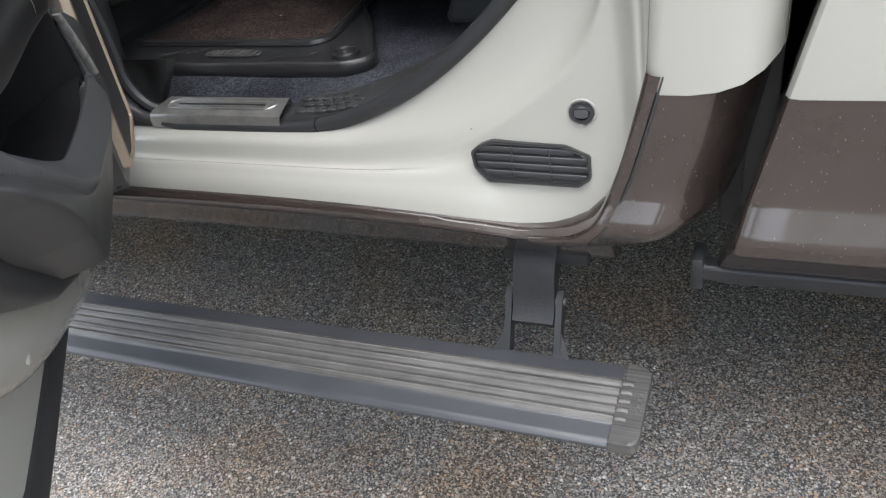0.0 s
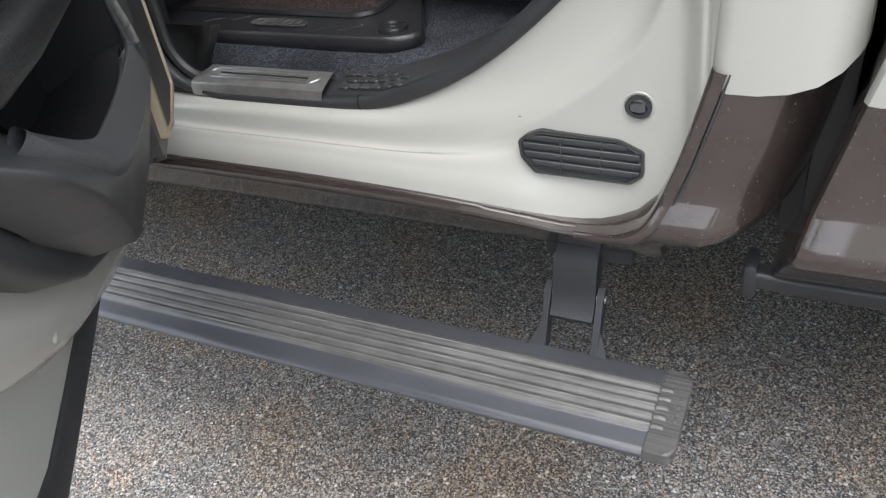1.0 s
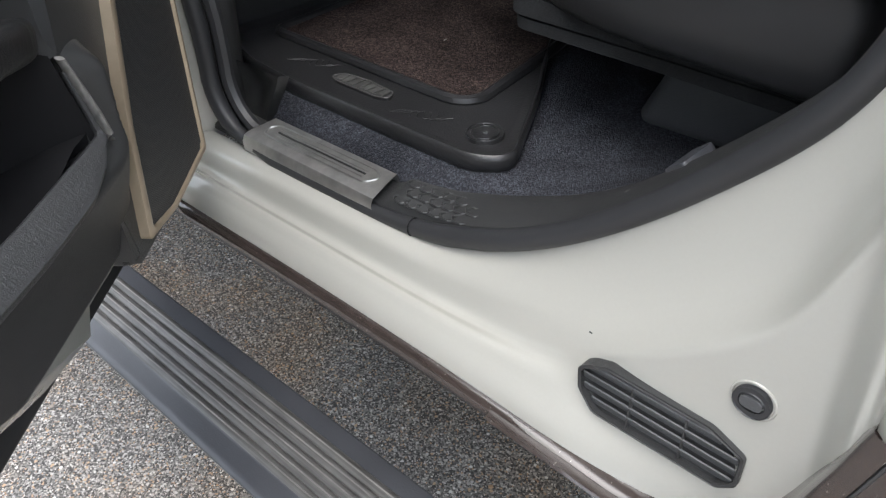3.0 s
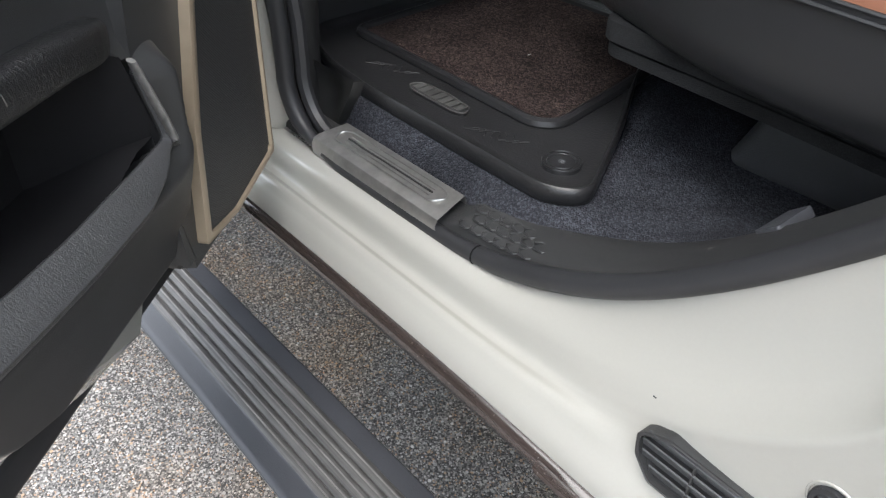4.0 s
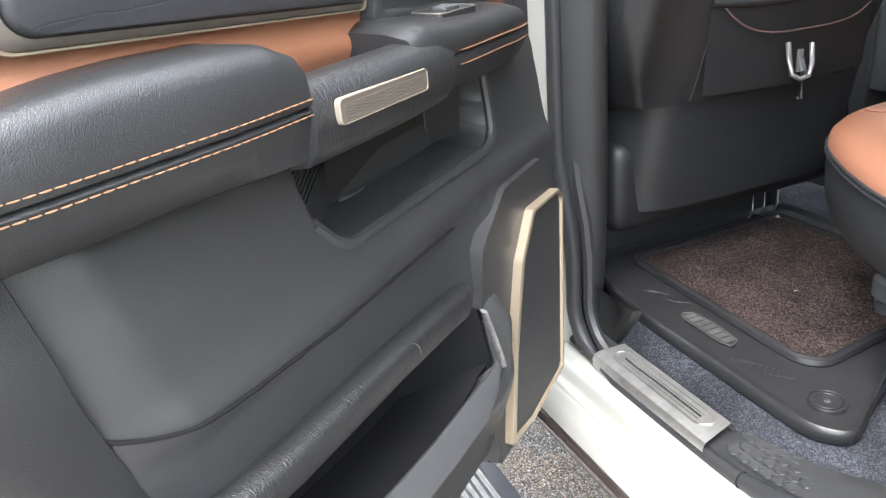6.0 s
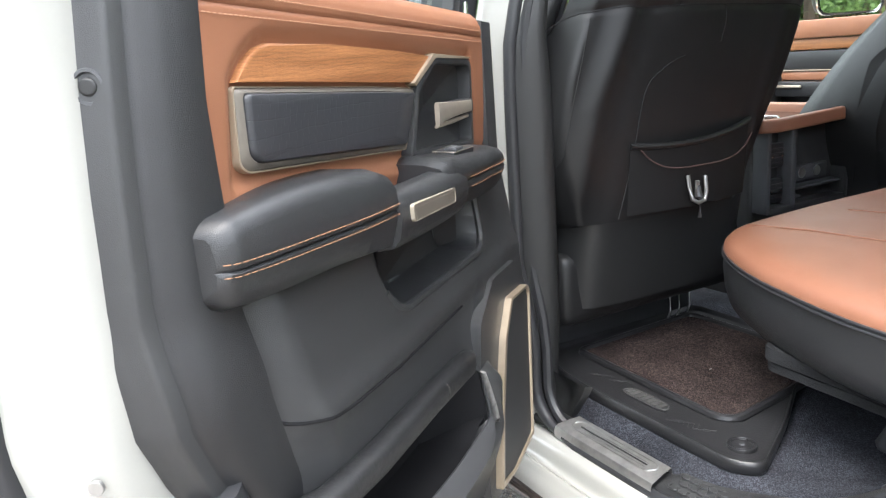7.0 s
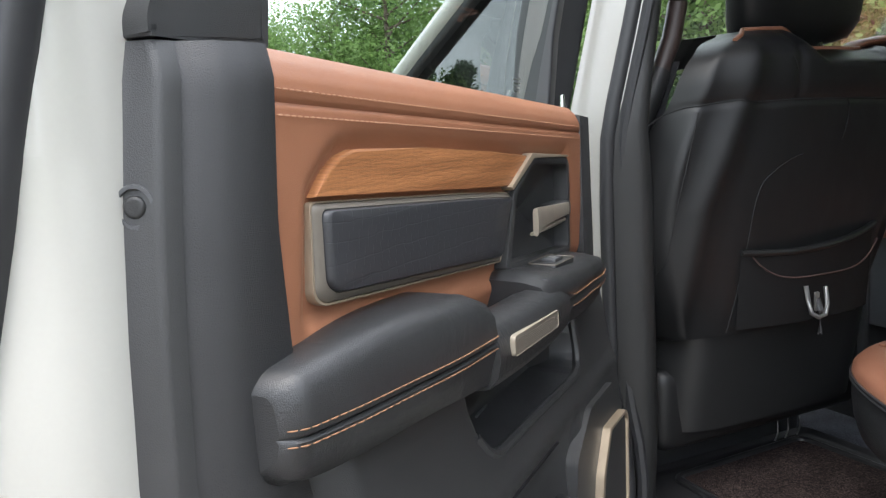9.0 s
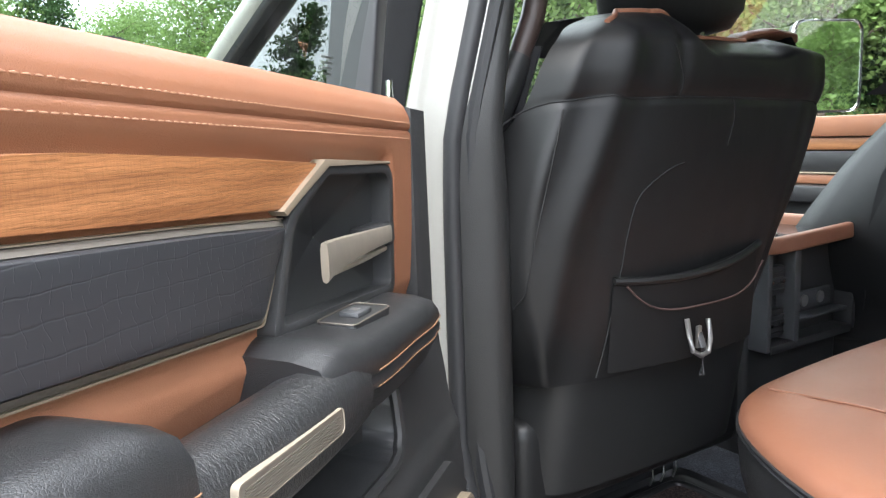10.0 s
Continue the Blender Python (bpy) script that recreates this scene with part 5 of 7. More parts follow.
    add("lower_trim", grid(rows), PLASTIC, "black moulded lower door trim with map pocket", 60)
    def skin(u, z):
        """Where the finished trim stands at a place."""
        i = int(np.argmin(np.abs(zs - z)))
        return float(np.interp(u, grid_u[i], v[i]))
    line = [(u, skin(u, z) + 0.0008, z) for u, z in seam if z < 1.24 and u > 0.12]
    dense = [Vector(line[0])]
    for p in line[1:]:
        p = Vector(p)
        n = max(1, int((p - dense[-1]).length / 0.005))
        a0 = dense[-1].copy()
        for k in range(1, n + 1):
            q = a0.lerp(p, k / n)
            q.y = skin(q.x, q.z) + 0.0008
            dense.append(q)
    add("panel_seam", sweep(dense, ring(0.0017, 6), up=(0, 1, 0)), SHADE_JOINT_BLACK, "dark parting line of the door panel")
    add("pocket_bar", sweep([(0.715, 0.030, 1.032), (0.69, 0.040, 1.031), (0.60, 0.046, 1.028), (0.45, 0.046, 1.024), (0.345, 0.046, 1.018), (0.312, 0.044, 1.013), (0.292, 0.036, 1.008)], rounded([(-0.016, -0.019), (0.014, -0.019), (0.017, 0.014), (-0.012, 0.016)], 0.012, 4), up=(0, 0, 1)), BAR, "padded leather-grained bar over the map pocket")
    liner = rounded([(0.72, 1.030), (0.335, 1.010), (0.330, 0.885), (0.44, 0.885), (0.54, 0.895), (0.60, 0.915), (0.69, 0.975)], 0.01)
    # back and end wall in near-black, which paints in the pocket's deep shade
    add("pocket_back_shade", slab(liner, -0.045, -0.024, 0.001), SHADE_JOINT_BLACK, "back of the map pocket, its shade put in as dead black")
    add("pocket_end", grid([[(0.342, -0.026, 0.875), (0.338, -0.026, 1.018)], [(0.300, 0.018, 0.878), (0.312, 0.016, 1.010)], [(0.253, 0.054, 0.897), (0.279, 0.050, 0.988)]]), SHADE_JOINT_BLACK, "slanting end wall of the map pocket")
    # grained lip round the mouth of the map pocket
    run = rounded([(0.277, 0.984), (0.270, 0.962), (0.257, 0.906), (0.340, 0.908), (0.410, 0.909), (0.470, 0.914), (0.545, 0.922), (0.590, 0.940), (0.650, 0.979), (0.676, 1.002)], [0, 0.01, 0.006, 0.02, 0.02, 0.02, 0.02, 0.02, 0.02, 0], 4)[5:-5]
    run = [Vector(p) for p in run]
    fine = [a_.lerp(b_, f) for a_, b_ in zip(run, run[1:]) for f in ((0, 0.25, 0.5, 0.75) if (b_ - a_).length > 0.02 else (0,))] + [run[-1]]
    total = sum((b_ - a_).length for a_, b_ in zip(fine, fine[1:]))
    rows, dist = [], 0.0
    for k, p in enumerate(fine):
        if k:
            dist += (p - fine[k - 1]).length
        d = (fine[min(k + 1, len(fine) - 1)] - fine[max(k - 1, 0)]).normalized()
        out_ = Vector((d.y, -d.x))
        out_ = out_ if out_.dot(p - Vector((0.45, 0.965))) > 0 else -out_
        w = float(np.interp(dist, [0, 0.07, 0.095, 0.14, total - 0.10, total - 0.03, total], [0.004, 0.006, 0.014, 0.021, 0.022, 0.015, 0.006]))
        v0 = float(np.interp(dist, [0, 0.09, 0.14, total - 0.10, total], [0.056, 0.062, 0.062, 0.060, 0.042]))
        v1 = v0 + 0.90 * w
        sec = [(0.024, v0 - 0.010), (0.008, v0 - 0.008), (0.001, v0 - 0.005), (0.0, v0 - 0.002), (0.0012, v0), (w * 0.5, (v0 + v1) / 2 + 0.0006), (w - 0.002, v1 - 0.0012), (w, v1 - 0.0004), (w + 0.003, v1 - 0.0014), (w + 0.008, v1 - 0.0045), (w + 0.016, v1 - 0.012), (w + 0.024, v1 - 0.024), (w + 0.029, v1 - 0.036)]
        rows.append([(p.x + out_.x * a_, v_, p.y + out_.y * a_) for a_, v_ in sec])
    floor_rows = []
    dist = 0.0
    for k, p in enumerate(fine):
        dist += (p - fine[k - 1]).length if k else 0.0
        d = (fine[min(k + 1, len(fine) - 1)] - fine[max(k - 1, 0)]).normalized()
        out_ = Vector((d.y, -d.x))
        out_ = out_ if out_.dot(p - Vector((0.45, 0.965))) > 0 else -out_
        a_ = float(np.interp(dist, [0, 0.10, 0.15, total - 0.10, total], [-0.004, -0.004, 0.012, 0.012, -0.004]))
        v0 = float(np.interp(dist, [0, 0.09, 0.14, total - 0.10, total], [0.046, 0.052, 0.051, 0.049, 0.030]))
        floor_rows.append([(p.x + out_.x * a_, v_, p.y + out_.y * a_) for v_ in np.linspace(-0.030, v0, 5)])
    # the floor's near-black colour stands in for shade inside the pocket
    add("pocket_floor", grid(floor_rows), SHADE_JOINT_BLACK, "floor of the map pocket, blackened to stand for shade")
    add("pocket_lip", grid(rows), LIP, "grained grey lip round the map pocket", 30)
    add("pocket_tip", sweep([(0.2735, 0.0560, 0.984), (0.2665, 0.0595, 0.957), (0.2585, 0.0635, 0.926), (0.2540, 0.0655, 0.907), (0.2550, 0.066, 0.899)], ring(0.0075, 12, 0.4), [0.8, 1.0, 1.0, 1.1, 0.7]), STEP_WEAR_SHEEN, "pale worn edge at the pocket's tip")

    add("lint", sweep([(0.439, 0.0645, 1.040), (0.434, 0.0655, 1.036), (0.4295, 0.0655, 1.029), (0.4265, 0.064, 1.021)], ring(0.0004, 5)), STEP_WEAR_SHEEN, "pale thread of lint on the pocket bar")
    # end trim: leather-grained strip that rolls back to the shell
    rows = []
    for z in np.linspace(1.03, 1.512, 46):
        e = float(np.interp(z, [1.03, 1.09, 1.147, 1.20, 1.255, 1.338, 1.41, 1.498, 1.53], [0.751, 0.788, 0.813, 0.819, 0.820, 0.816, 0.810, 0.799, 0.795]))
        eo = end_u(z) if z > 1.238 else low_end(z) + 0.003
        top = 0.006 * step01(z, 1.49, 1.515) - 0.011 * (1 - step01(z, 1.16, 1.25))
        rows.append([(u, vv - top, z) for u, vv in [(eo - 0.079, -0.003), (eo - 0.075, 0.0042), (eo - 0.064, 0.0036), (e - 0.050, 0.0005), (e - 0.0435, -0.0022), (e - 0.038, -0.0045), (e - 0.034, -0.0075), (e - 0.030, -0.011), (e - 0.0265, -0.0145), (e - 0.0235, -0.0178), (e - 0.0215, -0.0215), (e - 0.0195, -0.0222), (e - 0.0095, -0.0245), (e - 0.0065, -0.0265), (e - 0.0055, -0.0310), (e - 0.0030, -0.041), (e - 0.0005, -0.047), (e + 0.003, -0.052), (e + 0.003, -0.064)]])
    rows.append([(u, -0.085, z + 0.001) for u, _v, z in rows[-1]])
    add("end_trim", grid([r[:12] for r in rows]), END_LEATHER, "black grained leather trim along the door's latch edge", 60)
    add("end_strip", grid([r[11:] for r in rows]), PLASTIC, "smooth black plastic strip along the door's latch edge", 50)
    bm = slab([(0.0066 * math.cos(a), 0.0066 * math.sin(a)) for a in np.linspace(0, 6.283, 21)[:-1]], -0.004, 0.0025, 0.0022, segments=3)
    part("trim_screw", bm, PILLAR, door, "round black trim screw in a recess", m=DOOR @ Matrix.Translation((0.8060, -0.041, 1.419)) @ pose(0, 0, 0, 0, 0, -66))
    ringp = lambda r: [(r * math.cos(a), r * 1.1 * math.sin(a)) for a in np.linspace(0, 6.283, 25)[:-1]]
    part("screw_recess", frame_of(ringp(0.0120), ringp(0.0092), -0.004, 0.0012), PLASTIC_GREY, door, m=DOOR @ Matrix.Translation((0.8062, -0.041, 1.419)) @ pose(0, 0, 0, 0, 0, -66))

    # tan leather upper, pressed in round the inlay, the bezel and the handle cup
    inlay = [(0.690, 1.4135), (0.672, 1.431), (0.655, 1.4405), (0.637, 1.4445), (0.52, 1.442), (0.38, 1.434), (0.246, 1.4245), (0.096, 1.418), (0.088, 1.285), (0.345, 1.305), (0.700, 1.335)]
    rows = []
    for u in np.linspace(0.022, 0.735, 170):
        t = belt(u)
        prof = [(-0.058, t + 0.004), (-0.045, t + 0.010), (-0.028, t + 0.012), (-0.014, t + 0.0085), (-0.004, t - 0.001), (0.0015, t - 0.012), (0.003, t - 0.020), (0.0026, t - 0.0245), (0.0002, t - 0.0275), (0.0026, t - 0.0305), (0.003, t - 0.038), (0.0026, t - 0.050), (0.002, 1.405), (0.000, 1.34), (-0.004, 1.285), (-0.012, 1.262)]
        fine = [(a + (c - a) * f, b + (d - b) * f) for (a, b), (c, d) in zip(prof, prof[1:]) for f in ((0, 0.34, 0.67) if b - d < 0.02 else np.linspace(0, 1, 13)[:-1])] + [prof[-1]]
        zc, uc = np.array([b for _, b in fine]), np.full(len(fine), u)
        near = 1 - step01(-inside(inlay, uc, zc), 0.0, 0.024)
        sunk = 0.009 * near * near + 0.06 * step01(inside(CUP, uc, zc), 0.001, 0.005)
        rows.append([(u, a - k, b) for (a, b), k in zip(fine, sunk)])
    add("tan_panel", grid(rows), TAN, "tan leather upper door panel with double stitching", 60)

    def stitches(path, parent_name, length=0.0075, r=0.00085, gap=0.0028, thread=THREAD):
        """Thread in short raised dashes along a path, as one mesh."""
        pts = [Vector(p) for p in path]
        seg = [(b - a).length for a, b in zip(pts, pts[1:])]
        total, out, s = sum(seg), bmesh.new(), 0.0

        def at(d):
            for a, b, k in zip(pts, pts[1:], seg):
                if d <= k:
                    return a.lerp(b, d / k)
                d -= k
            return pts[-1]
        while s + length < total:
            a, b = at(s), at(s + length)
            m_ = (a + b) / 2 + Vector((0, 0.0006, 0))
            one = sweep([a, m_, b], ring(r, 5), [0.6, 1.0, 0.6])
            me = bpy.data.meshes.new("dash")
            one.to_mesh(me)
            one.free()
            out.from_mesh(me)
            bpy.data.meshes.remove(me)
            s += length + gap
        add(parent_name, out, thread, "row of tan stitches")
    for dz in (-0.0195, -0.036):
        stitches([(u, 0.0037, belt(u) + dz) for u in np.linspace(0.03, 0.73, 30)], "stitching", 0.0048, 0.00070, 0.0022, THREAD_PALE)

    # wood inlay, bezel, pad and release handle
    wood = [(0.690, 1.4135), (0.672, 1.431), (0.655, 1.4405), (0.637, 1.4445), (0.52, 1.442), (0.38, 1.434), (0.246, 1.4245), (0.315, 1.393), (0.42, 1.399), (0.55, 1.4065)]
    add("wood_inlay", slab(wood, -0.012, 0.0015, 0.0025), WOOD, "open-pore brown wood inlay")
    out = rounded([(0.697, 1.4125), (0.702, 1.341), (0.690, 1.3345), (0.345, 1.310), (0.300, 1.388), (0.42, 1.3965)], [0.006, 0.016, 0.01, 0.004, 0.004, 0.02], 6)
    inn = rounded([(0.686, 1.4055), (0.6865, 1.352), (0.676, 1.3435), (0.352, 1.3185), (0.312, 1.381), (0.42, 1.3895)], [0.008, 0.012, 0.008, 0.004, 0.004, 0.02], 6)
    out = [(a_ * 0.75 + c * 0.25, b_ * 0.75 + d * 0.25) for (a_, b_), (c, d) in zip(out, inn)]
    thin = [(a_ * 0.76 + c * 0.24, b_ * 0.76 + d * 0.24) for (a_, b_), (c, d) in zip(out, inn)]
    add("bezel", frame_of(out, thin, -0.020, -0.0015), CHAMPAGNE, "champagne metal bezel round the door pad")
    lin = [(c + (0.5 - c) * 0.012, d + (1.365 - d) * 0.03) for c, d in inn]
    add("bezel_face", grid([[(a_ + (c - a_) * f, v_, b_ + (d - b_) * f) for (a_, b_), (c, d) in zip(thin, lin)] for f, v_ in ((0.0, -0.012), (0.0, -0.004), (0.15, -0.002), (0.6, 0.000), (0.9, 0.001), (1.0, 0.000), (1.0, -0.012))], closed_v=True), BEZEL_FLAT, "brushed dark champagne face of the bezel")
    rows = [[(0.5 + (c - 0.5) * s_, v_, 1.365 + (d - 1.365) * (1 - (1 - s_) * 2.0 if s_ > 0.9 else s_ * 0.889)) for c, d in inn] for s_, v_ in ((0.99, -0.012), (0.985, -0.001), (0.98, 0.0025), (0.97, 0.0045), (0.955, 0.0055), (0.7, 0.006), (0.4, 0.006), (0.02, 0.006))]
    bm = grid(rows, closed_v=True)
    bm.verts.ensure_lookup_table()
    cap(bm, [bm.verts[len(bm.verts) - len(inn) + i] for i in range(len(inn))])
    add("door_pad", bm, CROC, "black crocodile-embossed leather pad")
    cup = rounded([(0.312, 1.3865), (0.243, 1.4235), (0.096, 1.4165), (0.086, 1.407), (0.094, 1.285), (0.345, 1.300)], [0.01, 0.008, 0.02, 0.02, 0.01, 0.01], 5)
    cin = [(0.19 + (a - 0.19) * 0.90, 1.355 + (b - 1.355) * 0.86) for a, b in cup]
    add("handle_cup", frame_of(cup, cin, -0.02, 0.0045), PLASTIC, "black surround of the release handle")
    add("cup_floor", grid([[(0.19 + (a - 0.19) * s, -0.016 - 0.022 * (1 - s), 1.355 + (b - 1.355) * s) for a, b in cin] for s in (1.0, 0.8, 0.5, 0.02)], closed_v=True), PLASTIC, "dished floor of the handle cup")
    strip = [(0.322, 1.3925), (0.316, 1.3885), (0.240, 1.4225), (0.096, 1.4165), (0.096, 1.4190), (0.246, 1.4275)]
    add("handle_accent", slab(strip, -0.01, 0.006, 0.001), CHAMPAGNE, "champagne edge over the handle cup")
    rows = []
    for u in np.linspace(0.104, 0.292, 14):
        s = (u - 0.104) / 0.188
        c, h, vv = 1.3475 + 0.002 * s, 0.0088 + 0.0075 * s ** 1.5, 0.004 + 0.006 * s + 0.012 * s ** 4
        rows.append([(u, vv + 0.0035 * math.copysign(abs(math.cos(a)) ** 0.5, math.cos(a)), c + h * math.copysign(abs(math.sin(a)) ** 0.6, math.sin(a))) for a in np.linspace(0, 2 * math.pi, 13)[:-1]])
    bm = grid(rows, closed_v=True)
    bm.verts.ensure_lookup_table()
    cap(bm, [bm.verts[i] for i in range(12)])
    cap(bm, [bm.verts[len(bm.verts) - 12 + i] for i in range(12)][::-1])
    add("release_handle", bm, LEVER, "polished champagne metal door release lever")
    add("lever_rest", sweep([(0.110, 0.001, 1.333), (0.17, 0.000, 1.331), (0.235, -0.003, 1.3285)], ring(0.0035, 8), [0.8, 1.0, 0.7]), LEVER, "thin bright lower edge of the release lever")
    add("lever_root", box(0.090, 0.150, -0.02, 0.0062, 1.336, 1.358, 0.004), PLASTIC, "black root of the release lever")

    # armrest
    rows = []
    for u0 in np.concatenate([np.linspace(0.528, 0.74, 34)[:-1], 0.74 + 0.052 * np.sin(np.linspace(0, math.pi / 2, 22))]):
        u = u0
        s = (u - 0.528) / 0.264
        top = float(curve([u], [(0.528, 1.312), (0.545, 1.3185), (0.58, 1.3215), (0.63, 1.3235), (0.69, 1.3230), (0.75, 1.318), (0.792, 1.311)])[0])
        bot = float(curve([u], [(0.528, 1.230), (0.62, 1.236), (0.72, 1.236), (0.77, 1.237), (0.792, 1.240)])[0])
        f = float(curve([u], [(0.528, 0.064), (0.60, 0.060), (0.68, 0.049), (0.74, 0.040), (0.774, 0.033), (0.792, 0.030)])[0])
        mid = 1.2725
        k_ = math.sqrt(max(0.0, 1 - ((u - 0.774) / 0.0185) ** 2)) if u > 0.774 else 1.0
        top, bot = mid + (top - mid) * (0.66 + 0.34 * k_), mid + (bot - mid) * (0.60 + 0.40 * k_)
        f = f * (0.45 + 0.55 * k_)
        back = -0.03 + 0.026 * step01(u, 0.66, 0.78)
        u = 0.528 + (u - 0.528) * 0.92
        row = [(back, top - 0.002), (max(back, -0.012), top), (f * 0.60, top - 0.0008), (f * 0.84, top - 0.0055), (f * 0.965, top - 0.0165), (f, mid + 0.006), (f - 0.0005, mid + 0.003), (f - 0.004, mid + 0.001), (f - 0.0005, mid - 0.0015), (f - 0.003, mid - 0.012), (f - 0.010, bot + 0.006), (max(f - 0.026, back + 0.002), bot), (back, bot + 0.002)]
        rows.append([(u, vv, z) for vv, z in row])
    bm = grid(rows)
    bm.verts.ensure_lookup_table()
    k = len(rows[0])
    cap(bm, [bm.verts[i] for i in range(k)])
    cap(bm, [bm.verts[len(bm.verts) - k + i] for i in range(k)][::-1])
    add("armrest", bm, ARM_LEATHER, "black leather armrest with tan double stitching", 50)
    for pick in (0, 1):
        path = []
        for row in rows[:-2]:
            a, b = Vector(row[5]), Vector(row[8])
            p = a if pick == 0 else b
            path.append((p.x, p.y + 0.0006, p.z + (0.001 if pick == 0 else -0.002)))
        stitches(path, "stitching", 0.0062, 0.0006, 0.0016)

    # pull handle with ribbed metal insert
    rows = []
    for u in np.linspace(0.315, 0.53, 16):
        f = 0.071 - 0.004 * ((u - 0.42) / 0.1) ** 2
        dz = -0.002 * step01(0.53 - u, 0, 0.2)
        rows.append([(u, vv, z + dz) for vv, z in [(0.012, 1.268), (0.020, 1.284), (0.036, 1.2895), (0.054, 1.288), (f - 0.006, 1.282), (f - 0.001, 1.272), (f, 1.258), (f - 0.003, 1.242), (f - 0.012, 1.231), (f - 0.03, 1.228), (0.022, 1.236)]])
    bm = grid(rows, closed_v=True)
    bm.verts.ensure_lookup_table()
    cap(bm, [bm.verts[i] for i in range(11)])
    cap(bm, [bm.verts[len(bm.verts) - 11 + i] for i in range(11)][::-1])
    add("pull_handle", bm, PULL_LEATHER, "black leather pull handle", 60)
    ins_o = rounded([(0.509, 1.2745), (0.509, 1.2555), (0.379, 1.2515), (0.379, 1.2695)], 0.005)
    ins_i = [(0.443 + (a - 0.443) * 0.982, 1.262 + (b - 1.262) * 0.88) for a, b in ins_o]
    pull_m = Matrix.Translation((0, 0.0712, 0))
    part("pull_insert", frame_of(ins_o, ins_i, -0.004, 0.0008), SATIN, door, "champagne metal insert of the pull handle", m=DOOR @ pull_m)
    part("insert_face", slab(ins_i, -0.004, 0.0002, 0), BEZEL_FLAT, door, "ribbed face of the pull insert", m=DOOR @ pull_m)
    for k in range(8):
        z = 1.2560 + k * 0.0017
        part("insert_rib", sweep([(0.385, 0.0004, z - 0.0030), (0.502, 0.0004, z + 0.0012)], ring(0.0005, 5)), BEZEL_FLAT, door, m=DOOR @ pull_m)

    # switch pod
    rows = []
    for u in np.linspace(0.068, 0.372, 34):
        f = float(curve([u], [(0.068, 0.018), (0.085, 0.044), (0.12, 0.056), (0.20, 0.062), (0.30, 0.066), (0.372, 0.060)])[0])
        top = float(curve([u], [(0.068, 1.272), (0.10, 1.2845), (0.2, 1.2925), (0.30, 1.299), (0.35, 1.302), (0.372, 1.296)])[0])
        bot = float(curve([u], [(0.068, 1.228), (0.2, 1.226), (0.372, 1.236)])[0])
        mid = 1.262 + (u - 0.2) * 0.035
        row = [(-0.02, top), (0.0, top + 0.001), (f * 0.5, top - 0.001), (f * 0.85, top - 0.006), (f * 0.97, top - 0.014), (f, mid + 0.004), (f - 0.003, mid), (f, mid - 0.004), (f - 0.001, mid - 0.010), (f - 0.010, bot + 0.004), (f - 0.025, bot), (-0.02, bot)]
        rows.append([(u, vv, z) for vv, z in row])
    bm = grid(rows)
    bm.verts.ensure_lookup_table()
    k = len(rows[0])
    cap(bm, [bm.verts[i] for i in range(k)])
    cap(bm, [bm.verts[len(bm.verts) - k + i] for i in range(k)][::-1])
    add("switch_pod", bm, ARM_LEATHER, "black leather pod ahead of the pull handle", 50)
    for pick, dz in ((5, 0.0), (8, 0.001)):
        stitches([(r[pick][0], r[pick][1] + 0.0006, r[pick][2] + dz) for r in rows[1:27]], "stitching", 0.0060, 0.0006, 0.0016)
    sw = rounded([(-0.040, -0.017), (0.040, -0.017), (0.040, 0.017), (-0.040, 0.017)], 0.006)
    swm = DOOR @ Matrix.Translation((0.245, 0.024, 1.2965)) @ pose(0, 0, 0, -3, -1.5, 0)
    part("window_switch", slab(sw, -0.006, 0.0015, 0.001, axis="z"), PLASTIC, door, "grey window switch with bright rim", m=swm)
    rim = [(a, b, 0.0022) for a, b in sw]
    part("switch_rim", sweep(rim + rim[:1], ring(0.0007, 6), caps=False), BEZEL_FLAT, door, m=swm)
    part("switch_rocker", box(-0.016, 0.014, -0.009, 0.009, 0.0, 0.0058, 0.002), PLASTIC_GREY, door, m=swm)
    part("switch_mark", box(-0.004, 0.004, -0.004, 0.004, 0.0058, 0.0062, 0), STEEL, door, m=swm)

    # speaker grille
    so = rounded([(0.014, 1.028), (0.030, 1.041), (0.125, 1.047), (0.169, 0.995), (0.206, 0.882), (0.228, 0.768), (0.150, 0.757), (0.028, 0.764)], 0.006, 4)
    si = rounded([(0.019, 1.024), (0.033, 1.036), (0.119, 1.0405), (0.159, 0.993), (0.195, 0.880), (0.214, 0.774), (0.150, 0.762), (0.033, 0.770)], 0.006, 4)
    add("speaker_frame", frame_of(so, si, 0.03, 0.0615), CHAMPAGNE, "champagne metal frame of the door speaker")
    add("speaker_grille", slab(si, 0.035, 0.0575, 0.004), GRILLE, "black perforated speaker grille")
    add("speaker_housing", slab(rounded([(0.0, 1.036), (0.062, 1.092), (0.182, 1.094), (0.252, 1.048), (0.264, 0.985), (0.260, 0.87), (0.25, 0.748), (0.0, 0.748)], 0.010), -0.05, 0.050, 0.014, segments=1), PLASTIC, "black housing round the speaker")
    add("hinge_trim", slab([(-0.045, 0.72), (0.0, 0.72), (0.0, 1.04), (0.020, 1.10), (0.020, 1.475), (-0.03, 1.472), (-0.035, 1.1)], -0.05, 0.004, 0.006), PLASTIC, "black trim at the door's hinge end")
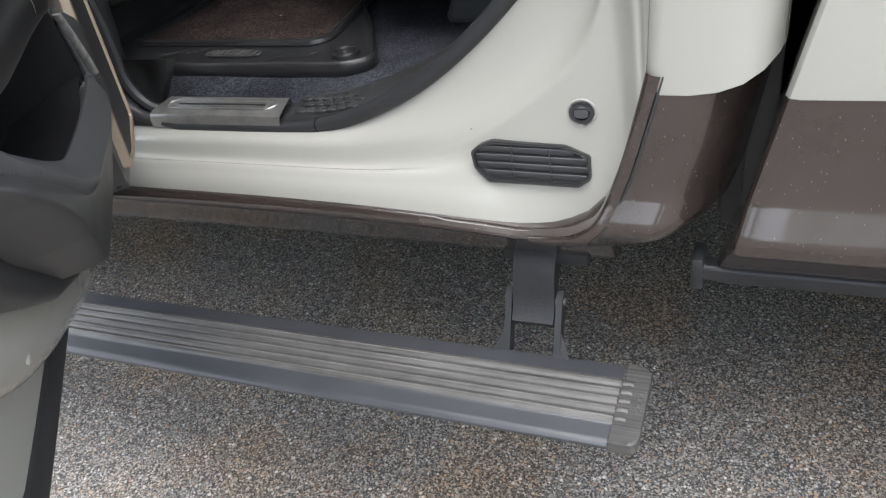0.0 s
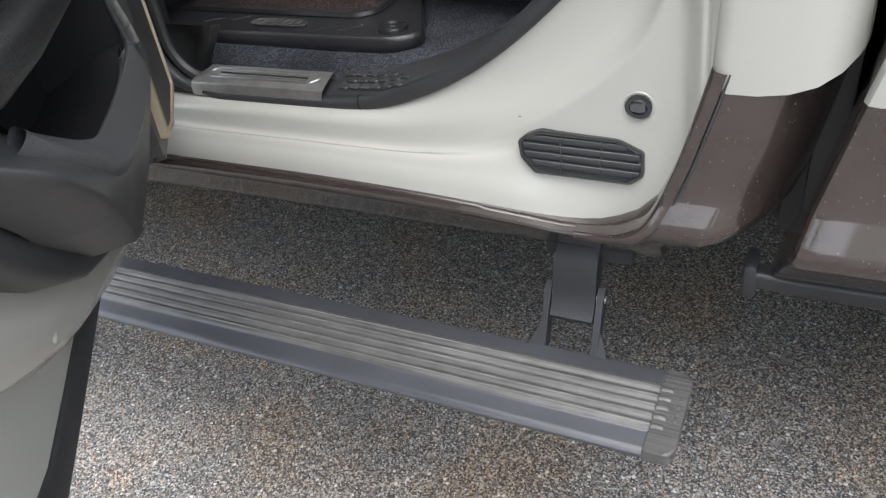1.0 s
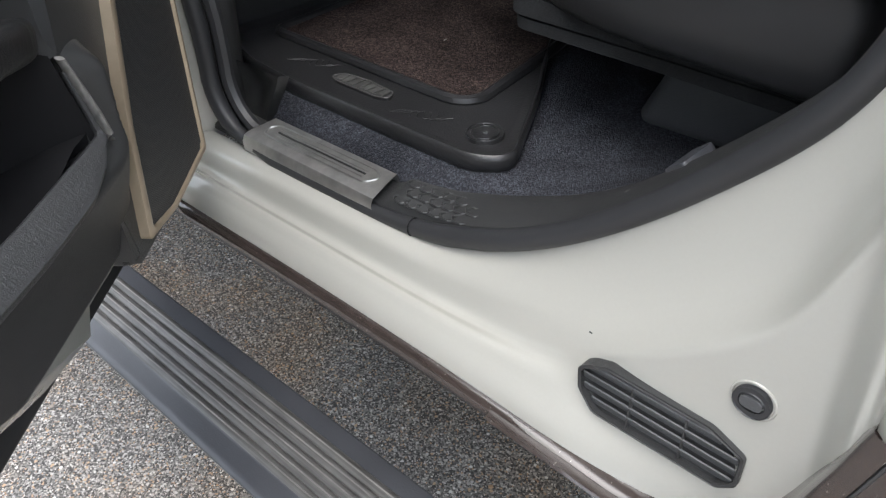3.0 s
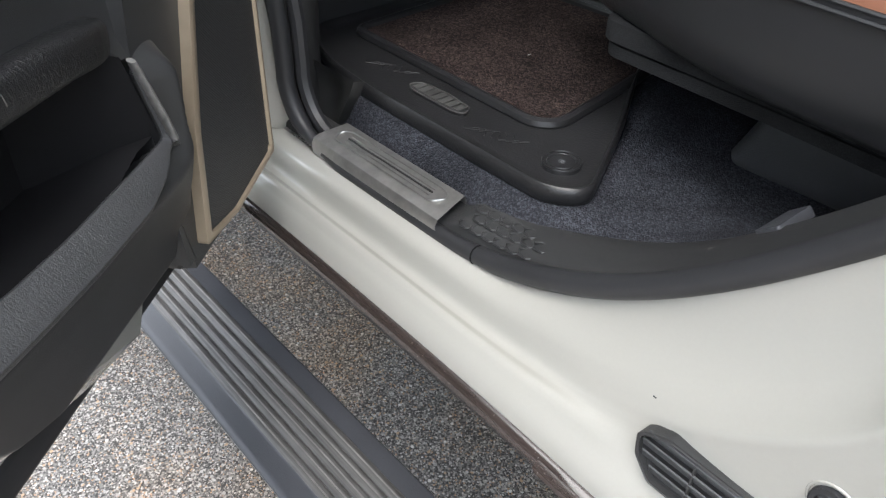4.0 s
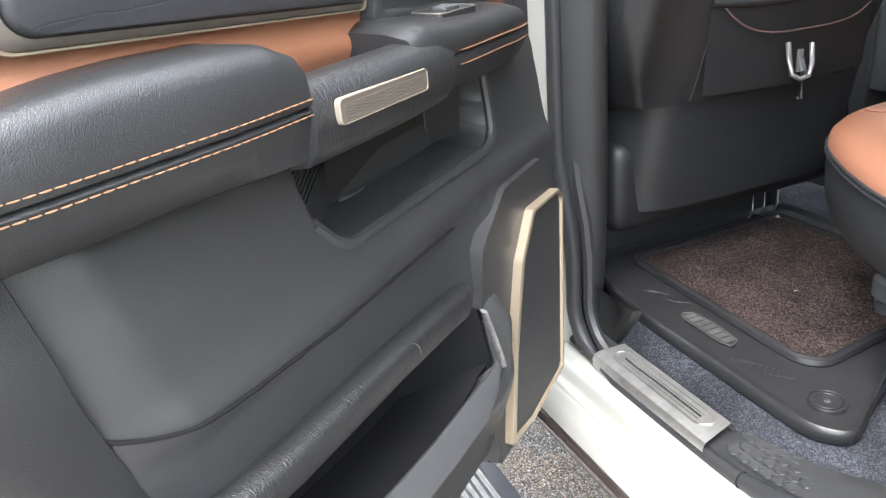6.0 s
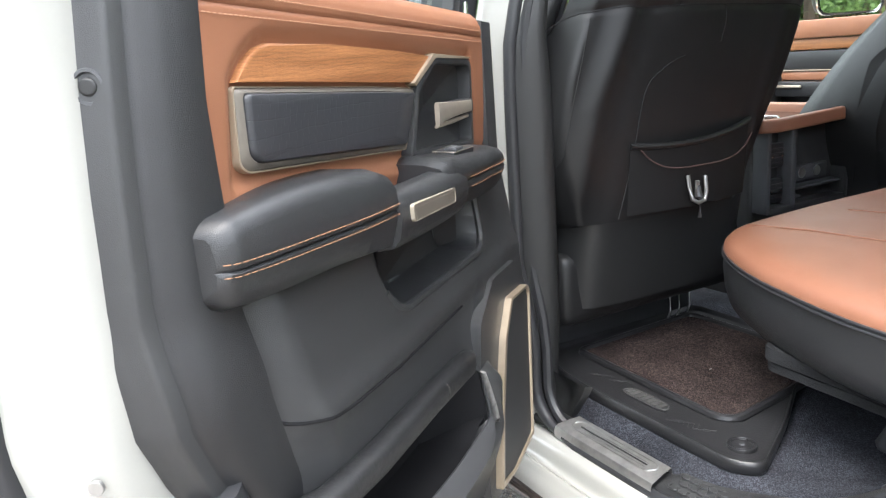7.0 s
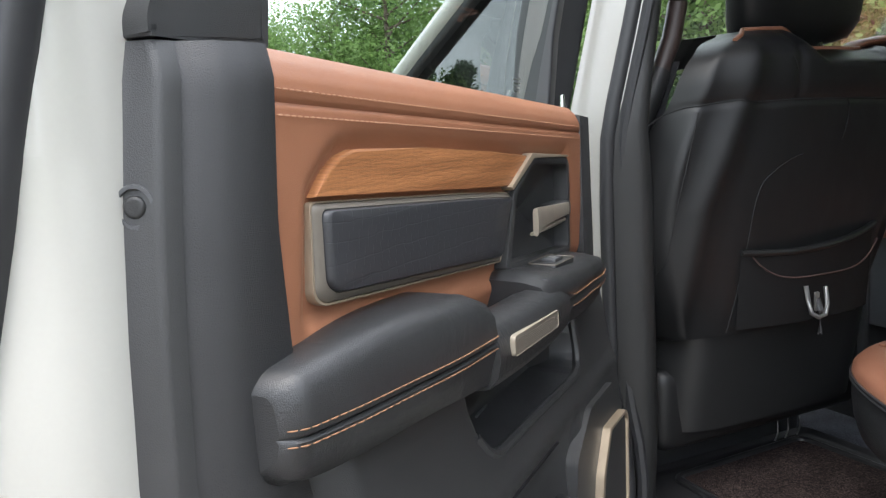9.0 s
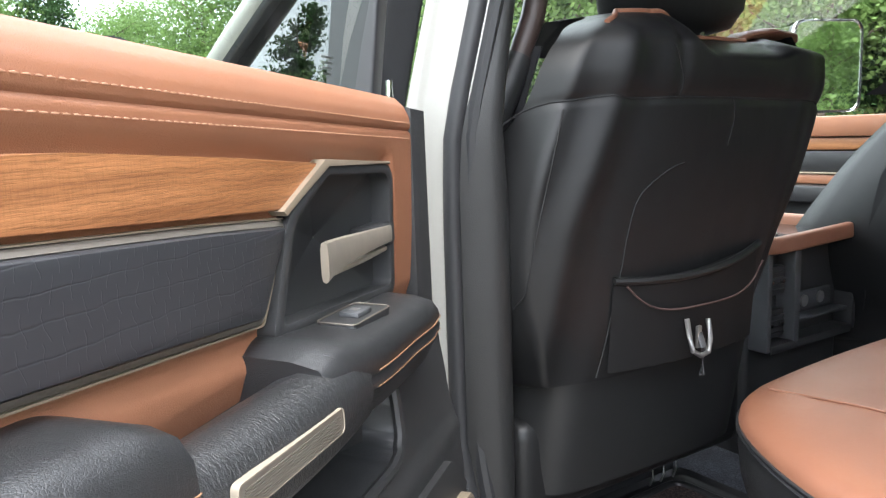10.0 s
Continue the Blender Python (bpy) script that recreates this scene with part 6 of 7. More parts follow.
    add("cubby_back", grid([[(0.402, -0.030, 1.146), (0.402, -0.030, 1.236)], [(0.30, -0.0335, 1.146), (0.30, -0.0335, 1.236)], [(0.205, -0.0335, 1.146), (0.205, -0.0335, 1.236)], [(0.165, -0.010, 1.150), (0.160, -0.010, 1.236)]]), PILLAR, "dark back of the door cubby", 20)
    edge_run = [Vector(p) for p in rounded([(0.498, 1.172), (0.470, 1.1405), (0.185, 1.1365), (0.152, 1.148), (0.144, 1.226)], [0, 0.03, 0.02, 0.02, 0], 5)[5:-5]]
    edge_run = [a_.lerp(b_, f) for a_, b_ in zip(edge_run, edge_run[1:]) for f in np.linspace(0, 1, max(2, int((b_ - a_).length / 0.008)))[:-1]] + [edge_run[-1]]
    lift = lambda p: skin(p.x - (0.010 if p.x < 0.165 else 0), p.y - (0.010 if p.x >= 0.165 else 0))
    add("cubby_edge", sweep([(p.x, lift(p) - 0.0050, p.y) for p in edge_run], ring(0.0058, 8), up=(0, 1, 0)), PLASTIC, "rounded edge of the door cubby")
    add("cubby_shelf", sweep([(0.412, -0.012, 1.158), (0.380, -0.022, 1.150), (0.345, -0.028, 1.146)], ring(0.0016, 6)), PLASTIC_GREY, "shelf edge in the door cubby")
    add("cubby_corner", sweep([(0.205, -0.0325, 1.150), (0.204, -0.0325, 1.232)], ring(0.0011, 6)), PLASTIC_GREY, "fine inner corner of the door cubby")
    for k in range(11):
        zr = 1.230 - 0.0048 * k
        add("cubby_rib", sweep([(u_, float(trim_v(np.array([u_]), np.array([zr]))[0]) + 0.0004, zr) for u_ in np.linspace(0.500 - 0.0006 * k, 0.402, 8)], ring(0.0013, 5), up=(0, 1, 0)), PLASTIC)

    # window frame and glass
    add("rear_window_frame", sweep([(0.715, -0.10, 1.525), (0.705, -0.09, 1.58), (0.68, -0.06, 1.75), (0.65, -0.03, 1.95)], rounded([(-0.03, -0.045), (0.03, -0.045), (0.03, 0.045), (-0.03, 0.045)], 0.012, 3), up=(0, 1, 0)), PLASTIC, "black window frame at the latch side")
    add("frame_cover", slab(rounded([(0.69, 1.5135), (0.7955, 1.5135), (0.795, 1.526), (0.785, 1.545), (0.766, 1.558), (0.748, 1.580), (0.740, 1.62), (0.728, 1.75), (0.655, 1.75)], [0.002, 0.002, 0.006, 0.012, 0.012, 0.02, 0.03, 0.01, 0.01]), -0.085, -0.028, 0.008), PLASTIC, "black plastic frame cover")
    rows = []
    for z in np.linspace(1.45, 1.95, 26):
        e, n = edge(z), 0.035 * step01(z, 1.56, 1.66)
        w = 0.118
        k = (OUTV(z) + 0.05) / -0.118
        rows.append([(u, -0.05 + (v + 0.05) * (k if v < -0.05 else 1), z) for u, v in [(e - w, -0.050), (e - 0.05 + n * 0.4, -0.047), (e - 0.036 + n * 0.2, -0.0482), (e - 0.024, -0.052), (e - 0.014, -0.0585), (e - 0.007, -0.068), (e - 0.002, -0.082), (e + 0.002, -0.100), (e + 0.006, -0.125), (e + 0.012, -0.150), (e + 0.03, -0.160), (e + 0.038, -0.168), (e + 0.03, -0.176), (e - w, -0.18)]])
    add("window_post", grid(rows, closed_v=True), WHITE, "white painted window post")
    add("front_window_frame", sweep([(-0.02, -0.085, 1.45), (-0.04, -0.075, 1.60), (-0.06, -0.05, 1.75), (-0.09, -0.01, 1.95)], rounded([(-0.016, -0.03), (0.016, -0.03), (0.016, 0.03), (-0.016, 0.03)], 0.006, 3), up=(0, 1, 0)), RUBBER, "black window channel at the hinge side")
    pane = grid([[(u, -0.085 + tumble(z) * 0.9, z) for u in (-0.03, 0.2, 0.45, 0.74)] for z in (1.42, 1.55, 1.7, 1.95)])
    g = add("window_glass", pane, CLEAR, "lightly tinted rear door window")
    g.visible_shadow = False
    add("lock_pin", sweep([(-0.006, -0.030, 1.46), (-0.006, -0.030, 1.492), (-0.006, -0.030, 1.506)], ring(0.0045, 10), [1, 1, 0.8]), CHROME, "chrome lock pin")
    for k in range(4):
        add("glass_mark", box(0.030 - 0.003 * k, 0.052, -0.0845, -0.0838, 1.512 + 0.006 * k, 1.5145 + 0.006 * k, 0), STEEL)
    return door


build_door()


# ---------------------------------------------------------------- cabin
def build_cabin():
    rows = []
    ax, az = lerp_curve(INNER, np.linspace(0, 1, 160))
    for x in np.linspace(-1.25, 0.95, 90):
        sill_z = min(float(np.interp(x, ax, az)), 0.90)
        rise = max(0.0, sill_z + 0.033 - 0.018 * float(step01(x, 0.36, 0.58)) - 0.757) if x > 0.27 else 0.0
        wide = float(np.interp(x, [0.26, 0.33, 0.45, 0.6], [0.046, 0.052, 0.070, 0.084]))
        foot = 0.700 + float(step01(x, 0.235, 0.275)) * (sill_z + 0.030 * (1 - 0.5 * float(step01(x, 0.36, 0.58))) - 0.700)
        row = []
        for q in [0, 0.006, 0.012, 0.018, 0.024, 0.030, 0.036, 0.05, 0.1, 0.15, 0.2, 0.3, 0.5, 0.9, 1.3, 1.66]:
            y = wide + q
            top = 0.757 + rise * (1 - float(step01(q, 0.0, 0.20)))
            row.append((x, y, foot + (top - foot) * float(step01(q, -0.010, 0.036)) + 0.003 * noise.noise((x * 6, y * 6, 0))))
        rows.append(row)
    part("carpet", grid(rows), CARPET, truck, "navy-grey cut-pile cabin carpet", flip=True)
    # rear bench: cushion with tan top and black sides
    plan = rounded([(0.065, 0.350), (0.225, 0.225), (0.46, 0.140), (0.70, 0.110), (0.70, 1.70), (0.045, 1.70), (0.04, 0.62)], [0.10, 0.12, 0.08, 0.02, 0.02, 0.02, 0.2], 8)
    cx, cy = 0.40, 0.90

    def ring_at(z, s):
        return [(cx + (x - cx) * s, cy + (y - cy) * (1 - (1 - s) * 0.4), z) for x, y in plan]
    bm = grid([ring_at(1.035, 1.0), ring_at(1.046, 0.995), ring_at(1.056, 0.97), ring_at(1.063, 0.92), ring_at(1.068, 0.82), ring_at(1.067, 0.72), ring_at(1.069, 0.6), ring_at(1.070, 0.3), ring_at(1.070, 0.01)], closed_v=True)
    bench = part("rear_bench_cushion", bm, SEAT_TAN, truck, "tan leather rear bench cushion with black sides", 60)
    bm = grid([ring_at(1.036, 0.996), ring_at(1.030, 1.004), ring_at(1.022, 0.996), ring_at(1.000, 1.0), ring_at(0.965, 0.99), ring_at(0.935, 0.965), ring_at(0.925, 0.93), ring_at(0.925, 0.5)], closed_v=True)
    part("cushion_side", bm, LEATHER, bench, "black leather side of the bench cushion", 60)
    for z, s in ((1.0335, 1.003), (1.026, 1.003)):
        p = ring_at(z, s)
        part("piping", sweep(p + p[:1], ring(0.0022, 6), caps=False), RUBBER, bench, "black piping")
    seams = [[(0.10, 0.40, 1.0665), (0.22, 0.42, 1.0705), (0.45, 0.44, 1.0715), (0.68, 0.45, 1.071)], [(0.16, 0.62, 1.069), (0.30, 0.64, 1.0715), (0.68, 0.66, 1.0715)]]
    for s in seams:
        part("cushion_seam", sweep(s, ring(0.0018, 6)), SEAT_TAN, bench, "raised tan seam")
    part("bench_base", slab(rounded([(0.34, 0.60), (0.46, 0.45), (0.70, 0.42), (0.70, 1.66), (0.30, 1.66)], 0.05), 0.755, 0.93, 0.012, axis="z"), RUBBER, truck, "black plastic base under the rear bench")
    flap = rounded([(0.296, 0.205), (0.312, 0.192), (0.41, 0.186), (0.51, 0.180), (0.68, 0.165), (0.68, 0.42), (0.310, 0.42)], 0.012)
    part("bench_skirt", slab(flap, 0.908, 0.930, 0.004, axis="z"), FELT, truck, "charcoal felt board under the bench cushion")
    flap = [(0.30 + (x - 0.30) * 0.99 + 0.004, y + 0.003) for x, y in flap]
    part("bench_skirt", slab(flap, 0.904, 0.890, 0.004, axis="z"), FELT, truck, "charcoal felt board under the bench cushion")
    bm = box(0.418, 0.72, 0.312, 0.52, 0.748, 0.878, 0.02, 3)
    for v in bm.verts:
        if v.co.z > 0.8:
            v.co.x += 0.04 * (1 if v.co.x < 0.55 else 0)
            v.co.y += 0.012 * (1 if v.co.y < 0.4 else 0)
    part("bench_hinge_cover", bm, PLASTIC_GREY, truck, "charcoal plastic cover of the bench hinge", 35)
    clip = rounded([(-0.015, -0.020), (0.012, -0.024), (0.018, 0.022), (-0.006, 0.024)], 0.004, 3)
    part("sill_clip", slab(clip, -0.006, 0.004, 0.002, axis="z"), STEP_GREY, truck, "grey plastic trim clip", m=Matrix.Translation((0.590, 0.094, 0.858)) @ Matrix.Rotation(radians(-42), 4, "Y"))
    # console: two open bays behind a tan rim
    con = part("console", box(-0.75, -0.20, 0.775, 1.105, 0.70, 1.19, 0.012, 3), PLASTIC, truck, "black centre console with tan rim")
    plan = rounded([(-0.70, 0.775), (-0.155, 0.775), (-0.155, 1.115), (-0.70, 1.115)], [0.02, 0.05, 0.07, 0.02], 8)
    path = [(x, y, 1.203 + 0.010 * (y - 0.775) / 0.34) for x, y in plan]
    part("console_rim", sweep(path + path[:1], rounded([(-0.013, -0.017), (0.013, -0.017), (0.010, 0.016), (-0.010, 0.016)], 0.007, 3), caps=False), SEAT_TAN, con, "tan leather rim of the console")
    part("console_lid", slab([(x * 0.95 - 0.02, 0.945 + (y - 0.945) * 0.93) for x, y in plan], 1.188, 1.204, 0.004, axis="z"), GLOSS_BLACK, con, "gloss black console tray")
    part("cup_holder", frame_of([(0.045 * math.cos(a), 0.045 * math.sin(a)) for a in np.linspace(0, 6.2832, 25)[:-1]], [(0.038 * math.cos(a), 0.038 * math.sin(a)) for a in np.linspace(0, 6.2832, 25)[:-1]], 0.0, 0.006), CHROME, con, "chrome cup holder ring", m=Matrix.Translation((-0.27, 0.90, 1.206)) @ pose(0, 0, 0, 90))
    for y0, y1, mat, label in ((0.782, 0.797, PLASTIC_GREY, "grey post of the console"), (0.872, 0.893, PLASTIC_GREY, "grey post of the console"), (1.090, 1.106, PLASTIC, "black post of the console")):
        part("console_post", box(-0.205, -0.158, y0, y1, 0.985, 1.19, 0.004), mat, con, label)
    part("bright_edge", sweep([(-0.156, 1.105, 1.19), (-0.156, 1.112, 1.15), (-0.157, 1.112, 1.05)], ring(0.0022, 6)), SATIN, con, "thin bright edge of the console")
    part("bay_floor", box(-0.205, -0.158, 0.797, 1.09, 0.98, 0.998, 0.003), PLASTIC, con, "black sill under the bays")
    for z in (1.125, 1.035):
        vent_ = part("console_vent", box(-0.198, -0.178, 0.802, 0.868, z - 0.030, z + 0.030, 0.004), RUBBER, con, "black rear air vent")
        for k in range(4):
            part("vane", box(-0.180, -0.174, 0.806, 0.864, z - 0.020 + 0.012 * k, z - 0.017 + 0.012 * k, 0.0008), PLASTIC, vent_)
        for y in (0.815, 0.852):
            part("vent_tab", box(-0.177, -0.168, y - 0.005, y + 0.005, z - 0.004, z + 0.004, 0.0015), CHROME, vent_, "small bright vent tab")
    part("bay_shelf", box(-0.200, -0.165, 0.90, 1.085, 1.03, 1.038, 0.003), PLASTIC_GREY, con, "grey shelf with sockets")
    part("socket_panel", box(-0.200, -0.190, 0.92, 1.06, 1.045, 1.085, 0.004), PLASTIC_GREY, con, "grey socket panel")
    for y in (0.955, 1.015):
        part("socket", slab([(0.013 * math.cos(a), 0.013 * math.sin(a)) for a in np.linspace(0, 6.2832, 17)[:-1]], -0.002, 0.003, 0.001), STEEL, con, "round socket cap", m=Matrix.Translation((-0.189, y, 1.065)) @ pose(0, 0, 0, 0, 0, -90))
    # far front door trim and window
    part("far_door", box(-1.25, -0.1, 1.76, 1.88, 0.62, 1.20, 0.01), PLASTIC, truck, "black lower far door trim")
    for name, mat, z0, z1, y in (("far_door_top", TAN, 1.393, 1.458, 1.735), ("far_door_wood", WOOD, 1.352, 1.393, 1.745), ("far_door_pad", LEATHER, 1.281, 1.352, 1.75), ("far_door_band", TAN, 1.245, 1.279, 1.745), ("far_door_armrest", LEATHER, 1.19, 1.245, 1.70)):
        part(name, box(-1.22, -0.1, y, 1.88, z0 + 0.001, z1 - 0.001, 0.006), mat, truck, "layered tan, wood and black far door trim")
    part("far_door_trim", box(-1.2, -0.12, 1.742, 1.76, 1.279, 1.2835, 0.001), CHAMPAGNE, truck, "thin champagne strip on the far door")
    part("far_door_lever", box(-0.92, -0.74, 1.69, 1.70, 1.222, 1.232, 0.003), LEVER, truck, "bright release lever of the far door")
    part("far_window", grid([[(x, 1.80 - tumble(z), z) for x in (-1.2, -0.1)] for z in (1.45, 1.93)]), FAR_GLASS, truck, "clear far side window").visible_shadow = False
    edge_o = rounded([(-0.14, -0.17), (0.14, -0.17), (0.14, 0.15), (-0.14, 0.15)], 0.05)
    edge_i = rounded([(-0.131, -0.161), (0.131, -0.161), (0.131, 0.141), (-0.131, 0.141)], 0.045)
    bm = grid([[(a * k, v_, -0.01 + (b + 0.01) * k) for a, b in edge_o] for k, v_ in ((0.95, -0.049), (0.99, -0.046), (0.96, -0.02), (0.85, 0.01), (0.6, 0.035), (0.02, 0.045))], closed_v=True)
    fm = part("far_mirror", bm, PILLAR, truck, "black far side door mirror with a bright rim", m=Matrix.Translation((-0.86, 2.08, 1.64)) @ pose(0, 0, 0, 0, 0, 70))
    part("mirror_rim", frame_of(edge_o, edge_i, -0.059, -0.046), CHROME, fm, "thin bright rim of the mirror", m=Matrix.Translation((-0.86, 2.08, 1.64)) @ pose(0, 0, 0, 0, 0, 70))
    gl = slab(rounded([(-0.131, -0.161), (0.131, -0.161), (0.131, 0.141), (-0.131, 0.141)], 0.045), -0.056, -0.050, 0)
    part("mirror_glass", gl, MIRROR, fm, "mirror glass", m=Matrix.Translation((-0.86, 2.08, 1.64)) @ pose(0, 0, 0, 0, 0, 70))


build_cabin()


def half_width(t, sgn):
    """Half width of the seat back by height; the inboard bolster stands wider at the shoulder."""
    table = [(0, 0.275), (0.25, 0.322), (0.5, 0.318), (0.65, 0.296), (0.74, 0.274), (0.80, 0.262), (0.86, 0.248), (0.915, 0.224), (0.965, 0.178), (1.0, 0.118)] if sgn < 0 else [(0, 0.215), (0.25, 0.265), (0.475, 0.325), (0.715, 0.368), (0.85, 0.366), (0.95, 0.335), (1.0, 0.27)]
    return float(curve([t], table)[0])


def build_seat(dx, dy, dz, label):
    """Front seat seen from behind: upholstered back, map pocket, hard lower shell, headrest."""
    T = Matrix.Translation((dx, dy, dz))
    yoke = lambda y: float(np.interp(y, [0.04, 0.06, 0.075, 0.107, 0.186, 0.218, 0.319, 0.45, 0.669, 0.72], [1.42, 1.44, 1.458, 1.479, 1.487, 1.482, 1.484, 1.482, 1.476, 1.465]))
    ridge = lambda z: float(np.interp(z, [1.085, 1.31, 1.487, 1.60], [0.090, 0.130, 0.198, 0.222]))

    def back_x(y, z):
        """Depth of the seat back: crowned, with a fold up the outer bolster, a yoke and fuller shoulders."""
        t = (z - 1.085) / 0.52
        s = max(-1.0, min(1.0, (y - 0.365) / half_width(t, 1 if y > 0.365 else -1)))
        x = -0.045 + 0.055 * t - 0.030 * abs(s) ** 6 - (0.10 if s > 0 else 0.10 - 0.07 * float(step01(t, 0.58, 0.76))) * max(0, abs(s) - 0.9) / 0.1 + 0.012 * (1 - s * s) - 0.06 * max(0.0, (t - 0.9) / 0.1) ** 2
        d = y - ridge(z)
        x += 0.009 * math.exp(-(d / 0.020) ** 2) - 0.004 * math.exp(-((d + 0.048) / 0.018) ** 2) - 0.003 * math.exp(-((d - 0.055) / 0.025) ** 2)
        x += 0.007 * math.exp(-((s - 0.68) / 0.09) ** 2)
        up = z - yoke(y)
        x += 0.005 * float(step01(up, 0.0, 0.035)) * (1 - float(step01(t, 0.85, 1.0))) - 0.004 * math.exp(-(up / 0.005) ** 2)
        if up > 0:
            x -= 0.005 * math.exp(-((y - 0.312) / 0.010) ** 2)
        return x + 0.0016 * noise.noise((y * 8, z * 12, dy)) + 0.0007 * noise.noise((y * 30, z * 22, 2.0))
    rows = []
    for z in np.linspace(1.085, 1.605, 110):
        t = (z - 1.085) / 0.52
        hl, hr = half_width(t, -1), half_width(t, 1)
        row = []
        for s in np.linspace(-1, 1, 91):
            y = 0.365 + (hr if s > 0 else hl) * s
            dip = -0.034 * float(step01(t, 0.80, 1.0) * step01(y, 0.325, 0.388) * (1 - step01(y, 0.525, 0.585)))
            dip -= 0.024 * float(step01(t, 0.84, 1.0) * step01(y, 0.525, 0.575))
            row.append((back_x(y, z), y, z + dip))
        rows.append(row)
    rows.append([(x - 0.09, y, z + 0.004) for x, y, z in rows[-1]])
    rows.append([(x - 0.09, y, z - 0.05) for x, y, z in rows[-1]])
    rows.insert(0, [(x - 0.05, y, z - 0.012) for x, y, z in rows[0]])
    seat = part("front_seat", grid(rows), SEAT_BLACK, truck, label, 60, T)
    for sgn in (-1, 1):
        prof = [(-0.025, 0.0), (-0.06, 0.005), (-0.12, 0.007), (-0.20, 0.006), (-0.26, -0.01), (-0.27, -0.05)]
        rr = []
        for z in np.linspace(1.02, 1.585 if sgn > 0 or dy else 1.42, 20):
            t = (z - 1.085) / 0.52
            half = half_width(float(np.clip(t, 0, 1)), sgn)
            lean = -0.045 + 0.055 * t
            k = float(np.interp(z, [1.25, 1.45, 1.585], [1.0, 0.6, 0.25]))
            rr.append([(lean + a * k - 0.05, 0.365 + sgn * (half - 0.004 + b - 0.03 * (1 - k)), z) for a, b in prof])
        part("side_bolster", grid(rr), SEAT_BLACK, seat, "black leather side bolster", 60, T)
        z_ = np.linspace(1.10, 1.47, 24)
        seam = [(-0.045 + 0.055 * (z - 1.085) / 0.52 - 0.002, 0.365 + sgn * 0.665 * half_width((z - 1.085) / 0.52, sgn), z) for z in z_]
        if sgn > 0:
            part("seat_seam", sweep(seam, ring(0.0018, 6)), SEAT_BLACK, seat, "raised seam of the seat back", m=T)

    def seam_on(name, pts, label, r=0.0012, lift=0.0):
        """A worn seam laid on the seat back through (y, z) points."""
        k = np.linspace(0, 1, len(pts))
        ys_, zs_ = curve(np.linspace(0, 1, 40), [(a, *p) for a, p in zip(k, pts)])
        part(name, sweep([(back_x(y, z) + lift, y, z) for y, z in zip(ys_, zs_)], ring(r, 6)), SEAM, seat, label, m=T)
    seam_on("outer_seam", [(0.120, 1.470), (0.104, 1.40), (0.086, 1.31), (0.073, 1.22), (0.068, 1.15), (0.068, 1.09)], "worn outer seam of the seat back", 0.0013, 0.0005)
    seam_on("panel_seam", [(0.335, 1.391), (0.313, 1.386), (0.277, 1.369), (0.246, 1.343), (0.232, 1.295), (0.228, 1.262), (0.222, 1.225), (0.208, 1.15), (0.196, 1.09)], "curved worn seam of the back panel", 0.0013, 0.0006)
    seam_on("shoulder_seam", [(0.293, 1.554), (0.310, 1.526), (0.317, 1.505), (0.318, 1.486)], "short shoulder seam")
    seam_on("shoulder_seam", [(0.436, 1.481), (0.439, 1.45), (0.430, 1.413)], "short shoulder seam")
    part("yoke_seam", sweep([(back_x(y, yoke(y)) + 0.0012, y, yoke(y)) for y in np.linspace(0.058, 0.70, 60)], ring(0.0013, 6)), SEAM, seat, "cross seam of the seat back", m=T)
    # tan edge of the seat's front, seen over the shoulders
    crest = [rows[k][6] for k in range(105, 111)] + [p for p in rows[110][7:] if p[1] < 0.53]
    part("shoulder_piping", sweep([(x - 0.003, y, z + 0.002) for x, y, z in crest], ring(0.0042, 8)), SEAT_TAN, seat, "tan leather shoulder edge", m=T)
    part("tan_shoulder", sweep([(-0.085, y, z) for y, z in ((0.545, 1.577), (0.575, 1.586), (0.63, 1.593), (0.69, 1.590), (0.712, 1.582))], ring(0.032, 14, 0.28), [0.5, 0.9, 1.0, 0.9, 0.5], up=(0, 0, 1)), SEAT_TAN, seat, "tan leather top of the shoulder", m=T)
    # pocket with a curved mouth
    rr = []
    for s in np.linspace(-1, 1, 24):
        mouth = 1.225 + 0.010 * s + 0.014 * s * s
        rr.append([(-0.030 + 0.022 * (1 - s * s) + 0.012 * q, 0.375 + 0.165 * s, 1.095 + (mouth - 1.095) * q) for q in np.linspace(0, 1, 10)] + [(-0.034 + 0.02 * (1 - s * s), 0.375 + 0.165 * s, mouth + 0.004)])
    part("map_pocket", grid(rr), POCKET_BLACK, seat, "black leather map pocket", 60, T)
    pts = [(-0.017 + 0.022 * (1 - s * s), 0.375 + 0.165 * s, 1.228 + 0.010 * s + 0.014 * s * s) for s in np.linspace(-1, 1, 24)]
    part("pocket_hem", sweep(pts, ring(0.006, 8)), SEAT_BLACK, seat, "rolled hem of the pocket", m=T)
    pts = [(-0.006 + 0.012 * (1 - s * s), 0.38 + 0.155 * s, 1.178 + 0.046 * s ** 4) for s in np.linspace(-1, 1, 24)]
    part("pocket_flap_edge", sweep(pts, ring(0.0015, 6)), RED_THREAD, seat, "stitched pocket edge", m=T)
    # bag hook
    pts = [(0.006, 0.355, 1.155), (0.012, 0.354, 1.130), (0.018, 0.355, 1.108), (0.022, 0.368, 1.100), (0.022, 0.385, 1.103), (0.018, 0.394, 1.12), (0.012, 0.396, 1.150)]
    part("bag_hook", sweep([(x, y - 0.018, z + 0.007) for x, y, z in pts], ring(0.0040, 8)), STEEL, seat, "bright metal bag hook", m=T)
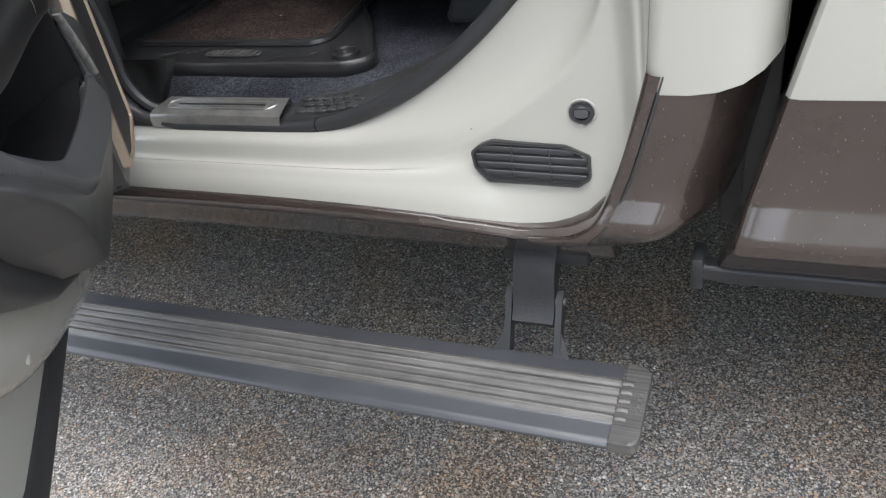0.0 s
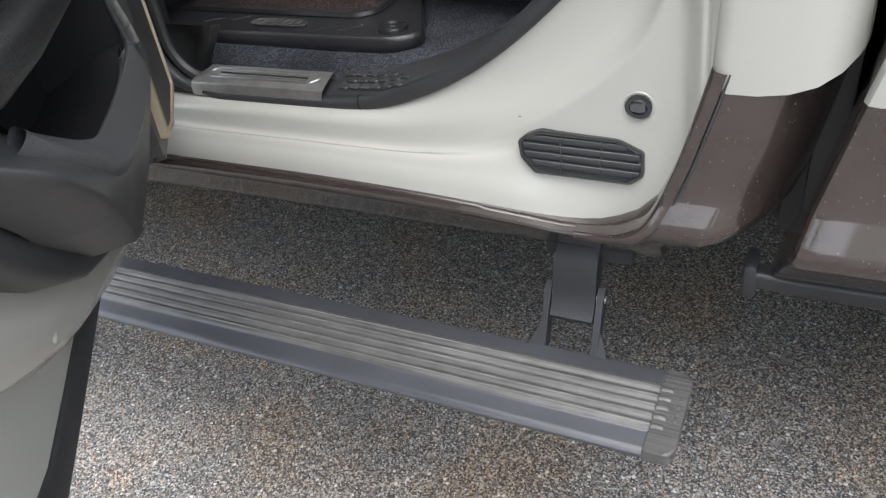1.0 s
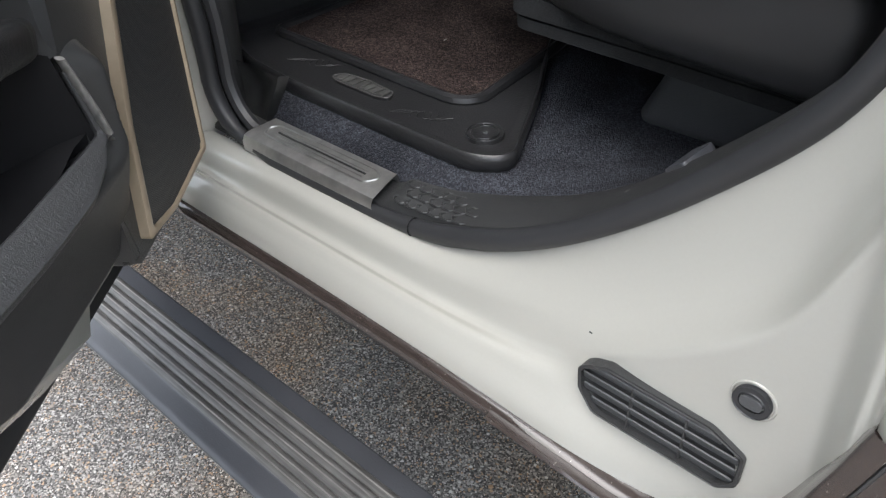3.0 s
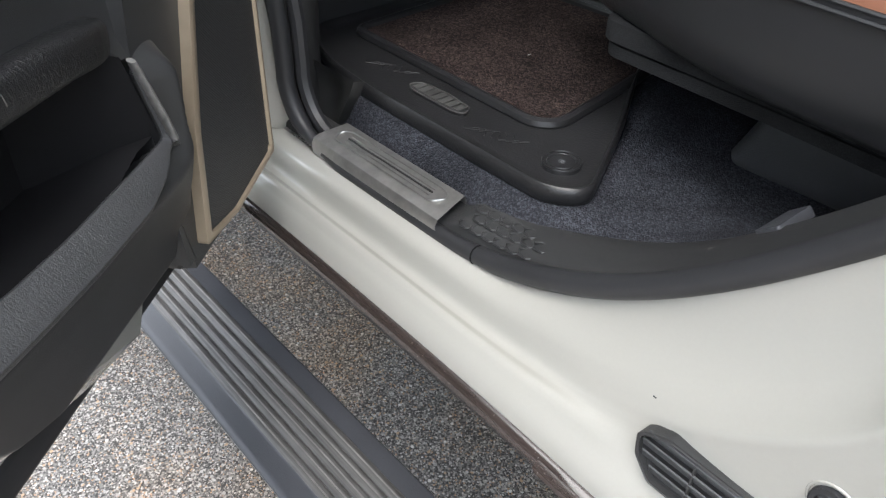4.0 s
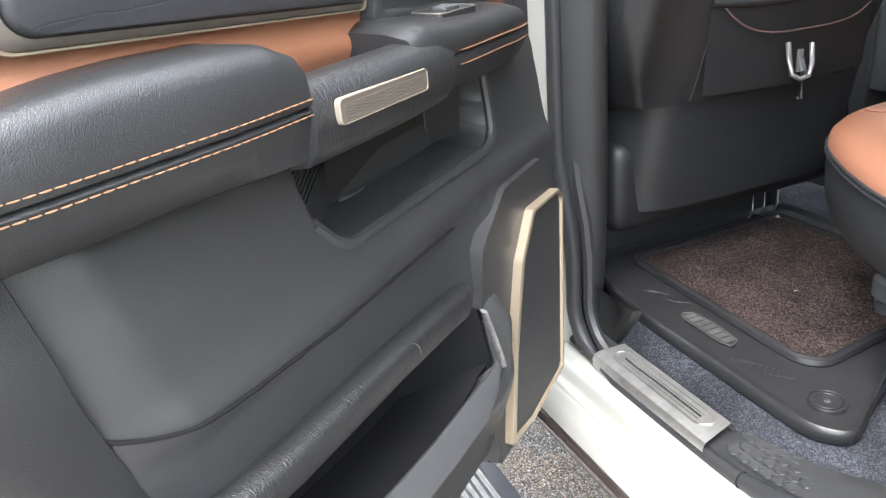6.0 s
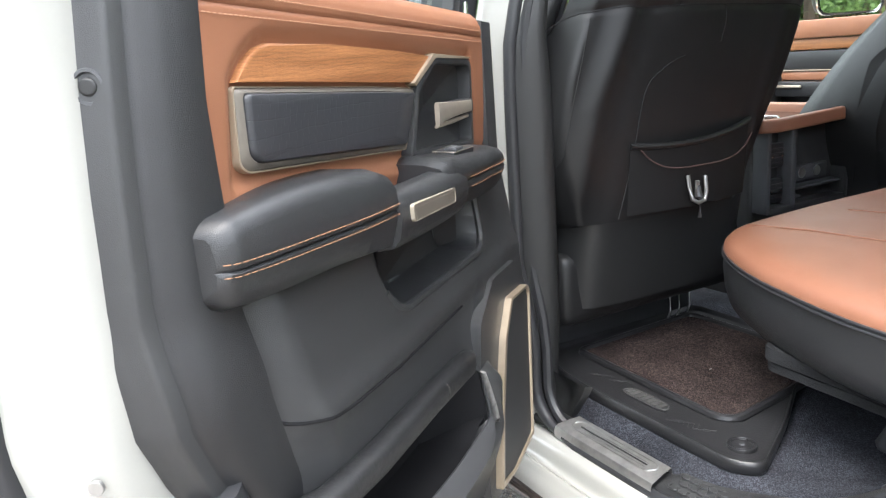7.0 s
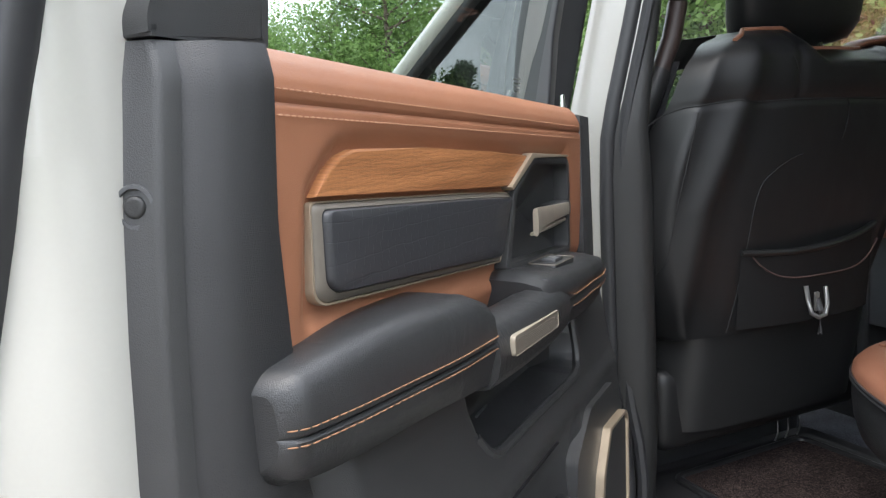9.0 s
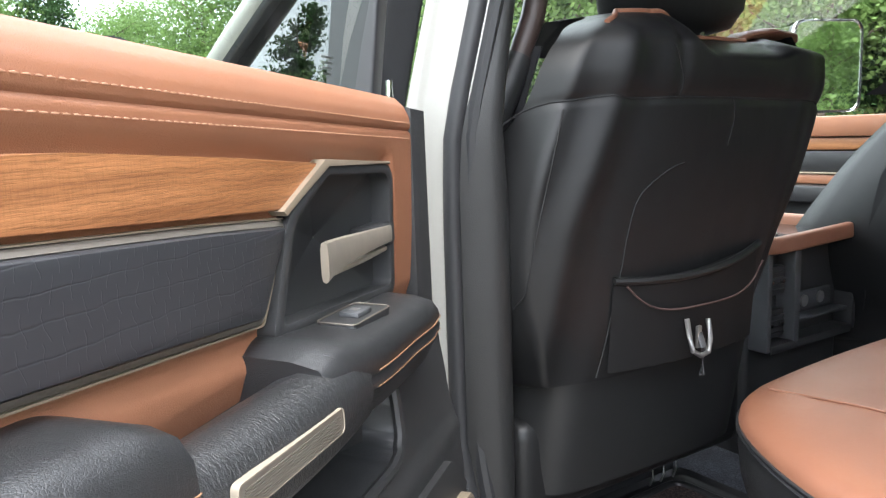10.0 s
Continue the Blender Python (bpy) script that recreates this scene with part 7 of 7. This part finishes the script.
    part("hook_tongue", box(0.010, 0.015, 0.351, 0.361, 1.116, 1.150, 0.0015), STEEL, seat, "flat tongue of the bag hook", m=T)
    part("hook_tab", sweep([(0.012, 0.358, 1.14), (0.02, 0.358, 1.118), (0.018, 0.358, 1.075)], ring(0.006, 8, 0.5)), PLASTIC_GREY, seat, "hook tab", m=T)
    # hard lower shell
    rr = []
    for z in np.linspace(0.90, 1.09, 10):
        rr.append([(-0.075 + 0.035 * (z - 0.90) / 0.19 - 0.03 * abs(s) ** 4 - 0.17 * abs(s) ** 14, 0.365 + 0.262 * s, z) for s in np.linspace(-1, 1, 41)])
    part("seat_shell", grid(rr), PILLAR, seat, "charcoal plastic lower shell of the seat", 60, T)
    part("seat_cushion_side", box(-0.75, -0.10, 0.10, 0.63, 0.86, 1.02, 0.03, 3), SEAT_BLACK, seat, "black seat cushion", m=T)
    part("seat_riser", box(-0.62, -0.22, 0.14, 0.59, 0.705 - dz, 0.87, 0.015), RUBBER, seat, "black seat riser", m=T)
    for y in (0.50, 0.53, 0.565):
        part("seat_wire", sweep([(-0.215, y, 0.752), (-0.20, y, 0.79), (-0.205, y + 0.004, 0.825)], ring(0.0018, 6)), STEEL, seat, "bright seat wire", m=T)
    part("seat_rail", sweep([(-0.24, 0.17, 0.755), (-0.225, 0.168, 0.785), (-0.23, 0.166, 0.80)], ring(0.003, 6)), STEEL, seat, "bright end of the seat rail", m=T)
    # headrest
    rows = []
    for z, hw, x0 in ((1.585, 0.06, -0.10), (1.60, 0.125, -0.08), (1.63, 0.145, -0.068), (1.70, 0.152, -0.060), (1.76, 0.145, -0.058), (1.80, 0.12, -0.065), (1.815, 0.05, -0.09)):
        rows.append([(x0 - 0.05 + 0.05 * math.copysign(abs(math.cos(a)) ** 0.6, math.cos(a)), 0.447 + 1.02 * hw * math.copysign(abs(math.sin(a)) ** 0.6, math.sin(a)), z) for a in np.linspace(0, 2 * math.pi, 33)[:-1]])
    bm = grid(rows, closed_v=True)
    bm.verts.ensure_lookup_table()
    cap(bm, [bm.verts[i] for i in range(32)])
    cap(bm, [bm.verts[len(bm.verts) - 32 + i] for i in range(32)][::-1])
    part("headrest", bm, SEAT_BLACK, seat, "black leather headrest", 60, T)
    for y in (0.415, 0.49):
        part("headrest_post", sweep([(-0.098, y, 1.54), (-0.098, y, 1.592)], ring(0.006, 8)), CHROME, seat, "chrome headrest post", m=T)
    return seat


build_seat(0, 0, 0, "black leather driver's seat seen from behind, tan piping")
build_seat(0.04, 1.02, -0.06, "black leather passenger seat")


def build_mat():
    """Moulded rubber floor mat with raised rim, loop carpet insert, badge and round fastener."""
    out = rounded([(-0.222, 0.160), (-0.190, 0.124), (-0.115, 0.092), (0.005, 0.077), (0.345, 0.074), (0.384, 0.104), (0.307, 0.258), (0.212, 0.415), (0.14, 0.60), (-0.22, 0.60)], [0.015, 0.02, 0.05, 0.05, 0.03, 0.03, 0.05, 0.05, 0.03, 0.03], 5)
    inn = rounded([(-0.172, 0.196), (0.222, 0.183), (0.247, 0.206), (0.226, 0.385), (0.195, 0.555), (-0.185, 0.550)], [0.02, 0.025, 0.02, 0.04, 0.03, 0.03], 5)
    mat = thing("floor_mat", "black rubber floor mat with brown loop carpet insert", "mat", (0.05, 0.3, 0.742))
    z = 0.744
    c = Vector((0.03, 0.34))

    def sc(poly, k):
        return [(c.x + (x - c.x) * k, c.y + (y - c.y) * k) for x, y in poly]
    rows = [[(x, y, z + 0.006) for x, y in sc(out, 0.965)], [(x, y, z + 0.012) for x, y in sc(out, 0.985)], [(x, y, z + 0.020) for x, y in sc(out, 0.996)], [(x, y, z + 0.030) for x, y in out], [(x, y, z + 0.0350) for x, y in sc(out, 0.996)], [(x, y, z + 0.0370) for x, y in sc(out, 0.988)], [(x, y, z + 0.0355) for x, y in sc(out, 0.978)], [(x, y, z + 0.0285) for x, y in sc(out, 0.966)], [(x, y, z + 0.0265) for x, y in sc(out, 0.955)], [(x, y, z + 0.0255) for x, y in sc(out, 0.90)]]
    bm = grid(rows, closed_v=True)
    bm.verts.ensure_lookup_table()
    k = len(out)
    cap(bm, [bm.verts[len(bm.verts) - k + i] for i in range(k)])
    part("rubber_tray", bm, MAT_RUBBER, mat, "", 50)
    part("insert_rim", sweep([(x, y, z + 0.0285) for x, y in inn] + [(inn[0][0], inn[0][1], z + 0.0285)], ring(0.0085, 8), caps=False), MAT_RUBBER, mat, "raised rubber rim round the carpet")
    part("carpet_insert", slab(sc(inn, 0.99), z + 0.02, z + 0.0295, 0.002, axis="z"), RUG, mat, "brown and black loop carpet insert")
    # badge: raised plate with worn unreadable lettering as bars
    m = Matrix.Translation((0.092, 0.139, z + 0.028)) @ pose(0, 0, 0, 0, 0, -1)
    plate = rounded([(-0.058, -0.006), (-0.050, 0.012), (0.0, 0.0165), (0.050, 0.012), (0.058, -0.006), (0.04, -0.013), (-0.04, -0.013)], 0.006)
    badge = part("badge", slab(plate, -0.003, 0.002, 0.001, axis="z"), MAT_RUBBER, mat, "worn rubber badge with raised bars", m=m)
    rim = [(x, y, 0.002) for x, y in plate]
    part("badge_rim", sweep(rim + rim[:1], ring(0.0009, 6), caps=False), PEWTER, badge, m=m)
    for k in range(7):
        x = -0.042 + k * 0.014
        h_ = 0.011 - 0.0028 * abs(k - 3) / 3
        bar = [(x - 0.0055, -h_), (x + 0.0050, -h_), (x + 0.0055, h_ + 0.001), (x - 0.0050, h_ + 0.001)]
        part("letter_bar", slab(rounded(bar, 0.001, 2), 0.001, 0.0036, 0.0006, axis="z"), PEWTER, badge, m=m)
    # fastener
    at = Matrix.Translation((0.311, 0.139, z + 0.028))
    disc = lambda r: [(r * math.cos(a), r * math.sin(a)) for a in np.linspace(0, 6.2832, 33)[:-1]]
    fast = part("fastener", slab(disc(0.024), -0.003, 0.002, 0.001, axis="z"), MAT_RUBBER, mat, "round black mat fastener", m=at)
    for r, h in ((0.023, 0.003), (0.017, 0.0028)):
        p = [(x, y, h) for x, y in disc(r)]
        part("fastener_ring", sweep(p + p[:1], ring(0.0014, 6), caps=False), MAT_RUBBER, fast, m=at)
    part("fastener_hub", slab(disc(0.004), 0.0, 0.0035, 0.001, axis="z"), PLASTIC_GREY, fast, m=at)
    # moulded flourishes on the border
    for x0, y0 in ((-0.04, 0.155), (0.20, 0.13)):
        for k in range(6):
            pts = [(x0 + 0.012 * k - 0.02 + 0.012 * s, y0 + 0.008 * math.sin(3 * s + k) + 0.004 * k - 0.012, z + 0.0275) for s in np.linspace(-1, 1, 7)]
            part("moulded_line", sweep(pts, ring(0.0005, 5)), MAT_RUBBER, mat)
    part("mat_speck", box(0.0705, 0.0725, 0.331, 0.337, z + 0.0295, z + 0.0303, 0), STEP_WEAR_SHEEN, mat)
    return mat


build_mat()


# ---------------------------------------------------------------- surroundings
def leaf_cloud(centres, count, spread, size, rng, droop=0.0):
    verts, faces = [], []
    for _ in range(count):
        c = rng.choice(centres)
        p = Vector(c[:3]) + Vector((rng.gauss(0, 1), rng.gauss(0, 1), rng.gauss(0, 0.8))) * spread * c[3]
        a = Vector((rng.uniform(-1, 1), rng.uniform(-1, 1), rng.uniform(-0.8, 0.5) - droop)).normalized()
        b = a.cross(Vector((rng.uniform(-1, 1), rng.uniform(-1, 1), rng.uniform(-1, 1)))).normalized()
        s = size * rng.uniform(0.6, 1.4)
        k = len(verts)
        verts += [p - a * s, p + b * s * 0.55, p + a * s, p - b * s * 0.55]
        faces.append((k, k + 1, k + 2, k + 3))
    me = bpy.data.meshes.new("crown")
    me.from_pydata([tuple(v) for v in verts], [], faces)
    return me


def limb(bm, a, b, r0, r1):
    one = sweep([a, Vector(a).lerp(Vector(b), 0.5) + Vector((0.05, 0.03, 0)), b], ring(1.0, 7), [r0, (r0 + r1) / 2, r1], up=(0.3, 0.9, 0.1))
    me = bpy.data.meshes.new("limb")
    one.to_mesh(me)
    one.free()
    bm.from_mesh(me)
    bpy.data.meshes.remove(me)


def build_tree(kind, seed, label):
    rng = random.Random(seed)
    tree = thing("conifer_tree" if kind == "conifer" else "broadleaf_tree", label, "tree", (0, 0, 0), "trees round the lot")
    bm = bmesh.new()
    centres = []
    if kind == "conifer":
        h = 15.0
        limb(bm, (0, 0, 0), (0.1, 0, h * 0.95), 0.24, 0.03)
        for k in range(46):
            z = 1.8 + (h - 2.0) * (k / 46.0) ** 0.9
            r = (1 - z / h) ** 0.8 * 3.0 * rng.uniform(0.6, 1.15) + 0.15
            a = rng.uniform(0, 6.283)
            tip = (r * math.cos(a), r * math.sin(a), z - 0.25 * r)
            limb(bm, (0, 0, z), tip, 0.035, 0.008)
            for s in (0.35, 0.6, 0.8, 1.0):
                centres.append((tip[0] * s, tip[1] * s, z - 0.25 * r * s, 0.35 + 0.25 * (1 - z / h)))
        me = leaf_cloud(centres, 8500, 0.75, 0.125, rng, 0.4)
        mat = NEEDLE
    else:
        h = rng.uniform(10, 13)
        limb(bm, (0, 0, 0), (0.3, 0.1, h * 0.8), 0.2, 0.05)
        for k in range(26):
            z = h * rng.uniform(0.22, 0.8)
            a, r = rng.uniform(0, 6.283), rng.uniform(1.2, 3.4) * (1.1 - abs(z / h - 0.5))
            tip = (r * math.cos(a), r * math.sin(a), z + rng.uniform(0.3, 2.0))
            limb(bm, (0.1, 0, z), tip, 0.06, 0.012)
            for s in (0.6, 1.0):
                centres.append((tip[0] * s, tip[1] * s, z + (tip[2] - z) * s, rng.uniform(0.6, 1.2)))
        me = leaf_cloud(centres, 15000, 0.8, 0.088, rng)
        mat = LEAF
    part("trunk", bm, BARK, tree, "grey-brown bark")
    me.materials.append(mat)
    crown = new("crown", me)
    crown.parent = tree
    return tree


def build_trees():
    rng = random.Random(11)
    kinds = [build_tree("conifer", 1, "tall dark green conifer at the lot's edge"), build_tree("conifer", 2, "tall dark green conifer at the lot's edge"), build_tree("broadleaf", 3, "bright green broadleaf tree at the lot's edge"), build_tree("broadleaf", 4, "bright green broadleaf tree at the lot's edge")]
    for k in range(170):
        a = 2 * math.pi * k / 170 + rng.uniform(-0.02, 0.02)
        d = rng.uniform(36, 54)
        x, y = -0.5 + d * math.cos(a), 0.5 + d * math.sin(a)
        if y < -8 and -14 < x < 70 and rng.random() < 0.75:
            continue
        if y > 0 and abs(a - math.pi / 2) < 1.0:
            d *= 0.55
            x, y = -0.5 + d * math.cos(a), 0.5 + d * math.sin(a)
        m = pose(x, y, 0, 0, 0, rng.uniform(0, 360)) @ Matrix.Scale(1, 4)
        src = kinds[rng.choice((0, 1, 2, 2, 3, 3))]
        s = rng.uniform(0.75, 1.2)
        ob = copy_thing(src, m)
        ob.scale = (s, s, s)
    for k, ob in enumerate(kinds):
        ob.matrix_world = pose(-44 - 3 * k, -18 + 6 * k, 0)


build_trees()


def build_verge():
    rows = []
    for r, z in ((33, 0.002), (34, 0.10), (40, 0.25), (70, 1.2), (140, 3.0)):
        rows.append([(r * math.cos(a) * 1.0, r * math.sin(a) * (1.0 if math.sin(a) < 0 else 0.62), z + 0.1 * math.sin(a * 17)) for a in np.linspace(0, 2 * math.pi, 97)[:-1]])
    tagged(part("grass_verge", grid(rows, closed_v=True), FORESTFLOOR), "rough green verge under the trees", "verge", kind="structure")
    # low undergrowth along the edge
    rng = random.Random(8)
    centres = []
    for k in range(420):
        a = rng.uniform(0, 6.283)
        r = rng.uniform(35, 41)
        centres.append((r * math.cos(a), r * math.sin(a) * (1.0 if math.sin(a) < 0 else 0.62), rng.uniform(0.3, 1.8), rng.uniform(0.7, 1.4)))
    me = leaf_cloud(centres, 60000, 0.8, 0.11, rng)
    me.materials.append(LEAF)
    tagged(new("undergrowth", me), "dense green undergrowth at the forest edge", "bushes", kind="stuff")
    rows = []
    for k in range(240):
        a = 2 * math.pi * k / 240
        h = 9 + 5 * noise.noise((math.cos(a) * 6, math.sin(a) * 6, 0)) + 2.5 * noise.noise((math.cos(a) * 30, math.sin(a) * 30, 3))
        low = 0.35 if (math.sin(a) < -0.35 and math.cos(a) > -0.4) else 1.0
        sy = 1.0 if math.sin(a) < 0 else 0.62
        rows.append([(62 * math.cos(a), 62 * math.sin(a) * sy, 0.2), (60 * math.cos(a), 60 * math.sin(a) * sy, h * 0.5 * low), (63 * math.cos(a), 63 * math.sin(a) * sy, h * low)])
    tagged(part("far_woods", grid(rows, closed_u=True), NEEDLE), "distant dark green woods", "woods", kind="stuff")


build_verge()


def build_parked_pickup():
    at = Matrix.Translation((-27.5, -0.65, 0)) @ pose(0, 0, 0, 0, 0, -4)
    th = thing("parked_pickup", "small white pickup parked across the lot", "truck", (-27.5, -0.65, 0))
    side = [(-2.6, 0.45), (2.6, 0.45), (2.65, 0.95), (2.60, 1.12), (0.75, 1.12), (0.35, 1.70), (-0.75, 1.72), (-1.35, 1.15), (-2.5, 1.0), (-2.65, 0.7)]
    part("body", slab(rounded(side, 0.08, 3), -0.85, 0.85, 0.06), WHITE, th, "white painted body", m=at)
    for v in (-0.852, 0.84):
        part("side_window", slab(rounded([(0.25, 1.18), (-0.05, 1.58), (-0.65, 1.60), (-1.05, 1.18)], 0.05), v, v + 0.012, 0), RUBBER, th, "dark side window", m=at)
    part("rear_lamp", box(2.58, 2.66, -0.86, -0.74, 0.75, 1.0, 0.02), material("red_lens", (0.35, 0.03, 0.02), 0.3), th, "red rear lamp", m=at)
    pts = [(0.36 * math.cos(a), 0.36 * math.sin(a)) for a in np.linspace(0, 6.2832, 25)[:-1]]
    for x in (-1.65, 1.6):
        for v in (-0.78, 0.78):
            w = part("wheel", slab(pts, -0.11, 0.11, 0.03), TYRE, th, "black tyre", m=at @ Matrix.Translation((x, v, 0.36)))
            part("rim", slab([(a * 0.6, b * 0.6) for a, b in pts], -0.115, 0.115, 0.01), STEEL, w, "grey rim", m=at @ Matrix.Translation((x, v, 0.36)))


build_parked_pickup()
